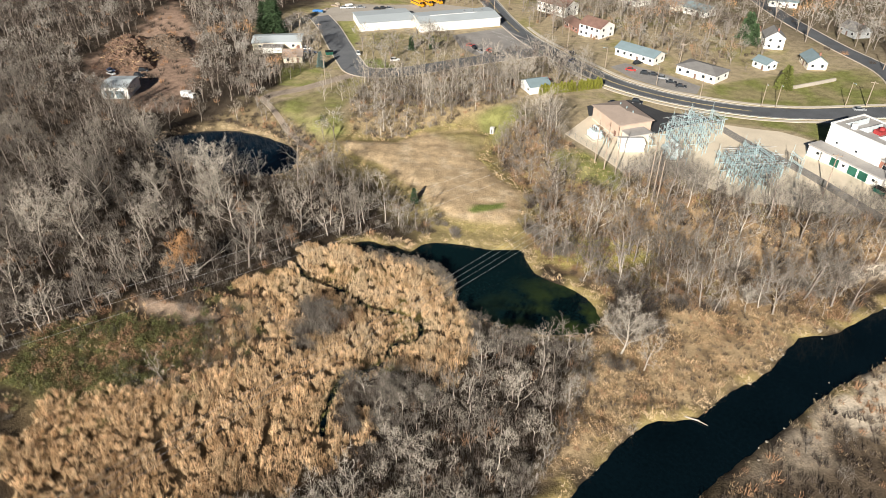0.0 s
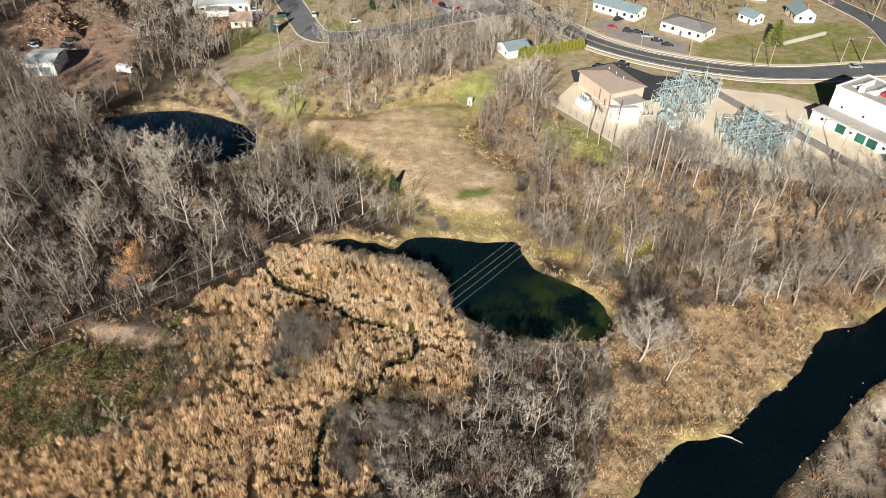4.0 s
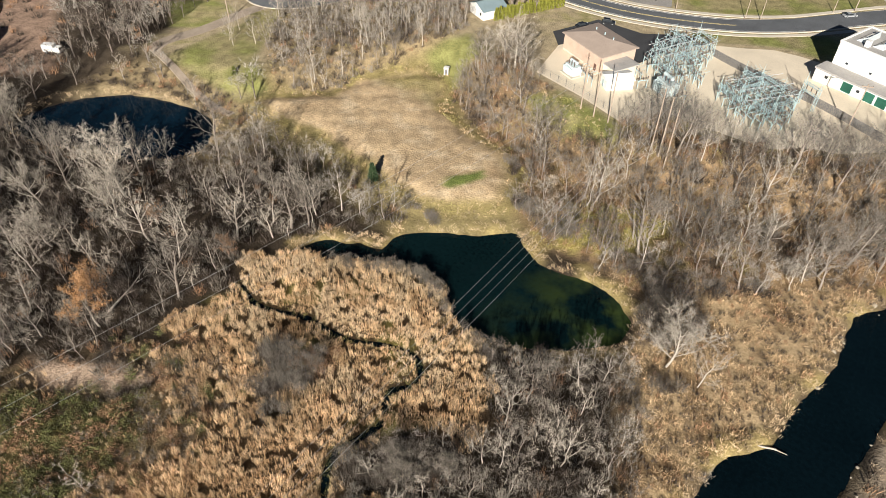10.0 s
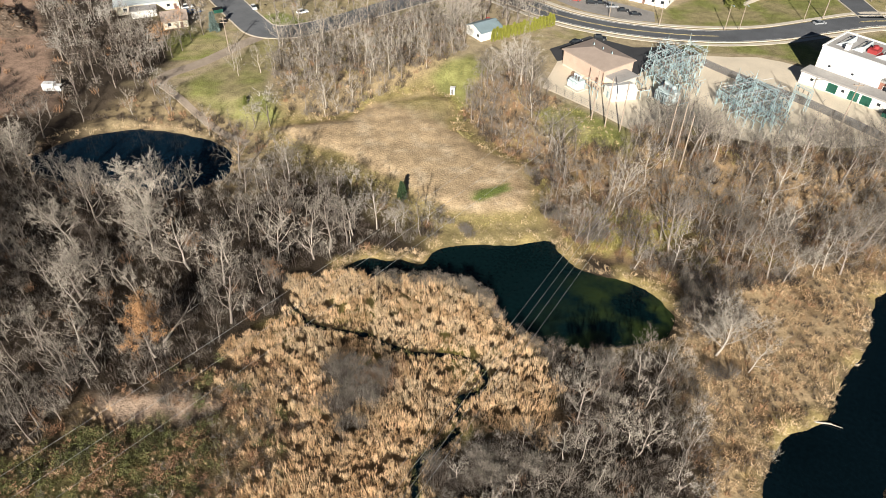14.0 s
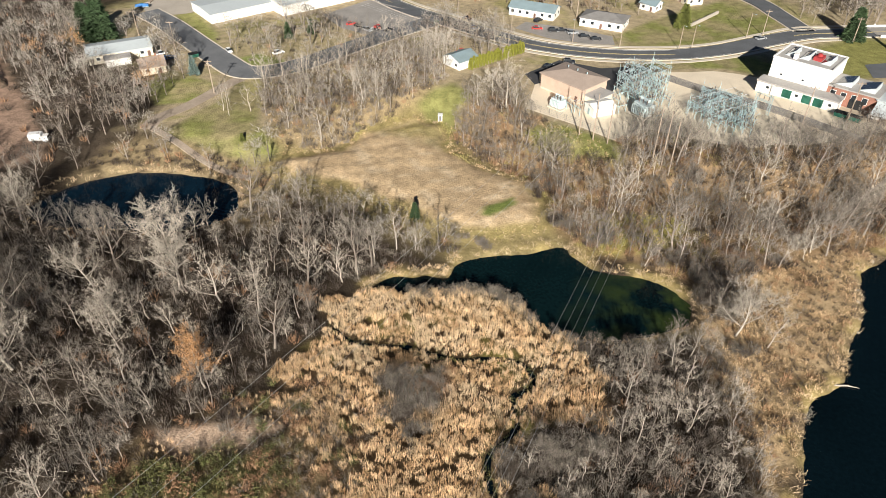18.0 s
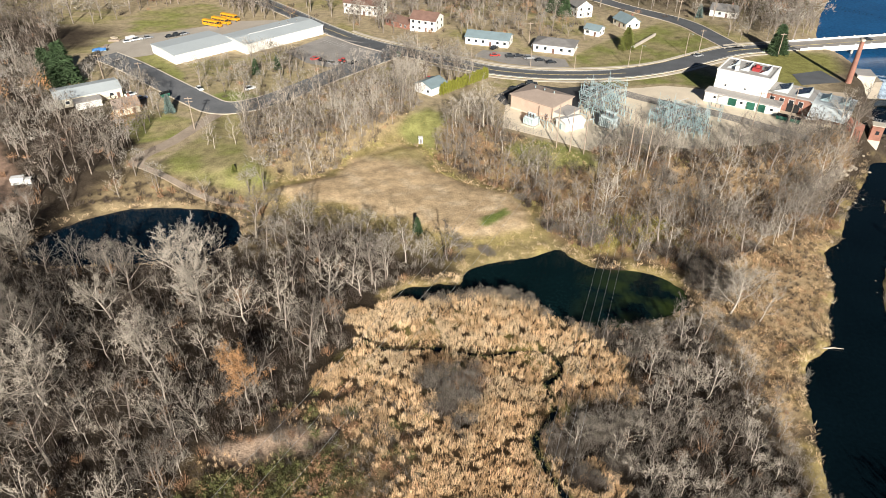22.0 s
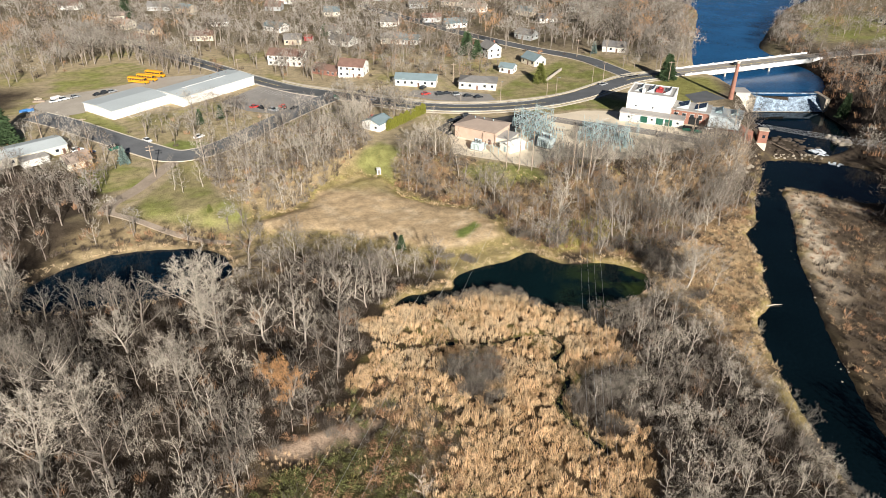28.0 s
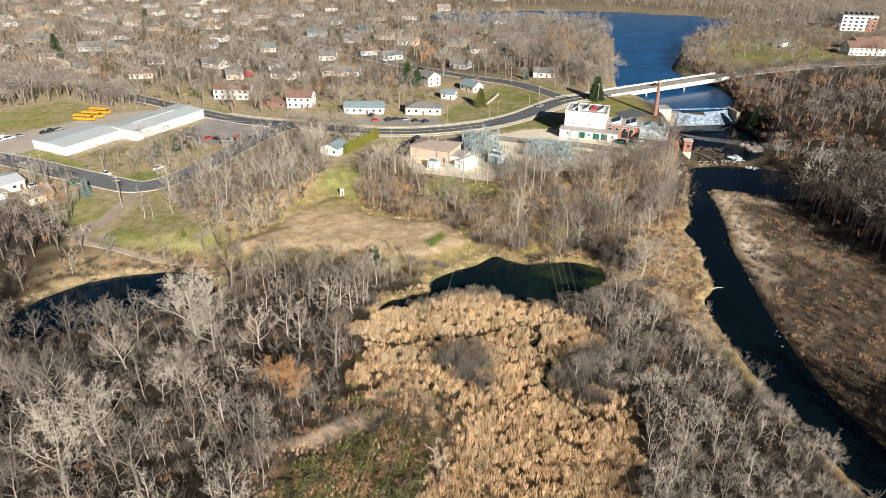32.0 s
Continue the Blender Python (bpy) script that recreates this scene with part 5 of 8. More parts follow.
class Grow:
    """Builds one bare tree as arrays of tapered limbs and twigs."""

    def __init__(self, seed):
        self.r = np.random.default_rng(seed)
        self.v, self.t, self.m, self.n = [], [], [], 0

    def limb(self, p, q, r0, r1, k, mi):
        d = q - p
        d = d / (np.linalg.norm(d) + 1e-9)
        a = np.cross(d, (0.31, 0.52, 0.79))
        a /= np.linalg.norm(a) + 1e-9
        b = np.cross(d, a)
        w = 2 * np.pi * np.arange(k) / k
        ring = np.outer(np.cos(w), a) + np.outer(np.sin(w), b)
        self.v.append(np.concatenate([p + ring * r0, q + ring * r1]))
        i = np.arange(k)
        j = (i + 1) % k
        f = np.concatenate([np.stack([i, j, j + k], 1), np.stack([i, j + k, i + k], 1)]) + self.n
        self.t.append(f)
        self.m.append(np.full(len(f), mi))
        self.n += 2 * k

    def blade(self, p, q, w, mi):
        d = q - p
        a = np.cross(d, self.r.normal(size=3))
        a /= np.linalg.norm(a) + 1e-9
        self.v.append(np.array([p - a * w / 2, p + a * w / 2, q]))
        self.t.append(np.array([[0, 1, 2]]) + self.n)
        self.m.append(np.array([mi]))
        self.n += 3

    def arrays(self):
        return np.concatenate(self.v), np.concatenate(self.t), np.concatenate(self.m)


def unit(v):
    return v / (np.linalg.norm(v) + 1e-9)


def bare_tree(seed, tall, spread, trunk, limbs=6, subs=5, twigs=6, fork=0.3, tw=0.05, leaves=0, stems=1, finer=4, coarse=False):
    """Trunk and limbs are material 0, fine branches and twigs material 1."""
    g = Grow(seed)
    r = g.r
    for s in range(stems):
        base = np.array([r.normal() * 0.25, r.normal() * 0.25, -0.3]) * (stems > 1) + np.array([0, 0, -0.3])
        lean = np.array([r.normal() * 0.1, r.normal() * 0.1, 1]) + (np.array([r.normal(), r.normal(), 0]) * 0.35 if stems > 1 else 0)
        th = tall / (1 if stems == 1 else r.uniform(1, 1.5))
        p, pts, rad = base, [base], [trunk]
        for i in range(4):
            q = p + unit(lean + r.normal(size=3) * (0.10, 0.10, 0.03)) * th * 0.2
            g.limb(p, q, trunk * (1 - i * 0.2), trunk * (0.8 - i * 0.2), 3 if coarse else 5, 0)
            p = q
            pts.append(q)
            rad.append(trunk * (0.8 - i * 0.2))
        for i in range(limbs):
            f = fork + (1 - fork) * (i + 0.5) / limbs * 0.98
            k = min(int(f * 4), 3)
            o = pts[k] + (pts[k + 1] - pts[k]) * (f * 4 - k)
            az = i * 2.4 + r.uniform(-0.5, 0.5)
            out = np.array([math.cos(az), math.sin(az), 0])
            rise = 0.55 + 0.9 * f
            ln = th * spread * (1.15 - 0.55 * f) * r.uniform(0.8, 1.15)
            d1 = unit(out + np.array([0, 0, rise]))
            e1 = o + d1 * ln * 0.5
            d2 = unit(d1 + np.array([0, 0, 0.35]) + r.normal(size=3) * 0.15)
            e2 = e1 + d2 * ln * 0.55
            lr = trunk * 0.36 * (1.1 - 0.6 * f)
            g.limb(o, e1, lr, lr * 0.65, 3 if coarse else 4, 0)
            if coarse:
                g.blade(e1, e2, lr * 1.5, 0)
            else:
                g.limb(e1, e2, lr * 0.65, lr * 0.2, 3, 0)
            for j in range(subs):
                u = 0.2 + 0.8 * (j + r.uniform(0, 1)) / subs
                so = o + (e1 - o) * u * 2 if u < 0.5 else e1 + (e2 - e1) * (u * 2 - 1)
                sd = unit((d1 if u < 0.5 else d2) + r.normal(size=3) * 0.62 + np.array([0, 0, 0.2]))
                sl = ln * r.uniform(0.28, 0.5)
                sm = so + sd * sl * 0.5
                sd2 = unit(sd + r.normal(size=3) * 0.35 + np.array([0, 0, 0.22]))
                se = sm + sd2 * sl * 0.5
                if coarse:
                    g.blade(so, se, tw * 1.8, 1)
                else:
                    g.limb(so, sm, max(lr * 0.24, tw * 0.6), max(lr * 0.14, tw * 0.35), 3, 1)
                    g.blade(sm, se, max(lr * 0.28, tw * 0.8), 1)
                for k2 in range(finer):
                    v = 0.15 + 0.85 * (k2 + r.uniform()) / finer
                    to = so + (sm - so) * v * 2 if v < 0.5 else sm + (se - sm) * (v * 2 - 1)
                    td = unit((sd if v < 0.5 else sd2) + r.normal(size=3) * 0.62)
                    tl = sl * r.uniform(0.32, 0.6)
                    te = to + td * tl
                    g.blade(to, te, tw * 1.1, 1)
                    for k3 in range(twigs):
                        x = to + (te - to) * r.uniform(0.15, 1)
                        g.blade(x, x + unit(td + r.normal(size=3) * 0.7) * tl * r.uniform(0.35, 0.75), tw * r.uniform(0.6, 1.0), 1)
                    for k3 in range(leaves):
                        x = to + (te - to) * r.uniform(0.1, 1.3) + r.normal(size=3) * 0.25
                        g.blade(x, x + r.normal(size=3) * 0.16, 0.16, 1)
    return g.arrays()


def conifer(seed, tall, wide, tiers=15, per=20):
    """A spruce or pine: tapered trunk and tiers of drooping needled boughs."""
    g = Grow(seed)
    r = g.r
    g.limb(np.array([0, 0, -0.3]), np.array([0, 0, tall]), 0.22, 0.03, 6, 0)
    for i in range(tiers):
        f = i / tiers
        z = tall * (0.1 + 0.88 * f)
        L = wide * (1 - f) ** 0.85 * r.uniform(0.85, 1.1) + 0.25
        for j in range(max(5, int(per * (1 - 0.5 * f)))):
            az = r.uniform(0, 2 * np.pi)
            l2 = L * r.uniform(0.7, 1.1)
            o = np.array([0, 0, z + r.uniform(-0.3, 0.3)])
            e = o + np.array([math.cos(az) * l2, math.sin(az) * l2, -0.22 * l2 + r.normal() * 0.1])
            for k in range(13):
                u = r.uniform(0.15, 1) ** 0.7
                p = o + (e - o) * u
                q = p + np.array([math.cos(az + r.normal() * 0.9), math.sin(az + r.normal() * 0.9), r.normal() * 0.25]) * r.uniform(0.45, 0.95) * (0.5 + 0.16 * wide)
                g.blade(p, q, 0.3, 1)
    return g.arrays()


def bush(seed, tall, wide, n=46, w=0.085, mi=1, flat=0.35):
    """A thicket of thin upright stems."""
    g = Grow(seed)
    r = g.r
    for i in range(n):
        a, d = r.uniform(0, 2 * np.pi), wide * math.sqrt(r.uniform())
        h = tall * (1 - flat * (d / wide) ** 2) * r.uniform(0.55, 1.05)
        p = np.array([math.cos(a) * d * 0.7, math.sin(a) * d * 0.7, -0.1])
        q = np.array([math.cos(a) * d * 1.1, math.sin(a) * d * 1.1, h]) + r.normal(size=3) * 0.25
        g.blade(p, q, w * 1.5, mi)
        for k in range(1):
            x = p + (q - p) * r.uniform(0.3, 0.9)
            g.blade(x, x + unit(q - p + r.normal(size=3) * tall * 0.35) * tall * 0.3, w, mi)
    return g.arrays()


def crown_tree(seed, tall, wide, twigs, limbs, tw, stout=1.0):
    """A broad tree seen from afar: trunk, forking limbs and a rounded haze of fine twigs."""
    g = Grow(seed)
    r = g.r
    g.limb(np.array([0, 0, -0.3]), np.array([0, 0, tall * 0.45]), 0.24 * stout, 0.12 * stout, 3, 0)
    rad, mid = np.array([wide / 2, wide / 2, tall * 0.37]), np.array([0, 0, tall * 0.61])
    ends = []
    for i in range(limbs):
        az, el = i * 2.4 + r.uniform(-0.4, 0.4), math.asin(r.uniform(-0.3, 0.95))
        d = np.array([math.cos(az) * math.cos(el), math.sin(az) * math.cos(el), math.sin(el)])
        fork = mid + d * rad * r.uniform(0.3, 0.5)
        g.blade(np.array([0, 0, tall * r.uniform(0.18, 0.42)]), fork, 0.26 * stout, 0)
        for k in range(2):
            e = fork + unit(d + r.normal(size=3) * 0.5) * rad * r.uniform(0.3, 0.5)
            g.blade(fork, e, 0.17 * stout, 0)
            ends.append((e, d))
    for k in range(twigs):
        e, d = ends[k % len(ends)]
        p = e + r.normal(size=3) * rad * 0.17
        u = 0.55 * unit(p - mid * (1, 1, 0.8)) + r.normal(size=3) * 0.5 + np.array([0, 0, 0.25])
        g.blade(p, p + unit(u) * tall * r.uniform(0.06, 0.13), tw * r.uniform(0.6, 1.1), 1)
    return g.arrays()


def leafy(seed, tall, wide, n, leaf):
    """A low shrub that still holds its leaves: a few stems in a ragged dome of leaf sprays."""
    g = Grow(seed)
    r = g.r
    lobes = [np.array([r.normal() * 0.45 * wide, r.normal() * 0.45 * wide, tall * r.uniform(0.3, 0.85)]) for k in range(7)]
    for c in lobes:
        g.blade(np.array([c[0] * 0.3, c[1] * 0.3, -0.1]), c, 0.12, 0)
    for k in range(n):
        p = lobes[k % 7] + r.normal(size=3) * (0.26 * wide, 0.26 * wide, 0.2 * tall)
        p[2] = abs(p[2])
        g.blade(p, p + r.normal(size=3) * leaf, leaf * r.uniform(0.6, 1.3), 1)
    return g.arrays()


KIND = {}
for i in range(5):
    KIND["far", i] = crown_tree(90 + i, 12, 10.5 - i * 0.8, 190, 10, 0.2)
    KIND["town", i] = crown_tree(150 + i, 12, 11.5 - i * 0.7, 130, 8, 0.31)
    KIND["dense", i] = crown_tree(170 + i, 14, 10.5 - i * 0.7, 230, 11, 0.25)
    KIND["hill", i] = crown_tree(160 + i, 12, 11 - i * 0.6, 62, 6, 0.42)
for i in range(4):
    KIND["big", i] = bare_tree(10 + i, 16, 0.50, 0.34, limbs=10, subs=6, twigs=6, fork=0.2, tw=0.062)
for i in range(4):
    KIND["grand", i] = bare_tree(20 + i, 15, 0.58, 0.34, limbs=12, subs=8, twigs=11, fork=0.18, tw=0.055, finer=6)
for i in range(5):
    KIND["mid", i] = bare_tree(30 + i, 12.5, 0.40, 0.17, limbs=9, subs=5, twigs=5, fork=0.22, tw=0.055)
for i in range(4):
    KIND["slim", i] = bare_tree(50 + i, 10, 0.32, 0.10, limbs=8, subs=4, twigs=5, fork=0.2, tw=0.05)
for i in range(4):
    KIND["scrub", i] = bare_tree(70 + i, 6.4, 0.42, 0.05, limbs=6, subs=4, twigs=6, fork=0.1, tw=0.045, stems=2, finer=3, coarse=True)
for i in range(4):
    KIND["haze", i] = crown_tree(190 + i, 8, 6.2 - 0.5 * i, 560, 11, 0.062, 0.42)
for i in range(4):
    KIND["bush", i] = bush(110 + i, 2.3, 1.7, n=52, w=0.065)
for i in range(3):
    KIND["rough", i] = bush(125 + i, 2.3, 1.9, n=22, w=0.17)
for i in range(2):
    KIND["rust", i] = bare_tree(130 + i, 11, 0.5, 0.2, limbs=9, subs=6, twigs=3, fork=0.3, tw=0.05, leaves=12)
for i in range(3):
    KIND["thicket", i] = bush(140 + i, 3.6, 2.6, n=170, w=0.05)
for i in range(4):
    KIND["leafy", i] = leafy(180 + i, 1.9, 1.5, 170, 0.2)


class Stuff:
    """Joins many plants into one mesh."""

    def __init__(self):
        self.v, self.t, self.m, self.n = [], [], [], 0

    def put(self, kind, x, y, z, s=1.0, rz=0.0, sz=None, mi=None):
        V, T, Mi = kind
        c, w = math.cos(rz) * s, math.sin(rz) * s
        P = np.empty_like(V)
        P[:, 0] = V[:, 0] * c - V[:, 1] * w + x
        P[:, 1] = V[:, 0] * w + V[:, 1] * c + y
        P[:, 2] = V[:, 2] * (sz or s) + z
        self.v.append(P)
        self.t.append(T + self.n)
        self.m.append(Mi if mi is None else np.full(len(T), mi))
        self.n += len(V)

    def emit(self, name, mats, label, category):
        if not self.v:
            return None
        me = fast_mesh(name, np.concatenate(self.v), np.concatenate(self.t), mats, np.concatenate(self.m))
        return tagged(new(name, me), label, category, kind="stuff")


def strew(poly, n, gap, seed, keep=None):
    """Up to n places inside an outline, at least gap apart."""
    r = np.random.default_rng(seed)
    P = np.asarray(poly, float)
    lo, hi = P.min(0), P.max(0)
    got = np.empty((0, 2))
    c = lo + r.random((n * 8, 2)) * (hi - lo)
    c = c[side(P, c[:, 0], c[:, 1]) < 0]
    if keep is not None:
        c = c[keep(c[:, 0], c[:, 1])]
    cells, out = {}, []
    for p in c:
        k = (int(p[0] // gap), int(p[1] // gap))
        if any((q[0] - p[0]) ** 2 + (q[1] - p[1]) ** 2 < gap * gap for a in (-1, 0, 1) for b in (-1, 0, 1) for q in cells.get((k[0] + a, k[1] + b), ())):
            continue
        cells.setdefault(k, []).append(p)
        out.append(p)
        if len(out) >= n:
            break
    return np.array(out).reshape(-1, 2)


def dry(X, Y, d=1.0):
    """Clear of all water."""
    return sampled(WATER, X, Y) > d


def clear_of_ways(X, Y, d=1.5):
    k = dry(X, Y, 2)
    for line, w in ((MAIN_ROAD, 5.5), (EAST_ROAD, 5), (BRANCH_ROAD, 4.5), (SIDE_STREET, 4.5), (TRACK, 3), (POND_TRACK, 2)):
        k &= near_line(line[::3], X, Y) > w + d
    for poly in (PAD, DRIVE, FLATS_LOT, STORE_LOT, BUS_YARD, WORKS_YARD, LAWN_ROAD, LAWN_STORE, YARD, FIELD, LAWN_BUS):
        k &= side(poly, X, Y) > d
    for bx, by, br in KEEP_CLEAR:
        k &= (X - bx) ** 2 + (Y - by) ** 2 > br * br
    return k


KEEP_CLEAR = [(-186, 252, 9), (-178, 246, 7), (-108, 384, 13), (-66, 361, 15), (-31, 340, 12), (-1, 339, 12), (4, 402, 9), (14, 370, 7), (28, 388, 9), (-8, 408, 8), (74, 416, 9), (-47, 428, 9), (-40, 278, 9), (-155, 300, 21), (-132, 316, 16), (-122, 334, 16), (-165, 295, 14), (-165, 240, 14), (-146, 233, 9), (75, 306, 16), (98, 302, 14), (300, 480, 20), (378, 590, 28), (142, 392, 20)]

tree_meshes = {}


def tree(kind, i, x, y, s, rz, bark, twig, label, category="tree", group="bare trees", name="bare_tree"):
    """One standing tree: trunk with its crown as a part."""
    key = (kind, i, bark, twig)
    if key not in tree_meshes:
        V, T, Mi = KIND[kind, i]
        pair = []
        for mi, m in ((0, bark), (1, twig)):
            f = T[Mi == mi]
            used, inv = np.unique(f, return_inverse=True)
            pair.append(fast_mesh("trunk" if mi == 0 else "crown", V[used], inv.reshape(-1, 3), [m]))
        tree_meshes[key] = pair
    a, b = tree_meshes[key]
    root = new(name)
    root.empty_display_size = 0.5
    for nm, me in (("trunk", a), ("crown", b)):
        o = new(nm, me)
        o.parent = root
    root.matrix_world = Matrix.LocRotScale((x, y, zat(x, y)), Euler((0, 0, rz)), (s, s, s))
    return tagged(root, label, category, group)


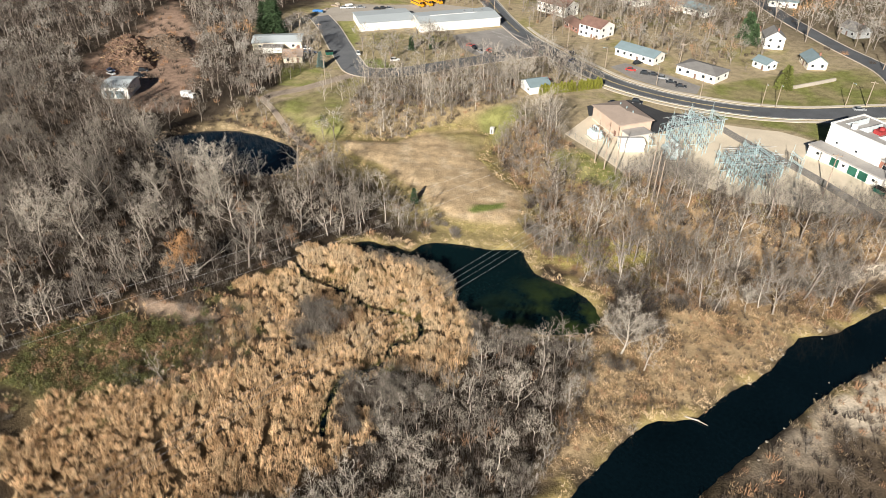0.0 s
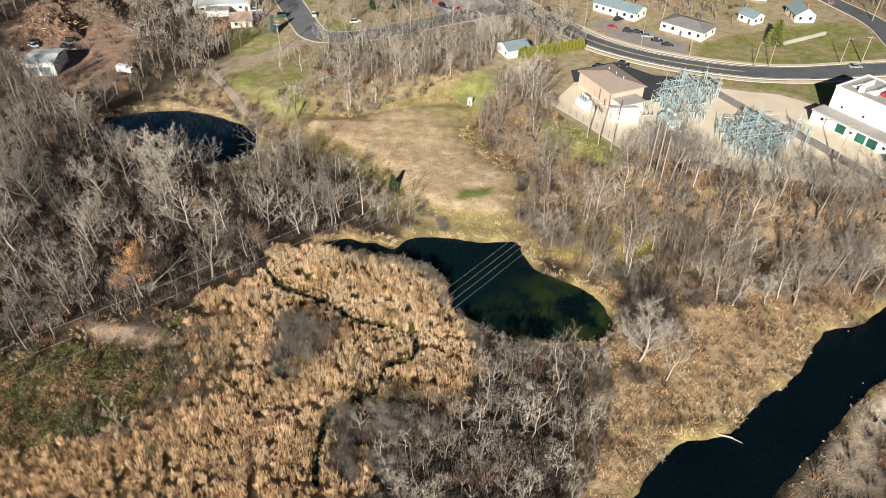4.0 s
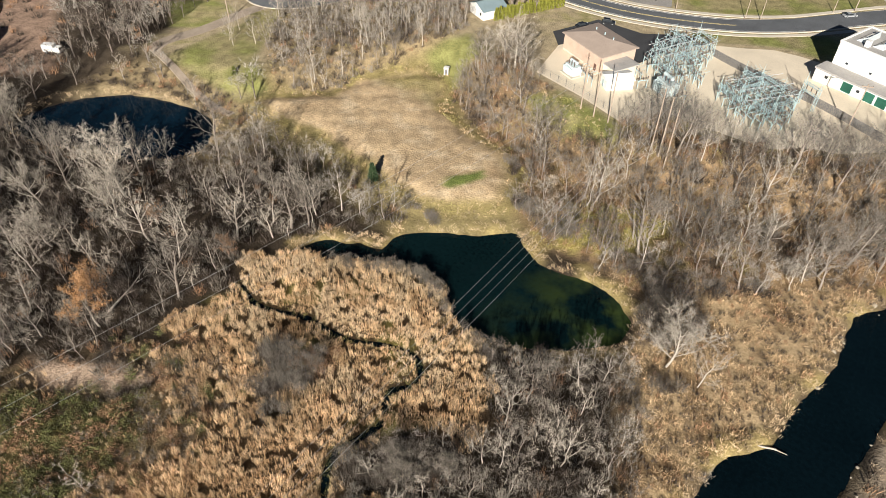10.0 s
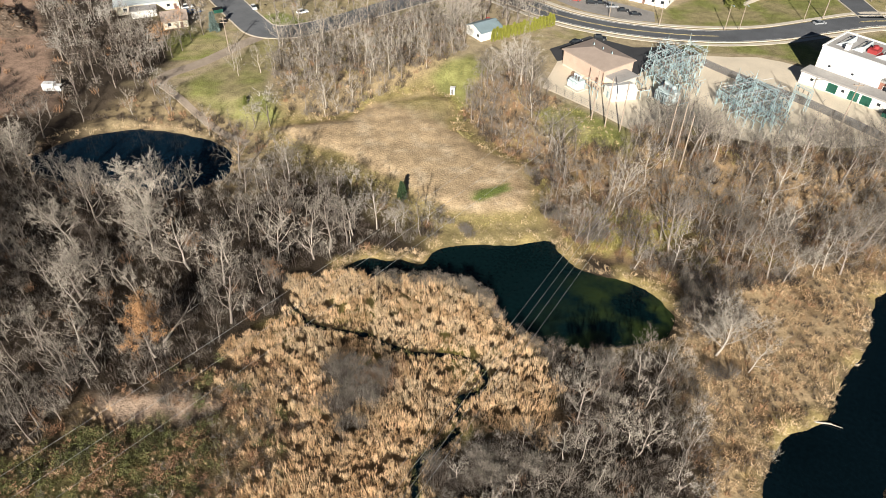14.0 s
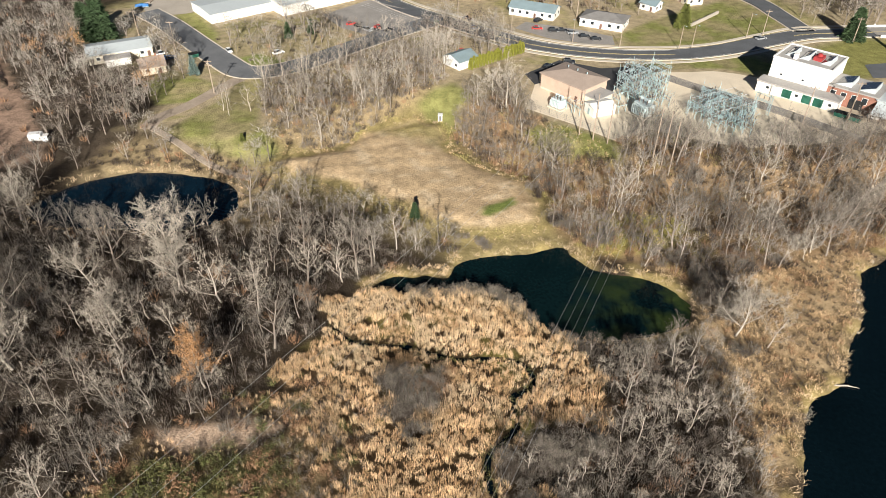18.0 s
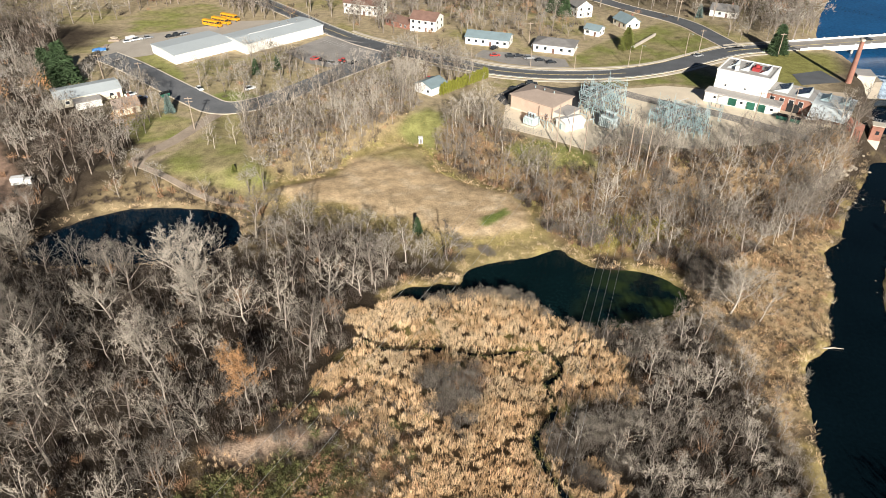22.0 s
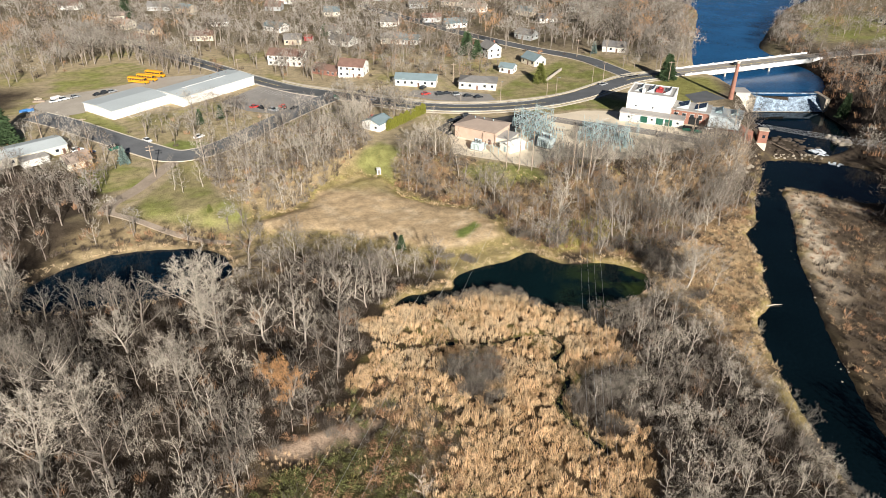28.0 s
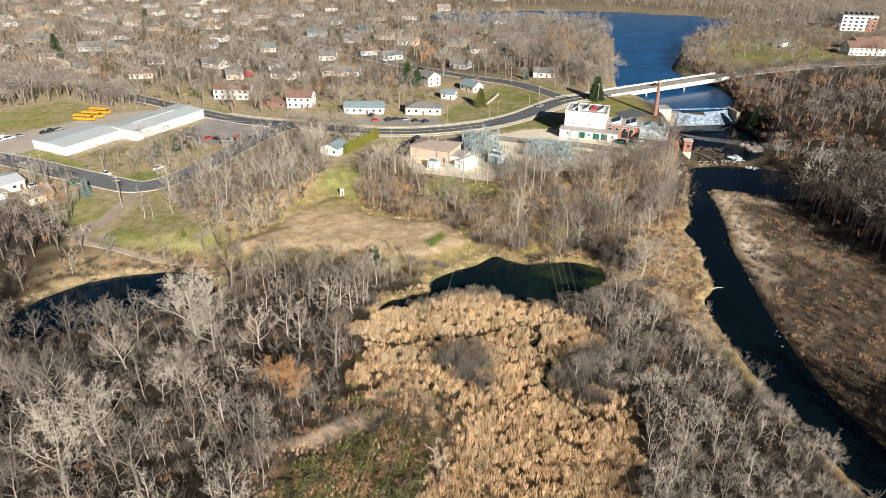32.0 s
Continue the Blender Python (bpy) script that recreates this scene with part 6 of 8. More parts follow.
def plant_woods():
    r = np.random.default_rng(3)
    count = 0
    # the near woods: single trees in the stretch that the camera passes, joined woods behind
    jobs = [
        ("west", WOOD_W, 600, 3.3, ["haze", "mid", "slim", "big", "mid", "haze", "scrub"], (0.5, 1.2), 0.2),
        ("south", WOOD_S, 330, 2.7, ["haze", "haze", "mid", "haze", "slim"], (0.5, 0.95), 0.45),
        ("bluff", BLUFF, 420, 2.7, ["mid", "haze", "mid", "haze", "slim", "big"], (0.6, 1.05), 0.25),
        ("strip", STRIP, 150, 3.2, ["mid", "slim", "mid"], (0.6, 1.15), 0.6),
    ]
    for nm, poly, n, gap, kinds, (s0, s1), light in jobs:
        st = Stuff()
        pts = strew(poly, n, gap, len(nm) + n, (lambda X, Y: dry(X, Y, 1.5) & (side(GREENS, X, Y) > 1) & (side(SANDY, X, Y) > 1) & (side(FIELD, X, Y) > 2.5) & (side(SLOPE_LAWN, X, Y) > 1) & (near_line(SIDE_STREET[::4], X, Y) > 6.5) & (near_line(TRACK[::4], X, Y) > 3.5)))
        for k, (x, y) in enumerate(pts):
            if nm == "bluff" and (y < 215 or x < 45) and wobble(x, y, 6.5, 3) > 0.12 and r.random() < 0.6:
                continue
            kind = kinds[r.integers(len(kinds))]
            s = r.uniform(s0, s1)
            rz = r.uniform(0, 6.28)
            i = r.integers(4)
            pale = r.random() < (light * (0.25 if x < -70 else 1.9) if nm == "west" else light)
            dim = not pale and r.random() < 0.28
            if kind in ("big", "mid") and count < 270 and y > 85 and x > -125:
                tree(kind, i, x, y, s, rz, "bark_pale" if pale else "bark", "twig_pale" if pale else "twig", "pale-barked bare tree in the leafless wood" if pale else "tall grey bare tree in the leafless wood")
                count += 1
            else:
                V, T, Mi = KIND[kind, i]
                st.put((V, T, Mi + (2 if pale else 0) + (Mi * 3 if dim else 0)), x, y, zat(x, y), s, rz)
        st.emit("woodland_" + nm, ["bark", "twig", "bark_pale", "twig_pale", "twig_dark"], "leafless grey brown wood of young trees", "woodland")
        bs = Stuff()
        for k, (x, y) in enumerate(strew(poly, int(n * 3.2), 1.55, n + 5, lambda X, Y: dry(X, Y, 0.5) & (side(FIELD, X, Y) > 1) & (side(SANDY, X, Y) > 0.5) & (side(SLOPE_LAWN, X, Y) > 0.5) & (near_line(SIDE_STREET[::4], X, Y) > 6) & (near_line(TRACK[::4], X, Y) > 3))):
            t = r.random()
            if nm == "bluff" and y < 236 and wobble(x, y, 6.5, 3) > 0.05 and t < 0.7:
                continue
            # much of the brush takes the dark twigs, which paint its shade
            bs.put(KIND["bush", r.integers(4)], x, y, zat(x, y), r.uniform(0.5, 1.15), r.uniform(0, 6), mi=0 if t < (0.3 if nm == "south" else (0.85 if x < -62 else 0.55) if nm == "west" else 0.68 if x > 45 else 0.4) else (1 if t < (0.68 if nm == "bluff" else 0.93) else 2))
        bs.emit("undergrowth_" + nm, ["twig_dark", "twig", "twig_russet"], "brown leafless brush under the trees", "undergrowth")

    # trees that stand out one by one
    for x, y, kind, i, s, bark, twig, lab in (
        (-64.7, 152, "grand", 0, 1.3, "bark_pale", "twig_pale", "huge spreading pale bare tree above the pond"),
        (-86.6, 124, "grand", 1, 1.1, "bark_pale", "twig", "huge spreading pale bare tree in the wood"),
        (-72.5, 111, "grand", 2, 1.1, "bark_pale", "twig_pale", "huge spreading pale bare tree in the wood"),
        (-62.6, 131, "grand", 3, 0.8, "bark_pale", "twig_pale", "pale bare tree with a slender trunk"),
        (-90, 100, "grand", 0, 1.0, "bark_pale", "twig", "huge spreading pale bare tree in the wood"),
        (-20.2, 172, "slim", 1, 1.15, "bark_pale", "twig", "slender white-barked tree at the field corner"),
        (-33, 123, "rust", 0, 1.15, "bark_pale", "twig_rust", "tree with rusty orange dry leaves"),
        (-38, 127, "rust", 1, 0.95, "bark_pale", "twig_rust", "tree with rusty orange dry leaves"),
        (-27, 152, "rust", 0, 0.6, "bark", "twig_russet", "low russet tree at the edge of the reeds"),
        (64.8, 181, "grand", 2, 0.95, "bark_pale", "twig_pale", "forked pale tree beside the pond"),
        (71.5, 180, "mid", 1, 1.0, "bark_pale", "twig_pale", "forked pale tree beside the pond"),
        (61, 193, "big", 2, 0.75, "bark", "twig_dark", "dark bare tree beside the pond"),
        (66, 190, "mid", 3, 0.8, "bark", "twig_dark", "dark bare tree beside the pond"),
        (70, 146, "slim", 2, 0.95, "bark_pale", "twig_pale", "pale slim tree among the scrub"),
        (54, 140, "slim", 3, 0.95, "bark_pale", "twig_pale", "pale slim tree among the scrub"),
        (43.6, 161, "mid", 0, 0.6, "bark_pale", "twig_pale", "pale twiggy tree on the pond's edge"),
        (49, 164, "mid", 4, 0.55, "bark_pale", "twig_pale", "pale twiggy tree on the pond's edge"),
        (59, 188, "mid", 4, 0.75, "bark", "twig_dark", "dark bare tree beside the pond"),
        (63, 195, "mid", 0, 0.8, "bark", "twig", "dark bare tree beside the pond"),
        (67, 186, "mid", 2, 0.75, "bark", "twig", "grey bare tree beside the pond"),
        (57, 196, "mid", 1, 0.7, "bark", "twig_dark", "dark bare tree beside the pond"),
        (62.7, 217, "mid", 1, 0.85, "bark_pale", "twig", "tall white-limbed tree on the slope"),
        (53, 222, "mid", 3, 0.9, "bark_pale", "twig", "tall white-limbed tree on the slope"),
        (70, 225, "mid", 2, 0.85, "bark", "twig", "tall bare tree on the slope"),
        (-1.5, 101, "slim", 0, 1.1, "bark_pale", "twig_pale", "pale dead tree in the clearing"),
        (-8, 247, "big", 1, 0.75, "bark", "twig", "wide grey tree above the field"),
        (-18, 243, "big", 3, 0.7, "bark", "twig", "wide grey tree above the field"),
        (-12, 254, "big", 2, 0.8, "bark", "twig", "wide grey tree above the field"),
        (-24, 251, "big", 0, 0.75, "bark", "twig", "wide grey tree above the field"),
        (-4, 241, "big", 1, 0.62, "bark_pale", "twig", "wide grey tree above the field"),
        (-20, 258, "grand", 0, 0.7, "bark_pale", "twig_pale", "wide pale tree beside the brick building"),
        (33, 250, "mid", 2, 0.8, "bark_pale", "twig", "tall white-limbed tree on the slope"),
        (44.5, 243, "mid", 0, 0.85, "bark_pale", "twig", "tall white-limbed tree on the slope"),
        (59.5, 229, "mid", 4, 0.9, "bark_pale", "twig_pale", "tall white-limbed tree on the slope"),
        (63, 236, "mid", 0, 0.85, "bark_pale", "twig", "tall white-limbed tree on the slope"),
        (75, 244, "mid", 3, 0.8, "bark_pale", "twig", "tall white-limbed tree on the slope"),
        (74, 257, "mid", 1, 0.8, "bark_pale", "twig", "tall white-limbed tree on the slope"),
        (84, 250, "mid", 2, 0.75, "bark_pale", "twig", "tall white-limbed tree on the slope"),
        (28, 214, "mid", 4, 0.6, "bark", "twig_dark", "dark twiggy tree above the pond"),
        (33, 217, "mid", 1, 0.6, "bark", "twig_dark", "dark twiggy tree above the pond"),
        (-118, 156, "grand", 3, 0.8, "bark_pale", "twig_pale", "bare tree on the pond bank"),
        (-124, 164, "big", 1, 0.8, "bark", "twig", "bare tree on the pond bank"),
        (-112, 149, "mid", 2, 1.0, "bark", "twig", "bare tree on the pond bank"),
        (-76.4, 100, "grand", 3, 1.15, "bark_pale", "twig_pale", "huge spreading pale bare tree in the wood"),
        (-94, 124, "grand", 2, 0.9, "bark", "twig", "spreading pale bare tree in the wood"),
        (-48, 112, "mid", 1, 0.9, "bark_pale", "twig_pale", "pale twisted bare tree in the wood"),
        (-40, 109, "mid", 3, 0.85, "bark_pale", "twig_pale", "pale twisted bare tree in the wood"),
        (-62, 107, "mid", 0, 0.8, "bark_pale", "twig_pale", "pale twisted bare tree in the wood"),
        (-49, 150, "rust", 1, 0.55, "bark_pale", "twig_russet", "small reddish bare tree at the reed edge"),
        (-101, 219, "mid", 0, 0.8, "bark_pale", "twig_pale", "slender white-barked tree beside the track"),
        (-97, 217, "slim", 1, 1.05, "bark_pale", "twig_pale", "slender white-barked tree beside the track"),
        (-92, 222, "mid", 2, 0.8, "bark_pale", "twig_pale", "slender white-barked tree beside the track"),
        (-88, 228, "mid", 3, 0.8, "bark", "twig", "tall grey tree beside the track"),
        (-104, 226, "slim", 2, 1.1, "bark_pale", "twig", "slender tree beside the track"),
        (-36.3, 306, "grand", 1, 0.75, "bark_pale", "twig_pale", "wide pale tree beside the road"),
        (-50, 276, "grand", 0, 0.85, "bark_pale", "twig_pale", "wide pale tree beside the garage"),
        (-46.6, 283, "grand", 2, 0.7, "bark_pale", "twig_pale", "wide pale tree beside the garage"),
        (-47.6, 308, "mid", 2, 0.75, "bark", "twig_russet", "reddish bare tree beside the road"),
        (-8.6, 351, "mid", 0, 0.8, "bark", "twig_russet", "reddish bare tree behind the white flats"),
        (-21.7, 366, "big", 3, 0.7, "bark", "twig", "wide grey tree behind the white house"),
        (-58, 145, "grand", 2, 1.0, "bark_pale", "twig_pale", "huge spreading pale bare tree above the pond"),
        (-78, 138, "grand", 1, 0.85, "bark_pale", "twig_pale", "spreading pale bare tree in the wood"),
        (79, 163, "scrub", 1, 0.8, "bark", "twig_pale", "small bare tree leaning over the river"),
        (80, 118, "scrub", 2, 1.1, "bark", "twig_pale", "pale bush leaning over the river"),
        (81, 106, "scrub", 3, 1.2, "bark", "twig_pale", "pale bush leaning over the river"),
        (-85, 190.5, "mid", 2, 0.8, "bark_pale", "twig_pale", "bare tree on the pond bank"),
        (-103, 192, "mid", 3, 0.8, "bark", "twig", "bare tree on the pond bank"),
        (-112, 186, "mid", 0, 0.8, "bark_pale", "twig_pale", "bare tree on the pond bank"),
        (-122, 176, "mid", 1, 0.85, "bark", "twig", "bare tree on the pond bank"),
    ):
        tree(kind, i, x, y, s, x * 0.7, bark, twig, lab)
    th = Stuff()
    for x, y, s, m in THICKETS + [(-5, 190, 0.7, 1), (2, 190, 0.7, 1), (36, 164, 0.8, 0), (52, 171, 0.8, 0), (46, 168, 0.8, 0), (-24, 118, 0.8, 0), (-12, 124, 0.7, 2), (0, 120, 0.6, 2)]:
        for k in range(4):
            u, v = x + r.normal() * 1.3, y + r.normal() * 1.3
            th.put(KIND["thicket", r.integers(3)], u, v, zat(u, v), s * r.uniform(0.6, 1.0), r.uniform(0, 6), mi=m if r.random() < 0.55 else 1)
    for x, y, s, m in THICKETS:
        for k in range(6):
            u, v = x + r.normal() * 1.6, y + r.normal() * 1.5
            th.put(KIND["haze" if k else "scrub", r.integers(4)], u, v, zat(u, v), s * r.uniform(0.38, 0.6), r.uniform(0, 6), mi=m if k == 0 else 1)
    # brush between the wood, the sandy patch and the reeds
    for x, y in strew(MIXED, 150, 1.7, 27):
        t = r.random()
        V, T, Mi = KIND[("leafy", "leafy", "bush", "scrub")[int(t * 4)], r.integers(4)]
        th.put((V, T, Mi * 3 if t < 0.28 else Mi * 2 if t < 0.5 else Mi * 0 + (0 if t < 0.8 else 1)), x, y, zat(x, y), r.uniform(0.4, 0.9), r.uniform(0, 6))
    for x, y in strew([(-40, 84), (-36, 108), (-26, 124), (-14, 130), (2, 124), (10, 112), (8, 96), (-2, 80), (-16, 72)], 330, 1.9, 23, lambda X, Y: side(SANDY, X, Y) > -1.2):
        t = r.random()
        if wobble(x, y, 4, 2) > -0.25:
            if t < 0.3:
                th.put(KIND["scrub", r.integers(4)], x, y, zat(x, y), r.uniform(0.35, 0.7), r.uniform(0, 6), mi=r.integers(2))
            elif t < 0.55:
                th.put(KIND["bush", r.integers(4)], x, y, zat(x, y), r.uniform(0.5, 1.0), r.uniform(0, 6), mi=r.integers(3))
            else:
                V, T, Mi = KIND["leafy", r.integers(4)]
                th.put((V, T, Mi * (3 if t < 0.85 else 2)), x, y, zat(x, y), r.uniform(0.45, 1.0), r.uniform(0, 6))
    for k in range(150):
        t = r.random()
        u, v = np.interp(t, [0, 0.4, 0.7, 1], [-6, 10, 17, 33]) + r.normal() * 0.9, np.interp(t, [0, 0.4, 0.7, 1], [165.4, 172.6, 171.0, 163.8]) + r.normal() * 0.9
        if dry(u, v, 0.3):
            th.put(KIND["haze" if k % 2 else "bush", r.integers(4)], u, v, zat(u, v), r.uniform(0.28, 0.45) if k % 2 else r.uniform(0.6, 1.1), r.uniform(0, 6), mi=1)
    for x, y in strew(GREENS, 150, 1.6, 19):
        V, T, Mi = KIND["leafy", r.integers(4)]
        th.put((V, T, Mi * (3, 3, 3, 2)[r.integers(4)]), x, y, zat(x, y), r.uniform(0.6, 1.25), r.uniform(0, 6))
    th.emit("brush_thickets", ["twig_dark", "twig", "twig_russet", "green_leaf"], "grey and russet thickets in the marsh and by the pond", "brush")

    # far and outer woods, with unseen stands added to cast shade
    far = Stuff()
    outer = [
        ([(-390, 90), (-390, 320), (-245, 320), (-205, 262), (-182, 262), (-160, 222), (-122, 214), (-113, 199), (-126, 184), (-140, 158), (-205, 118)], 850, 5.0),
        ([(-230, 20), (-40, 40), (30, 58), (84, 58), (96, 20), (80, -120), (-240, -120)], 200, 7.5),
        ([(190, 60), (330, 60), (330, 440), (240, 428), (185, 404), (170, 372), (167, 350), (168, 330), (166, 312), (160, 296), (154, 290), (168, 268), (172, 250), (186, 200)], 800, 5.0),
        ([(-430, 300), (-430, 1000), (-100, 1000), (40, 800), (0, 720), (60, 630), (155, 600), (120, 450), (112, 405), (80, 400), (60, 400), (-5, 420), (-40, 350), (-100, 350), (-210, 400), (-225, 320)], 2300, 6.8),
        ([(200, 455), (190, 480), (205, 530), (245, 600), (305, 668), (340, 700), (420, 700), (420, 470), (300, 460)], 300, 6.2),
        ([(-100, 1000), (120, 790), (240, 760), (380, 720), (700, 760), (900, 1400), (-900, 1400), (-800, 500), (-430, 500), (-430, 1000)], 1700, 10.5),
        ([(143, 237), (152, 243), (174, 252), (192, 200), (192, 60), (168, 60), (158, 140), (151, 190)], 360, 3.8),
        ([(60, 362), (100, 378), (116, 400), (110, 412), (84, 398)], 16, 6.0),
        ([(-176, 228), (-178, 262), (-150, 262), (-150, 246), (-130, 240), (-124, 214), (-130, 205), (-150, 212)], 70, 4.6),
        ([(-60, 318), (-40, 300), (-24, 304), (-20, 296), (-46, 270), (-64, 296)], 36, 4.4),
        ([(-152, 268), (-128, 262), (-112, 256), (-96, 270), (-84, 286), (-76, 298), (-90, 296), (-106, 302), (-124, 302), (-138, 280)], 34, 6.0),
        ([(-118, 196), (-104, 192), (-88, 194), (-72, 196), (-66, 190), (-60, 196), (-70, 204), (-90, 202), (-112, 206)], 5, 4.5),
        ([(96, 372), (112, 392), (116, 420), (132, 490), (160, 600), (120, 640), (60, 560), (60, 440), (84, 400)], 260, 5.0),
        ([(176, 372), (186, 404), (196, 425), (200, 470), (218, 535), (205, 538), (190, 490), (172, 452), (176, 424)], 80, 3.6),
        ([(-96, 348), (-48, 352), (8, 354), (18, 366), (2, 395), (-20, 425), (-100, 420), (-112, 368)], 85, 5.4),
        ([(340, 700), (420, 470), (700, 480), (900, 900), (600, 1400), (240, 1000), (150, 800), (250, 765)], 900, 9.5),
        ([(-128, 352), (-140, 356), (-166, 354), (-184, 368), (-200, 380), (-226, 356), (-250, 380), (-244, 424), (-205, 414), (-150, 380), (-122, 360)], 190, 3.8),
        ([(-20, 725), (60, 722), (128, 738), (225, 722), (300, 684), (310, 656), (420, 640), (520, 700), (420, 800), (200, 860), (0, 830)], 900, 6.5),
        # two stands mostly out of view, added to throw shade on the east bank
        ([(184, 190), (178, 240), (190, 262), (215, 250), (225, 190), (210, 130), (190, 130)], 130, 4.6),
        ([(104, 62), (102, 98), (112, 108), (126, 106), (146, 96), (150, 62)], 75, 4.4),
        ([(92, 273), (106, 282), (116, 296), (116, 306), (108, 300), (100, 288)], 10, 3.0),
    ]
    for k, (poly, n, gap) in enumerate(outer):
        for x, y in strew(poly, n, gap, 40 + k, clear_of_ways):
            V, T, Mi = KIND["dense" if (k in (2, 6, 18, 19) and x < 240 and r.random() < 0.7) or (k == 0 and r.random() < 0.4) else "hill" if y > 640 else "town" if y > 440 else "far", r.integers(5)]
            s = r.uniform(0.55, 1.15) * (0.9 if k in (2, 20) else 1.4 if k in (6, 18, 19) else 1.3 if k == 16 else 1.35 if k in (3, 5, 12, 15) else 0.8 if k in (13, 14) else 1)
            t = r.random()
            if k in (2, 6, 18, 19):
                # many dark twigs here: the east bank's shade is put into the colour
                mats = Mi + 5 if t < (0.45 if k == 2 else 0.8) else Mi * 7 if t < 0.62 else Mi + (2 if t > 0.92 else 0)
            elif k == 0 and (x < -200 or y < 200):
                mats = Mi + (5 if t < 0.45 else 2 if t > 0.82 else 0)
            elif t < 0.03:
                mats = Mi * 4
            elif t < 0.08:
                mats = Mi * 7
            else:
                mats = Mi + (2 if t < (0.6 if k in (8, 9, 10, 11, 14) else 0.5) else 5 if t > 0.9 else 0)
            far.put((V, T, mats), x, y, zat(x, y), s, r.uniform(0, 6))
    for x, y in taken:
        for k in range(2):
            u, v = x + r.uniform(-8, 8), y - r.uniform(7, 13)
            if clear_of_ways(np.array([u]), np.array([v]))[0]:
                V, T, Mi = KIND["town", r.integers(5)]
                far.put((V, T, Mi + (2 if r.random() < 0.6 else 0)), u, v, zat(u, v), r.uniform(0.8, 1.4), r.uniform(0, 6))
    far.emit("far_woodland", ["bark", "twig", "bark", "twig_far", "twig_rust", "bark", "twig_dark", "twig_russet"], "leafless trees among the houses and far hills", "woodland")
    scrub = Stuff()
    for x, y in strew(ISLAND, 150, 4.2, 71, lambda X, Y: dry(X, Y, 1.5) & (Y > 60)):
        if wobble(x, y, 7, 4) > -0.2:
            scrub.put(KIND["haze", r.integers(4)], x, y, zat(x, y), r.uniform(0.3, 0.7), r.uniform(0, 6), mi=r.integers(2))
    scrub.emit("island_scrub", ["twig_dark", "twig"], "low bare scrub on the river island", "scrub")
    # brush under the outer woods and on the banks
    bs = Stuff()
    for poly, n, gap, sc in ((outer[2][0], 1000, 3.4, 1.2), (ISLAND, 1500, 1.9, 0.75), (outer[13][0], 160, 2.6, 1.0), (outer[0][0], 900, 3.6, 1.1), (outer[3][0], 700, 7, 1.1), (outer[6][0], 500, 3.0, 1.2), ([(166, 350), (186, 404), (205, 400), (200, 300), (178, 285), (160, 292), (168, 310)], 420, 2.4, 1.3), ([(-124, 176), (-118, 192), (-100, 195), (-80, 198), (-64, 194), (-70, 186), (-92, 190), (-112, 184)], 150, 2.0, 0.8), (outer[1][0], 420, 5.5, 1.2), (outer[14][0], 90, 4, 1.0), (outer[10][0], 26, 5, 0.8), (BRUSH_BANK, 520, 1.6, 0.55), (outer[4][0], 100, 6, 0.8)):
        for x, y in strew(poly, n, gap, n + 1, lambda X, Y: dry(X, Y, 1)):
            # three in four dark, with the shade of the brush in their colour
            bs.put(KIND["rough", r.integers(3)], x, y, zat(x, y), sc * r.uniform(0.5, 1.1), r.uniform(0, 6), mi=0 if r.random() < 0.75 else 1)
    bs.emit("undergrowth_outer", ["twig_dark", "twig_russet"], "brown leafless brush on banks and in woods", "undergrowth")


CREEK = [(-17.8, 147.8), (-12.4, 145.8), (-6.8, 146.8), (-0.3, 149.2), (7.0, 149.4), (11.7, 150), (17.9, 153.2), (23.6, 154.3), (27.5, 151.4), (27.3, 148.0), (25.0, 145.1), (26.5, 141.7), (28.1, 138.9), (26.9, 133.8), (25.5, 130.2), (26.4, 126.5), (28.4, 123.6), (31.5, 119.6), (35, 116.5)]
CUTS = [[(25.5, 130.5), (22, 127.6), (18.9, 124.4), (15.2, 120.5), (14.3, 117.5)], [(3.2, 120.2), (7, 120), (10.1, 121)], [(-2.6, 99.1), (7, 94), (17.4, 91.2), (25.0, 91.4)], [(8.6, 71.4), (11, 76), (14.8, 79.4)], [(23, 112), (27, 108.5), (31, 104), (36, 101)], [(12, 107), (16, 110), (21, 109)]]


def reed_clump(seed, n, tall, wide, w=0.085, lean=0.16):
    """Upright stalks, each broadest in its plume near the top."""
    g = Grow(seed)
    r = g.r
    for i in range(n):
        a, d = r.uniform(0, 6.28), wide * math.sqrt(r.random())
        p = np.array([math.cos(a) * d, math.sin(a) * d, -0.05])
        q = p + np.array([r.normal() * lean, r.normal() * lean, r.uniform(0.6, 1.05)]) * tall
        m = p + (q - p) * r.uniform(0.62, 0.8)
        o = np.cross(q - p, r.normal(size=3))
        o *= w / (2 * np.linalg.norm(o))
        g.v.append(np.array([p, m + o, q, m - o]))
        g.t.append(np.array([[0, 1, 2], [0, 2, 3]]) + g.n)
        g.m.append(np.zeros(2, int))
        g.n += 4
    return g.arrays()


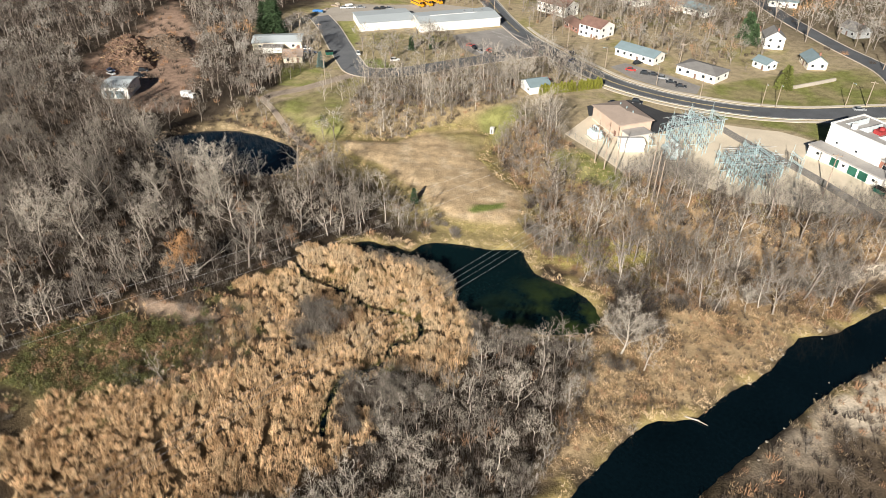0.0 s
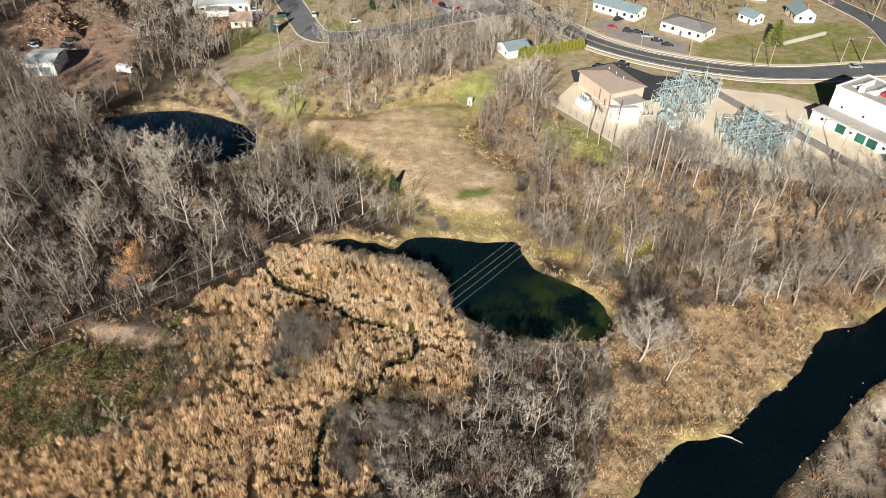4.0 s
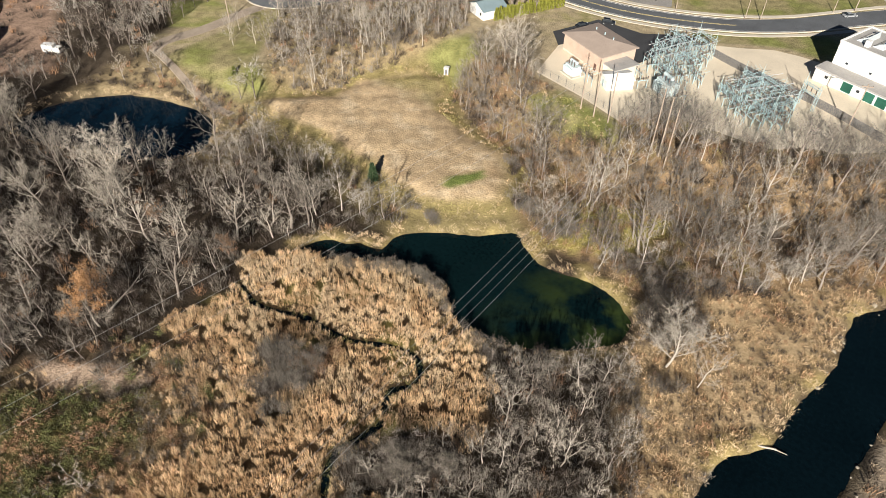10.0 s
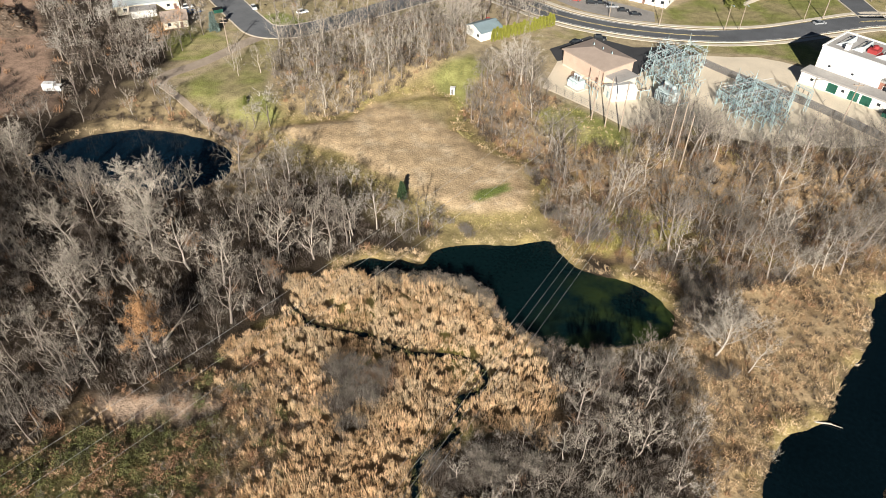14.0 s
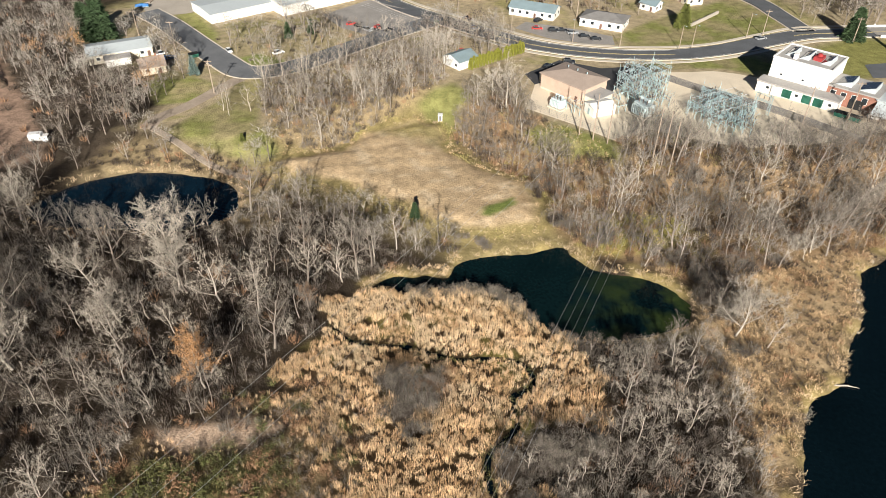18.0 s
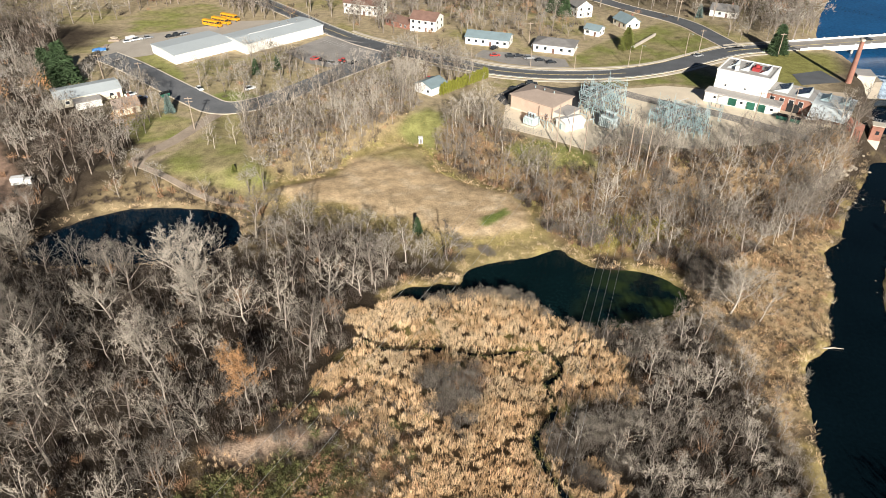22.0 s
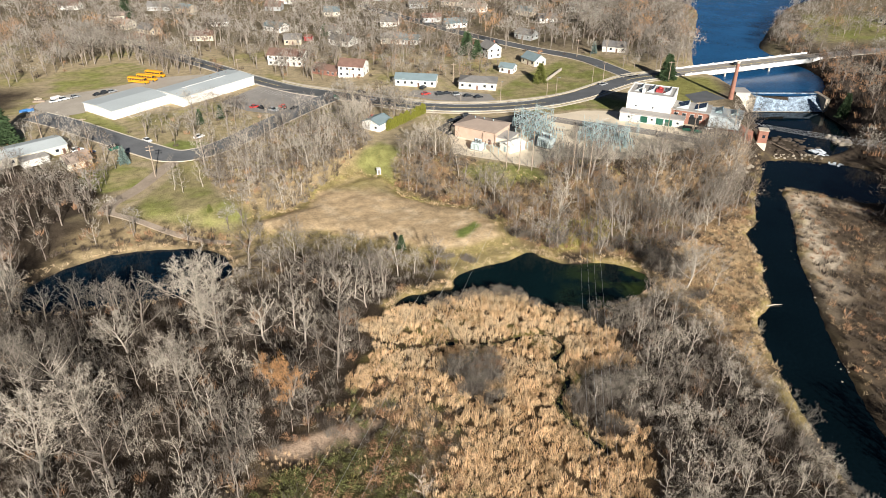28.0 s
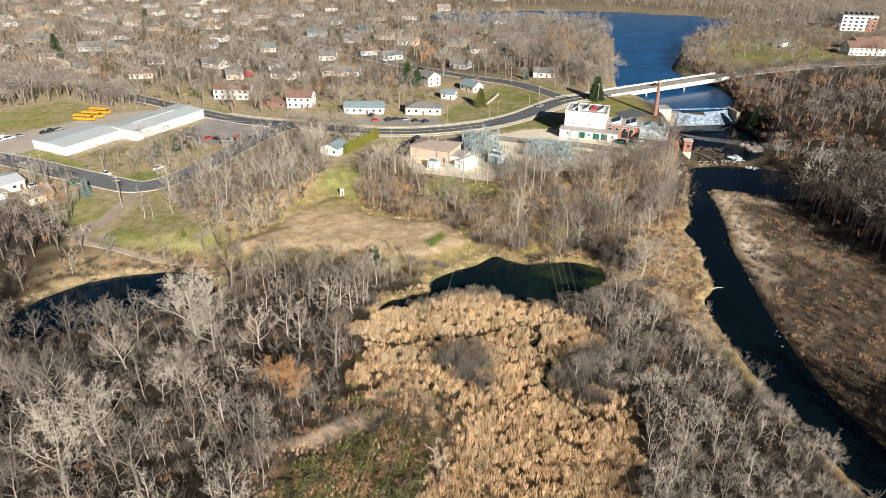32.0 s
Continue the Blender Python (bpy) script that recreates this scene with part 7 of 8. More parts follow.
def tussocks(poly, gap, seed):
    """Centres of tussocks over an outline, to be looked up by place: how near its middle a place lies, from 1 to 0 at its rim, and which it is."""
    pts = strew(poly, 4000, gap, seed)
    cells = {}
    for k, (x, y) in enumerate(pts):
        cells.setdefault((int(x // 3), int(y // 3)), []).append((x, y, k))

    def at(x, y):
        best = [(9.0, 0.0, 0.0, 0), (9.0, 0.0, 0.0, 0)]
        for a in (-1, 0, 1):
            for b2 in (-1, 0, 1):
                for u, v, k in cells.get((int(x // 3) + a, int(y // 3) + b2), ()):
                    d = math.hypot(x - u, (y - v) * 1.35)
                    if d < best[1][0]:
                        best[1] = (d, u, v, k)
                        best.sort()
        rim = (best[1][0] - best[0][0]) / (best[1][0] + best[0][0] + 1e-6)
        return min(1.0, rim * 1.6), best[0]

    return at


THICKETS = [(2, 137.5, 1.2, 0), (6.5, 140, 1.2, 2), (10.5, 142.5, 1.1, 2), (6.7, 136, 1.2, 0), (9.8, 137.5, 1.0, 0), (6.6, 132.5, 1.1, 0), (10.5, 129.5, 0.9, 0), (10.8, 125.5, 0.6, 0), (43, 138, 1.2, 0), (31, 129, 1.2, 0), (36, 131, 1.3, 0), (39, 134, 1.2, 0), (34, 135, 1.0, 0), (41, 128, 1.1, 0), (33, 124, 1.0, 0), (38, 122, 1.0, 0), (50, 204, 0.9, 0), (54, 199, 1.0, 0), (58, 196, 1.1, 0), (60, 186, 0.9, 0), (66, 176, 0.8, 0), (28, 201, 0.8, 0), (31, 205, 0.9, 1), (20, 206, 0.8, 1), (57, 190, 1.0, 0), (60, 194, 1.1, 0), (63, 188, 1.1, 0), (66, 194, 1.0, 0), (62, 199, 0.9, 0), (44, 203, 0.8, 0), (66, 206, 0.9, 0), (72, 212, 0.9, 0), (78, 222, 1.0, 0), (70, 232, 1.0, 0), (60, 238, 1.0, 0), (84, 236, 1.0, 0), (48, 236, 0.9, 0), (90, 246, 1.0, 0), (16, 208, 0.8, 0), (8, 218, 0.8, 0)]


def THICK(p):
    """Whether a place lies inside a thicket of the marsh."""
    return any((p[0] - x) ** 2 + (p[1] - y) ** 2 < (2.1 * s) ** 2 for x, y, s, m in THICKETS)


def plant_reeds():
    r = np.random.default_rng(11)
    clumps = [reed_clump(200 + i, 21, 2.1, 0.42, 0.05, 0.13) for i in range(6)]
    tufts = [reed_clump(220 + i, 15, 0.85, 0.5, 0.045, 0.4) for i in range(4)]
    creek = line_round(CREEK)
    cuts = [line_round(c) for c in CUTS]
    lump, mass = tussocks(grown(REEDS, 6), 1.25, 55), tussocks(grown(REEDS, 6), 2.9, 56)
    st = Stuff()
    P = strew(grown(REEDS, 4), 21000, 0.37, 5, lambda X, Y: (side(REEDS, X, Y) < 3.5 * wobble(X, Y, 3.0, 7)) & dry(X, Y, 0.2))
    X, Y = P[:, 0], P[:, 1]
    W = wobble(X, Y, 4.5, 4) + 0.5 * wobble(X, Y, 1.5, 9)
    WILD = wobble(X, Y, 7.0, 12) + 0.6 * wobble(X, Y, 2.4, 3)
    CREEKSIDE = near_line(creek, X, Y)
    CUT = np.min([near_line(c[::3], X, Y) for c in cuts], 0)
    MIX = step(3, -4, side(MIXED, X, Y)) * step(0.0, 0.6, wobble(X, Y, 2.6, 6) + 0.4 * wobble(X, Y, 0.9, 2))
    Z = sampled(GH, X, Y)
    keep = (CREEKSIDE > 0.75 + 0.6 * wobble(X, Y, 2.6) + 0.35 * wobble(X, Y, 0.9)) & (CUT > 0.45 + 0.3 * WILD) & (MIX < 0.55)
    for x, y, z, w, wild, near in np.stack([X, Y, Z, W, WILD, CREEKSIDE], 1)[keep].tolist():
        mid, (d, u, v, k) = lump(x, y)
        if mid < 0.08 + 0.16 * (wild > 0.3) or mass(x, y)[0] < 0.07 + 0.07 * wild or (k * 7919 % 100) < 5 + 10 * (w < -0.4) or THICK((x, y)):
            continue
        low = 0.8 + 0.2 * min(1.0, near / 4.0)
        tone = (k * 2654435761 % 1000) / 1000
        st.put(clumps[r.integers(6)], x, y, z, low * (0.55 + 0.5 * mid ** 0.7) * r.uniform(0.92, 1.08) * (0.8 + 0.35 * tone), r.uniform(0, 6), mi=(1 if w > 0.1 and y > 138 else 2 if tone < 0.3 or (w < -0.1 and tone < 0.65) else 0) if r.random() < 0.8 else r.integers(3))
    for x, y in strew([(-44, 78), (-40, 100), (-30, 120), (-18, 128), (-4, 118), (2, 108), (0, 92), (-12, 72)], 900, 1.0, 15, lambda X, Y: side(SANDY, X, Y) > -1):
        if wobble(x, y, 3.5, 8) > 0.1:
            st.put(clumps[r.integers(6)], x, y, zat(x, y), r.uniform(0.5, 0.8), r.uniform(0, 6), mi=r.integers(3))
    st.emit("reed_bed", ["reed", "reed_pale", "reed_ruddy"], "dense tan dry reeds of the marsh", "reeds")
    # fringes of pale grass along the shores, green tufts by the creek
    st = Stuff()
    for nm, n, d0, d1 in (("pond_a", 900, 0.3, 3.4), ("pond_b", 500, 0.3, 3.0), ("river", 1500, 0.2, 3.0)):
        ring = SHORES[nm]
        for k in range(n):
            i = r.integers(len(ring))
            p = ring[i] + (ring[(i + 1) % len(ring)] - ring[i]) * r.random()
            a = r.uniform(0, 6.28)
            q = p + np.array([math.cos(a), math.sin(a)]) * r.uniform(d0, d1)
            if dry(q[0:1], q[1:2], 0.15)[0] and not (q[1] > 258 and q[0] > 116) and not (q[0] > 93 and q[1] < 188 and k % 4):
                st.put(tufts[r.integers(4)], q[0], q[1], zat(*q), r.uniform(0.7, 1.6), r.uniform(0, 6), mi=3 if q[0] > 93 else (0, 0, 1, 3)[r.integers(4)])
    for x, y in strew(BRUSH_BANK, 2600, 0.75, 8, lambda X, Y: dry(X, Y, 0.3)):
        if wobble(x, y, 3, 6) > -0.35 and abs(wobble(x, y, 2.2, 1)) > 0.12:
            st.put(tufts[r.integers(4)], x, y, zat(x, y), r.uniform(0.8, 1.5), r.uniform(0, 6), mi=(1, 4, 3, 4)[r.integers(4)])
    for poly, n, gap, seed in ((BLUFF, 3000, 0.9, 61), (ISLAND, 3600, 1.25, 62), (grown(FIELD, 4), 900, 0.9, 63), (STRIP, 700, 1.2, 64), (OLIVE_SLOPE, 420, 0.7, 65)):
        for x, y in strew(poly, n, gap, seed, lambda X, Y: dry(X, Y, 0.3) & (side(FIELD, X, Y) > -1) & (X < 150) & ((X < 92) | (Y > 110))):
            w = wobble(x, y, 4, seed)
            if w > (0.35 if seed == 62 and y < 185 else -0.2):
                st.put(tufts[r.integers(4)], x, y, zat(x, y), r.uniform(0.6, 1.3), r.uniform(0, 6), mi=(2 if seed == 65 or w > 0.4 and y > 180 and x < 70 else (4 if y < 175 else 3) if seed == 62 else (0, 1, 3, 4)[r.integers(4)]))
    st.emit("bank_grass", ["reed_pale", "reed", "grass_olive", "grass_dull", "reed_ruddy"], "pale dry grass along the banks", "grass")
    st = Stuff()
    for k in range(len(creek) - 1):
        for j in range(3):
            p = creek[k] + (creek[k + 1] - creek[k]) * r.random() + r.normal(size=2) * 1.2
            st.put(tufts[r.integers(4)], p[0], p[1], zat(*p), r.uniform(0.4, 0.9), r.uniform(0, 6), mi=j % 2)
    for x, y in strew(GREENS, 500, 1.0, 9):
        if wobble(x, y, 2.2, 3) > -0.3:
            st.put(tufts[r.integers(4)], x, y, zat(x, y), r.uniform(0.5, 1.3), r.uniform(0, 6), mi=r.integers(2))
    st.emit("green_undergrowth", ["green_leaf", "grass_olive"], "low green plants along the ditch and clearing", "undergrowth")


plant_woods()
plant_reeds()
ribbon("water_ditch", line_round(CREEK), 1.3, "water", 0.05, "narrow dark ditch winding through the reeds", "water")
for k, dx in enumerate((0.0, 1.6, 3.1, 4.7)):
    if k < 3:
        cable((13 + 4.5 * k, 243.5 - k, 23.0), (-40 + 4.5 * k, -20, 27), 6.0, 0.022)
    cable((36.2 + dx, 238 - dx * 0.8, 24.2), (17 + dx, -60, 20), 6.5, 0.022)

for k in range(6):
    cable((112 + 0.8 * k, 286 - 1.3 * k, 14.5), (190 - 1.4 * k + 60, 262 - 2.6 * k - 22, 17.5), 2.0, 0.028, "thin aluminium power cable strung over the river")


# ---- hedge ----
def hedge_bush(seed):
    g = Grow(seed)
    r = g.r
    for k in range(420):
        z = 4.4 * r.random()
        rad = 0.95 * (1 - (z / 4.6) ** 3) * r.uniform(0.75, 1.05)
        a = r.uniform(0, 6.28)
        p = np.array([math.cos(a) * rad * 0.8, math.sin(a) * rad * 0.8, z])
        g.blade(p, p + np.array([math.cos(a) * 0.3, math.sin(a) * 0.3, 0.45]) * r.uniform(0.6, 1.2), 0.4, 0)
    return fast_mesh("foliage", *g.arrays()[:2], ["hedge"])


bush_meshes = [hedge_bush(300 + i) for i in range(3)]
for k in range(19):
    t = k / 18
    x, y = -35.2 + 12.2 * t, 277.0 + 23.0 * t
    e = new("hedge_shrub")
    o = part("foliage", bush_meshes[k % 3], "hedge", e)
    o2 = part("stem", MB().tube((0, 0, -0.3), (0, 0, 1.2), 0.1, 0.08, 6), "pole", e)
    e.matrix_world = Matrix.LocRotScale((x, y, zat(x, y)), Euler((0, 0, k * 1.7)), (1, 1, 0.95 + 0.1 * math.sin(k * 2.3)))
    tagged(e, "yellow-green upright evergreen in the clipped hedge row", "shrub", "hedge row")


# ---- conifers ----
for i in range(3):
    KIND["spruce", i] = conifer(400 + i, 10, 2.6, tiers=18, per=26)
KIND["round", 0] = conifer(410, 8.5, 3.1, tiers=22, per=30)
for x, y, kind, i, s, tw, lab in (
    (29.5, 353.5, "round", 0, 1.15, "needle_olive", "broad olive-green evergreen on the lawn"),
    (93.0, 360.0, "round", 0, 1.5, "needle", "dark green spruce by the bridge road"),
    (-10, 405, "round", 0, 1.5, "needle", "wide green pine among the houses"),
    (-4, 398, "round", 0, 1.2, "needle", "wide green pine among the houses"),
    (-255, 491, "spruce", 1, 1.7, "needle", "tall dark spruce among the houses"),
    (-237, 618, "spruce", 2, 1.7, "needle", "tall dark spruce among the houses"),
    (-185, 252, "round", 0, 2.1, "needle", "big green pine behind the workshop"),
    (-193, 252, "round", 0, 1.7, "needle", "big green pine behind the workshop"),
    (-129, 239, "spruce", 2, 0.75, "needle_blue", "pale blue spruce beside the street"),
    (-18.5, 192.5, "spruce", 1, 0.55, "needle", "dark young spruce at the edge of the field"),
    (-83, 205, "round", 0, 0.32, "needle_olive", "small dark juniper on the rough lawn"),
    (62, 409, "spruce", 2, 0.7, "needle_blue", "pale blue spruce beside the street"),
    (168.5, 331, "spruce", 1, 1.2, "needle", "dark pine on the far bank"),
    (56, 557, "spruce", 1, 1.2, "needle", "dark spruce among the houses"),
    (-104, 454, "round", 0, 0.9, "needle", "green pine among the houses"),
    (-118, 284, "spruce", 0, 0.7, "needle", "green spruce beside the car park"),
    (-112, 292, "spruce", 1, 0.65, "needle", "green spruce beside the car park"),
):
    tree(kind, i, x, y, s, x * 0.37, "bark", tw, lab, "evergreen", "evergreens", "conifer")


# ---- vehicles ----
def wheel_at(owner, x, y, r=0.34, w=0.24):
    t = part("wheel", MB().tube((x, y - w / 2, r), (x, y + w / 2, r), r, r, 12), "black", owner)
    part("rim", MB().tube((x, y - w / 2 - 0.01, r), (x, y + w / 2 + 0.01, r), r * 0.55, r * 0.55, 8), "car_grey", t)


def car(x, y, rz, paint, label, suv=False, z=None):
    e = thing("car", x, y, (zat(x, y) + 0.1) if z is None else z, rz, label, "car", "parked cars")
    h = 1.0 if suv else 0.86
    top = 1.75 if suv else 1.43
    mb = MB()
    prof = [(-2.25, 0.35), (2.25, 0.35), (2.28, 0.62), (2.1, h - 0.12), (1.0, h), (-2.1, h), (-2.28, 0.7)]
    n = len(prof)
    mb.add([(a, s * 0.88, c) for s in (-1, 1) for a, c in prof], [tuple(range(n)), tuple(range(2 * n - 1, n - 1, -1))] + [(i, i + n, (i + 1) % n + n, (i + 1) % n) for i in range(n)])
    part("body", mb, paint, e)
    back = -2.0 if suv else -1.6
    cab = [(back, h), (0.95, h), (0.3, top), (back + 0.35, top)]
    mb = MB().add([(a, s * (0.82 if c < h + 0.1 else 0.68), c) for s in (-1, 1) for a, c in cab], [(0, 1, 2, 3), (7, 6, 5, 4)] + [(i, i + 4, (i + 1) % 4 + 4, (i + 1) % 4) for i in range(4)])
    part("cabin", mb, "glass", e)
    part("roof_panel", MB().box(back + 0.4, 0.28, -0.66, 0.66, top, top + 0.04), paint, e)
    for s in (-1, 1):
        wheel_at(e, 1.4, s * 0.8)
        wheel_at(e, -1.4, s * 0.8)
        part("headlight", MB().box(2.2, 2.3, s * 0.62 - 0.18, s * 0.62 + 0.18, 0.6, 0.74), "trim", e)
    return e


for x, y, rz, p, lab, suv in (
    (-18.1, 326.5, 25, "car_black", "black car parked before the flats", True), (-15.0, 328.0, 25, "car_black", "black car parked before the flats", False),
    (-10.2, 327.0, 28, "car_grey", "silver car parked before the flats", True), (-5.2, 325.4, 28, "car_black", "black car parked before the flats", False),
    (-0.2, 324.2, 28, "car_black", "black car parked before the flats", False), (-27.3, 335.5, 70, "car_black", "black car beside the white house", True),
    (-25, 326.2, 20, "car_red", "bright red car on the verge", False),
    (-181.7, 317.1, 60, "car_black", "black car in the gravel yard", False), (-179.6, 320, 60, "car_black", "black car in the gravel yard", True), (-177.5, 322.6, 60, "car_grey", "grey car in the gravel yard", False),
    (-196, 305, 50, "car_white", "white car among building waste", False), (-193.5, 308.5, 50, "car_white", "white car among building waste", True), (-190.5, 312.5, 50, "car_grey", "grey car among building waste", False),
    (-97.9, 306.4, -20, "car_black", "black car in the wide car park", False), (-92, 303.8, -20, "car_grey", "grey car in the wide car park", True),
    (-186, 183, 60, "car_black", "black car parked by the wood chips", True), (-181, 178.5, 20, "car_black", "black car parked by the wood chips", True), (-196, 172.5, 10, "car_blue", "dark blue car parked by the wood chips", False), (-192, 171, 10, "car_white", "white car parked by the wood chips", False),
    (-4, 297, 20, "car_black", "black car on the asphalt drive", True), (-10, 290, 60, "car_black", "black car on the asphalt drive", False),
    (-153, 249, 60, "car_white", "white car beside the workshop", True), (-150, 246, 60, "car_blue", "blue car beside the workshop", False), (-147, 247, 60, "car_blue", "blue car beside the workshop", False),
    (-131, 262, -35, "car_white", "white car on the side street", False), (96, 287, 10, "car_white", "white van by the mill", True),
    (-49, 316.5, -20, "car_blue", "blue car on the road", False), (-102, 308, 40, "car_red", "red car in the wide car park", False), (-83, 306, 70, "car_black", "black car in the wide car park", False), (-56, 327, -25, "car_black", "black car on the main road", False),
    (-44, 291, 50, "car_red", "red car behind the garage", False),
    (60, 347, 42, "car_grey", "silver car on the main road", False), (-112, 268, 60, "car_white", "white car under roadside trees", True),
    (268, 508, 30, "car_black", "black car in the lakeside car park", False), (276, 504, 30, "car_grey", "grey car in the lakeside car park", False), (284, 500, 30, "car_black", "black car in the lakeside car park", True),
):
    car(x, y, rz, p, lab, suv)
car(135, 389.5, 26.2, "car_black", "dark car on the bridge", False, 11.2)


def school_bus(x, y, rz):
    e = thing("school_bus", x, y, zat(x, y) + 0.1, rz, "yellow school bus parked behind the warehouse", "bus", "school buses")
    part("body", MB().box(-5.4, 3.9, -1.2, 1.2, 0.55, 2.75), "bus_yellow", e)
    part("roof", MB().add([(x2, y2, z2) for x2 in (-5.4, 3.9) for y2, z2 in ((-1.2, 2.75), (-0.8, 3.1), (0.8, 3.1), (1.2, 2.75))], [(0, 1, 5, 4), (1, 2, 6, 5), (2, 3, 7, 6), (3, 2, 1, 0), (4, 5, 6, 7)]), "bus_yellow", e)
    part("bonnet", MB().box(3.9, 5.5, -1.0, 1.0, 0.55, 1.6), "bus_yellow", e)
    for s in (-1, 1):
        for k in range(9):
            part("window", MB().box(-5.0 + 0.98 * k, -4.2 + 0.98 * k, *sorted((s * 1.18, s * 1.23)), 1.75, 2.5), "glass", e)
        part("stripe", MB().box(-5.4, 3.9, *sorted((s * 1.19, s * 1.22)), 1.2, 1.32), "black", e)
        wheel_at(e, 4.4, s * 1.0, 0.5, 0.3)
        wheel_at(e, -3.2, s * 1.0, 0.5, 0.3)
    part("windscreen", MB().box(3.88, 3.94, -1.05, 1.05, 1.65, 2.6), "glass", e)
    return e


school_bus(-172, 338.8, -11)
school_bus(-170, 344.0, -14)
school_bus(-169, 351.0, -14)

b = thing("box_truck", -143.6, 182.2, zat(-143.6, 182.2), 30, "small white box truck standing in the dirt yard", "truck")
part("box", MB().box(-2.6, 1.2, -1.1, 1.1, 0.8, 3.0), "car_white", b)
part("cab", MB().box(1.3, 3.0, -1.0, 1.0, 0.5, 2.2), "car_white", b)
part("windscreen", MB().box(2.6, 3.05, -0.9, 0.9, 1.4, 2.05), "glass", b)
for s in (-1, 1):
    wheel_at(b, 2.2, s * 0.95, 0.42)
    wheel_at(b, -1.6, s * 0.95, 0.42)


# ---- heaps, rocks, log ----
def heap(name, x, y, rx, ry, h, m, seed, label):
    r = np.random.default_rng(seed)
    n, k = 26, 48
    vs, fs = [(0, 0, h)], []
    for i in range(1, n + 1):
        f = i / n
        for j in range(k):
            a = 2 * math.pi * j / k
            e = 1 + 0.14 * math.sin(3 * a + seed) + 0.08 * math.sin(7 * a)
            px, py = math.cos(a) * rx * f * e, math.sin(a) * ry * f * e
            vs.append((px, py, h * (1 - f ** 1.6) + (0.9 * float(wobble(px, py, 1.2, seed)) + 0.5 * r.random()) * (1 - f ** 4) - 0.2 * (i == n)))
    for j in range(k):
        fs.append((0, 1 + j, 1 + (j + 1) % k))
    for i in range(n - 1):
        for j in range(k):
            a, b2 = 1 + i * k + j, 1 + i * k + (j + 1) % k
            fs.append((a, a + k, b2 + k, b2))
    ob = part(name, MB().add(vs, fs), m)
    ob.matrix_world = pose(x, y, zat(x, y) - 0.1)
    return tagged(ob, label, "mound", "wood chip mounds")


heap("chip_mound", -203, 184, 15, 13, 6.0, "chips", 1, "reddish-brown mound of wood chips and logs")
heap("branch_mound", -207, 206, 17, 10, 6.5, "chips_grey", 2, "dark grey-brown mound of cut brush")
heap("branch_mound", -224, 194, 12, 11, 5.0, "chips", 3, "brown mound of cut branches")

def stick_cover(x, y, rx, ry, h, n, seed, mats):
    """Cut branches lying over a heap."""
    g = Grow(seed)
    r = g.r
    for k in range(n):
        a, f = r.uniform(0, 6.28), math.sqrt(r.random()) * 0.95
        px, py = math.cos(a) * rx * f, math.sin(a) * ry * f
        p = np.array([px, py, h * (1 - f ** 1.6) + r.uniform(0.0, 0.7)])
        d = r.normal(size=3) * (1, 1, 0.35)
        g.blade(p, p + unit(d) * r.uniform(1.0, 2.8), r.uniform(0.12, 0.3), k % len(mats))
    V, T, Mi = g.arrays()
    o = new("cut_branches", fast_mesh("cut_branches", V, T, mats, Mi))
    o.matrix_world = pose(x, y, zat(x, y))
    return tagged(o, "cut branches and sticks lying over the heap", "branches", kind="stuff")


stick_cover(-203, 184, 15, 13, 6.0, 900, 5, ["twig_russet", "reed_ruddy", "twig_dark", "grass_dull"])
stick_cover(-207, 206, 17, 10, 6.5, 900, 6, ["twig_dark", "twig", "twig_dark", "twig_russet"])
stick_cover(-224, 194, 12, 11, 5.0, 600, 7, ["twig_russet", "twig_dark", "grass_dull"])

for x0, y0, x1, y1, z, lab in ((139, 238.4, 141, 234.2, 0.6, "white driftwood trunk stranded on the island shore"), (126.5, 297.5, 131, 286.5, 2.0, "brown fallen trunk lying across the rocks")):
    b = part("driftwood_log", MB().tube((0, 0, 0), (x1 - x0, y1 - y0, 0.1), 0.3, 0.16, 8).tube(((x1 - x0) * 0.6, (y1 - y0) * 0.6, 0.1), ((x1 - x0) * 0.8 + 0.9, (y1 - y0) * 0.75, 0.5), 0.1, 0.04, 6), "bark_pale" if x0 > 135 else "pole")
    b.matrix_world = pose(x0, y0, z)
    tagged(b, lab, "log", "driftwood logs")
b = thing("fallen_tree", -33.6, 126.0, zat(-33.6, 126) + 1.2, 0, "bleached fallen tree leaning through the brush", "tree")
part("trunk", MB().tube((0, 0, 0), (-0.6, 6.0, 1.4), 0.24, 0.15, 8).tube((-0.6, 6.0, 1.4), (-2.4, 11.5, 2.2), 0.15, 0.05, 7), "bark_pale", b)
for k in range(7):
    t = 0.3 + 0.1 * k
    part("branch", MB().tube((-1.2 * t, 11 * t, 2.1 * t), (-1.2 * t + 2.2 * math.sin(k * 2.1), 11 * t + 2.0, 2.1 * t + 1.0 + 0.2 * k), 0.07, 0.02, 5), "bark_pale", b)

b = part("driftwood_log", MB().tube((-2.6, 0, 0.15), (1.0, 0.2, 0.25), 0.22, 0.17, 8).tube((0.6, 0.15, 0.25), (2.8, -0.4, 0.3), 0.16, 0.06, 7).tube((-1.2, 0, 0.2), (-1.9, 0.9, 0.4), 0.1, 0.04, 6), "bark_pale")
b.matrix_world = pose(86.6, 175.2, 0.0, 0, 0, 18)
tagged(b, "pale driftwood log lying in the river shallows", "log")


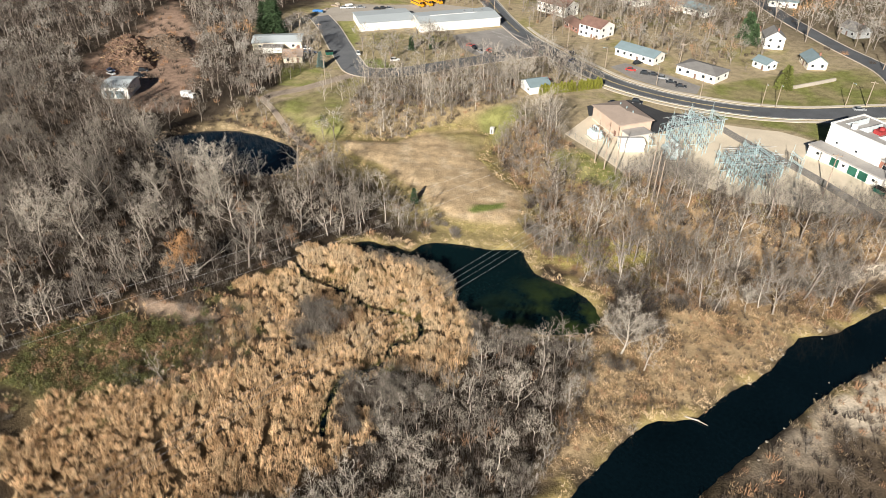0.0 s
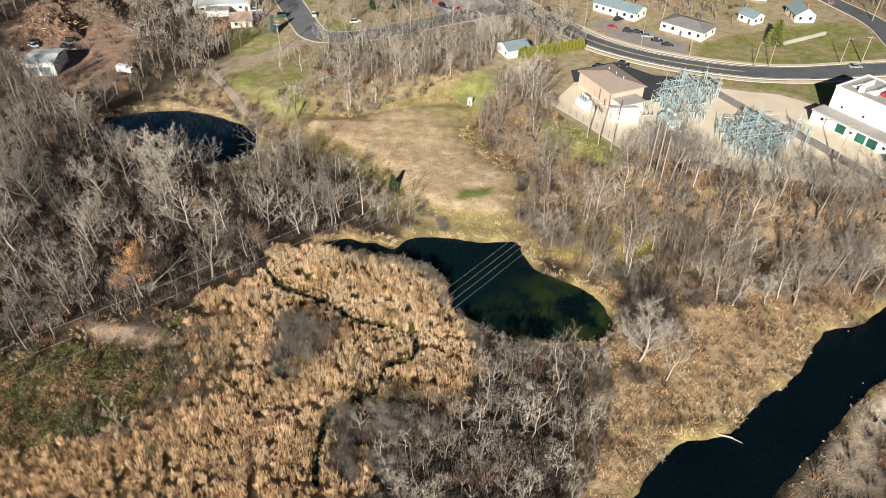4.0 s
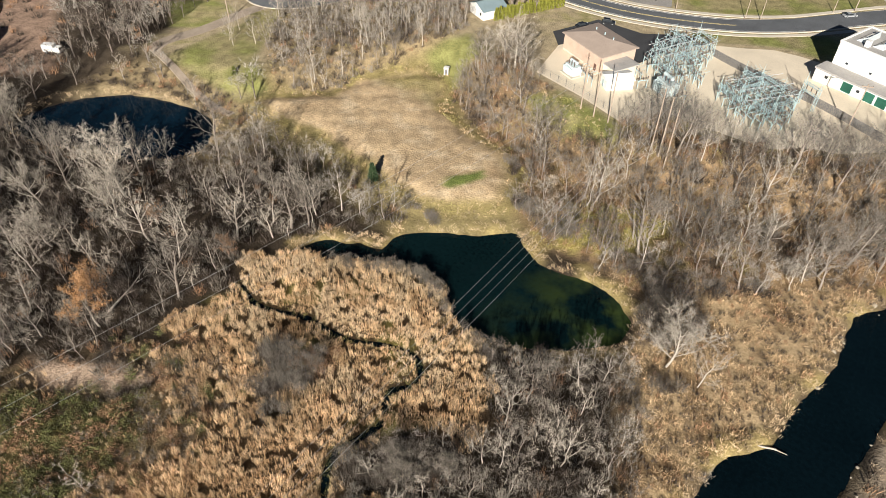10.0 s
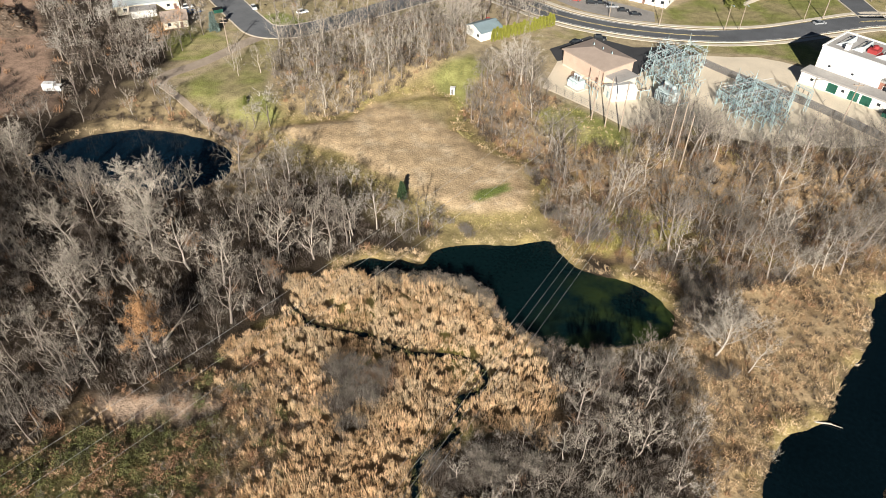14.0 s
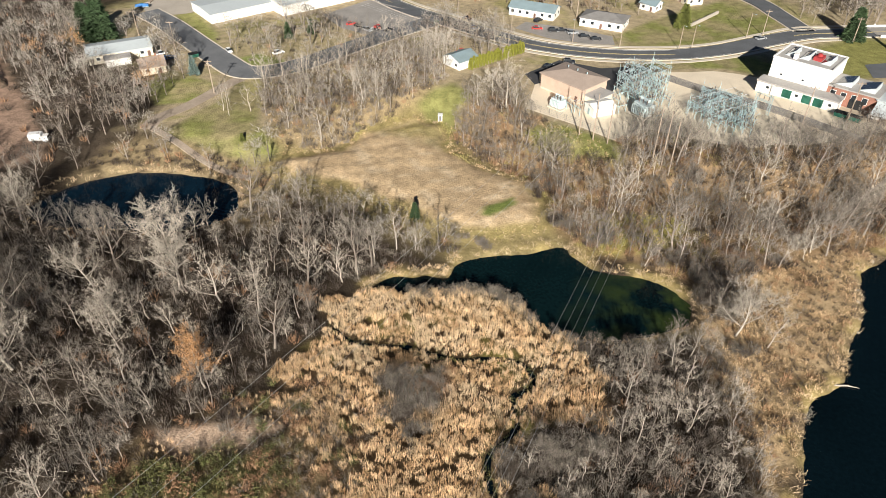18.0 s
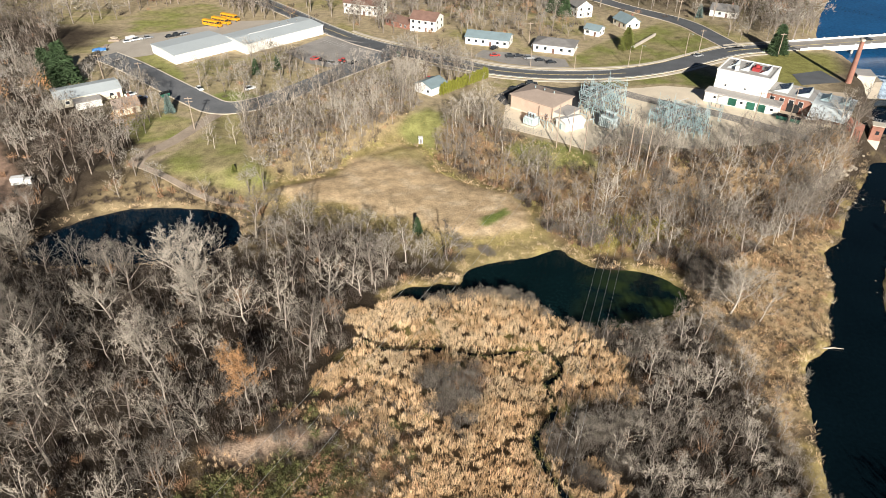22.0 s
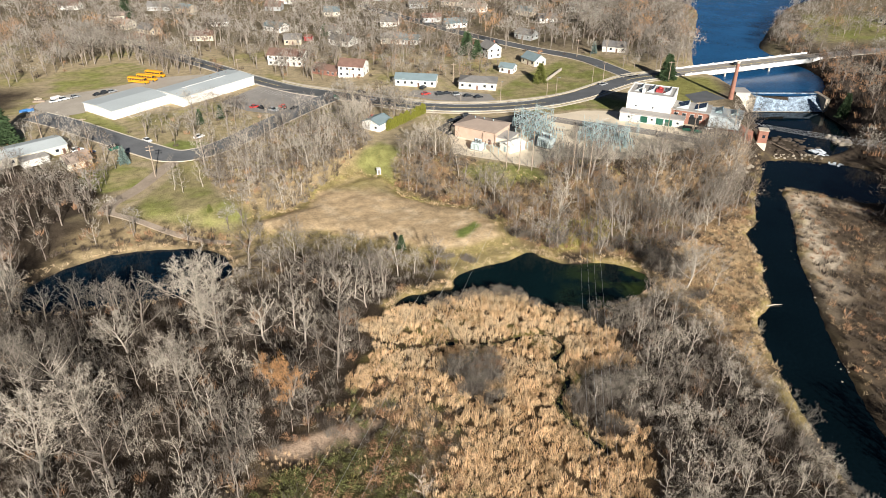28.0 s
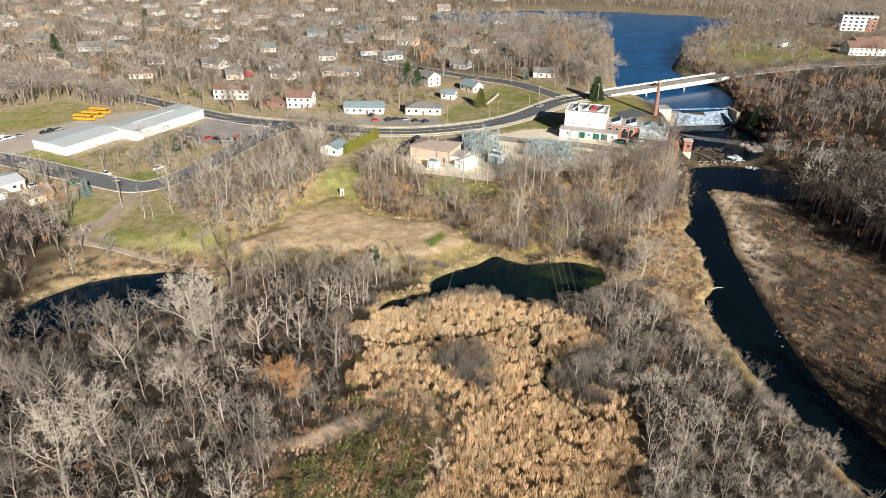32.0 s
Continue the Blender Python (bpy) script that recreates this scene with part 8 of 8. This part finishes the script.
def boulder(seed, s):
    r = np.random.default_rng(seed)
    bm = bmesh.new()
    bmesh.ops.create_icosphere(bm, subdivisions=2, radius=s)
    for v in bm.verts:
        v.co *= 1 + 0.3 * noise.noise(v.co * 1.3 / s + Vector((seed, 0, 0)))
        v.co.z *= 0.65
    me = bpy.data.meshes.new("boulder")
    bm.to_mesh(me)
    bm.free()
    me.materials.append(M["rock"])
    return me


rocks = [boulder(i, 0.6) for i in range(5)]
rr = np.random.default_rng(77)
wet = [boulder(20 + i, 0.6) for i in range(3)]
for me in wet:
    me.materials[0] = M["rapids_rock"]
for k in range(200):
    dark = k >= 150
    if k < 40:
        x, y, s = rr.uniform(122, 142), rr.uniform(284, 288), rr.uniform(0.4, 1.1)
    elif k < 60:
        t = rr.random()
        x, y, s = 90 + 24 * t + rr.normal() * 1.5, 243 + 34 * t + rr.normal() * 2.0, rr.uniform(0.8, 2.6)
    elif k < 110:
        i = rr.integers(60, 110)
        p = SHORES["river"][i % len(SHORES["river"])]
        x, y, s = p[0] + rr.normal() * 1.2, p[1] + rr.normal() * 1.2, rr.uniform(0.2, 0.6)
    elif k < 135:
        x, y, s = 158 + rr.normal() * 2.2, 305 + rr.normal() * 3.5, rr.uniform(1.0, 3.4)
    elif k < 150:
        i = rr.integers(20, 44)
        p = SHORES["river"][i]
        x, y, s = p[0] + rr.normal(), p[1] + rr.normal(), rr.uniform(0.3, 1.0)
    else:
        a, d = rr.uniform(0, 6.28), math.sqrt(rr.random())
        x, y, s = 133 + 12 * d * math.cos(a) + 3 * (k % 4 - 1.5), 299 + 12 * d * math.sin(a), rr.uniform(0.6, 3.2)
    o = new("boulder", (wet if dark else rocks)[k % (3 if dark else 5)])
    o.matrix_world = Matrix.LocRotScale((x, y, max(zat(x, y), 0.8 if y > 290 and x > 130 else -0.15) + 0.1 * s), Euler((0, 0, rr.uniform(0, 6))), (s, s * rr.uniform(0.7, 1.2), s * (0.45 if dark else 1)))
    tagged(o, "wet brown rock in the rapids" if dark else "pale weathered boulder on the rocky bank", "boulder", "rapids rocks" if dark else "bank boulders")


def rapids(name, line, width, z0, z1, label):
    """A broken sheet of white water falling along a line."""
    L = line_round(line, 10)
    t = np.gradient(L, axis=0)
    nrm = np.stack([-t[:, 1], t[:, 0]], 1) / np.linalg.norm(t, axis=1)[:, None]
    n, k = len(L), 14
    vs, fs = [], []
    for i in range(n):
        for j in range(k):
            o = (j / (k - 1) - 0.5) * width * (1 + 0.25 * math.sin(i * 1.1))
            p = L[i] + nrm[i] * o
            vs.append((p[0], p[1], z0 + (z1 - z0) * i / (n - 1) + 0.22 * float(wobble(p[0], p[1], 0.5, 3)) - 0.25 * (abs(o) / width * 2) ** 3))
    for i in range(n - 1):
        for j in range(k - 1):
            if wobble(vs[i * k + j][0], vs[i * k + j][1], 0.9, 5) > -0.45:
                fs.append((i * k + j, i * k + j + 1, (i + 1) * k + j + 1, (i + 1) * k + j))
    return tagged(part(name, MB().add(vs, fs), "white_foam"), label, "rapids", kind="structure")


rapids("water_rapids", [(142.5, 294), (144.2, 289), (145.6, 285), (148.6, 280)], 6.0, 1.5, 0.15, "white rapids tumbling into the river")
rapids("water_riffle", [(128, 300), (126, 292), (122, 286)], 2.2, 1.15, 0.15, "thin white riffle below the mill")
b = thing("utility_cabinet", -34.7, 247.8, zat(-34.7, 247.8), 20, "white portable cabin at the edge of the field", "cabin")
part("body", MB().box(-0.7, 0.7, -0.7, 0.7, 0, 2.2), "white", b)
part("roof", MB().box(-0.8, 0.8, -0.8, 0.8, 2.2, 2.4), "trim", b)
door(b, 0, -0.7, 0.1, 0.7, 1.9, (0, -1), "roof_grey")


def dumpster(x, y, rz, m, label):
    e = thing("dumpster", x, y, zat(x, y) + 0.08, rz, label, "dumpster", "dumpsters")
    part("body", MB().add([(-1.6, -0.8, 0.1), (1.6, -0.8, 0.1), (1.6, 0.8, 0.1), (-1.6, 0.8, 0.1), (-1.8, -1.0, 1.4), (1.8, -1.0, 1.4), (1.8, 1.0, 1.7), (-1.8, 1.0, 1.7)], [(3, 2, 1, 0), (0, 1, 5, 4), (1, 2, 6, 5), (2, 3, 7, 6), (3, 0, 4, 7)]), m, e)
    part("lid", MB().add([(-1.85, -1.05, 1.42), (1.85, -1.05, 1.42), (1.85, 1.05, 1.74), (-1.85, 1.05, 1.74)], [(0, 1, 2, 3)]), "black", e)
    return e


dumpster(86, 284.5, -20, "green_door", "dark green dumpster in the mill yard")
dumpster(90, 283.0, -20, "green_door", "dark green dumpster in the mill yard")
dumpster(-140, 252, 55, "green_door", "green dumpster beside the workshop")


# ---- car park details ----
lot = bpy.data.objects["store_car_park"]
for k in range(15):
    x, y = -108.5 + 1.9 * k, 336.2 - 0.62 * k
    a, c = Vector((x, y)), Vector((x - 1.6, y - 4.9))
    n = Vector((0.06, -0.02))
    part("bay_line", MB().add([(p.x, p.y, zat(p.x, p.y) + 0.10) for p in (a - n, a + n, c + n, c - n)], [(3, 2, 1, 0)]), "white_line", lot)


def tractor(x, y, rz):
    e = thing("tractor", x, y, zat(x, y) + 0.08, rz, "red tractor with a loader bucket in the car park", "tractor")
    part("bonnet", MB().box(0.1, 1.9, -0.4, 0.4, 0.9, 1.6), "car_red", e)
    part("chassis", MB().box(-1.2, 1.8, -0.3, 0.3, 0.55, 0.92), "black", e)
    cab = part("cab", MB().box(-1.2, 0.05, -0.65, 0.65, 1.0, 1.5).box(-1.25, 0.1, -0.7, 0.7, 2.45, 2.6), "car_red", e)
    part("cab_glass", MB().box(-1.15, 0.0, -0.6, 0.6, 1.5, 2.45), "glass", cab)
    for s2 in (-1, 1):
        wheel_at(e, -0.8, s2 * 0.95, 0.8, 0.45)
        wheel_at(e, 1.4, s2 * 0.75, 0.48, 0.32)
        part("loader_arm", MB().beam((0.2, s2 * 0.55, 1.5), (2.9, s2 * 0.55, 0.5), 0.12), "car_red", e)
    part("bucket", MB().add([(2.8, y2, z2) if i2 < 2 else (3.6, y2, z2) for y2 in (-0.95, 0.95) for i2, z2 in ((0, 0.75), (1, 0.15), (2, 0.1))], [(0, 1, 4, 3), (1, 2, 5, 4), (0, 2, 1), (3, 4, 5)]), "steel", e)
    return e


tractor(-88.3, 305.9, 160)

# flat trailer under a blue sheet beside the pine
b = thing("covered_trailer", -199.5, 289.5, zat(-199.5, 289.5) + 0.05, 35, "flat trailer with a load under a bright blue tarpaulin", "trailer")
part("bed", MB().box(-3.0, 3.0, -1.1, 1.1, 0.6, 0.8), "steel", b)
mb = MB()
g = [(u, v) for u in (-2.9, -1.4, 0.0, 1.4, 2.9) for v in (-1.15, -0.5, 0.5, 1.15)]
mb.add([(u, v, 0.75 if abs(v) > 1 else 1.75 + 0.25 * math.sin(2.3 * u + v) - 0.3 * (abs(u) > 2)) for u, v in g], [(i * 4 + j, (i + 1) * 4 + j, (i + 1) * 4 + j + 1, i * 4 + j + 1) for i in range(4) for j in range(3)])
part("tarpaulin", mb, "tarp_blue", b)
for s2 in (-1, 1):
    wheel_at(b, -0.4, s2 * 1.0, 0.36)
    wheel_at(b, 0.5, s2 * 1.0, 0.36)
part("drawbar", MB().beam((3.0, 0, 0.65), (4.3, 0, 0.5), 0.1), "black", b)


def timber_stack(x, y, rz, w, n, m, label):
    """Rows of sawn boards laid over one another."""
    e = thing("timber_stack", x, y, zat(x, y) + 0.07, rz, label, "timber stack", "building waste")
    for k in range(n):
        for j in range(4):
            o = 0.12 * math.sin(k * 3.1 + j)
            part("board", MB().box(-w / 2 + o, w / 2 + o, -0.9 + 0.46 * j, -0.5 + 0.46 * j, 0.22 * k, 0.22 * k + 0.18), m, e)
    return e


for x, y, rz, w, n, m, lab in ((-203.4, 304.6, 20, 5.0, 3, "pole", "stack of weathered boards in the gravel yard"), (-199.3, 311.0, 65, 4.2, 4, "trim", "stack of pale panels in the gravel yard"), (-202.0, 297.0, 110, 3.6, 2, "roof_tan", "low stack of tan boards in the gravel yard"), (-206.0, 308.0, -15, 3.2, 3, "siding_tan", "stack of tan panels in the gravel yard")):
    timber_stack(x, y, rz, w, n, m, lab)

# sign at the car park's mouth
b = thing("road_sign", -65.5, 315.5, zat(-65.5, 315.5), -20, "green and white sign board on two posts", "sign")
part("board", MB().box(-1.3, 1.3, -0.08, 0.08, 1.2, 2.9), "green_door", b)
part("panel", MB().box(-1.1, 1.1, -0.11, -0.085, 1.4, 1.9), "trim", b)
for s2 in (-1, 1):
    part("post", MB().tube((s2 * 1.05, 0.14, -0.3), (s2 * 1.05, 0.14, 3.0), 0.06, 0.06, 6), "steel", b)

# retaining wall of pale blocks above the lawn
wall = thing("retaining_wall", 0, 0, 0, 0, "low retaining wall of pale stacked blocks above the lawn", "wall")
P0, P1 = Vector(WALL_ENDS[0]), Vector(WALL_ENDS[1])
run = P1 - P0
nb = 16
ang = math.atan2(run.y, run.x)
block = MB().box(-0.5 * run.length / nb + 0.02, 0.5 * run.length / nb - 0.02, -0.3, 0.3, 0.0, 0.56).mesh("block", "yard_grey")
for k in range(nb):
    for j in range(3):
        p = P0 + run * ((k + 0.5 + 0.25 * (j % 2)) / nb)
        o = new("block", block)
        o.parent = wall
        o.matrix_world = pose(p.x, p.y, zat(p.x, p.y) - 0.35 + 0.58 * j, 0, 0, math.degrees(ang))
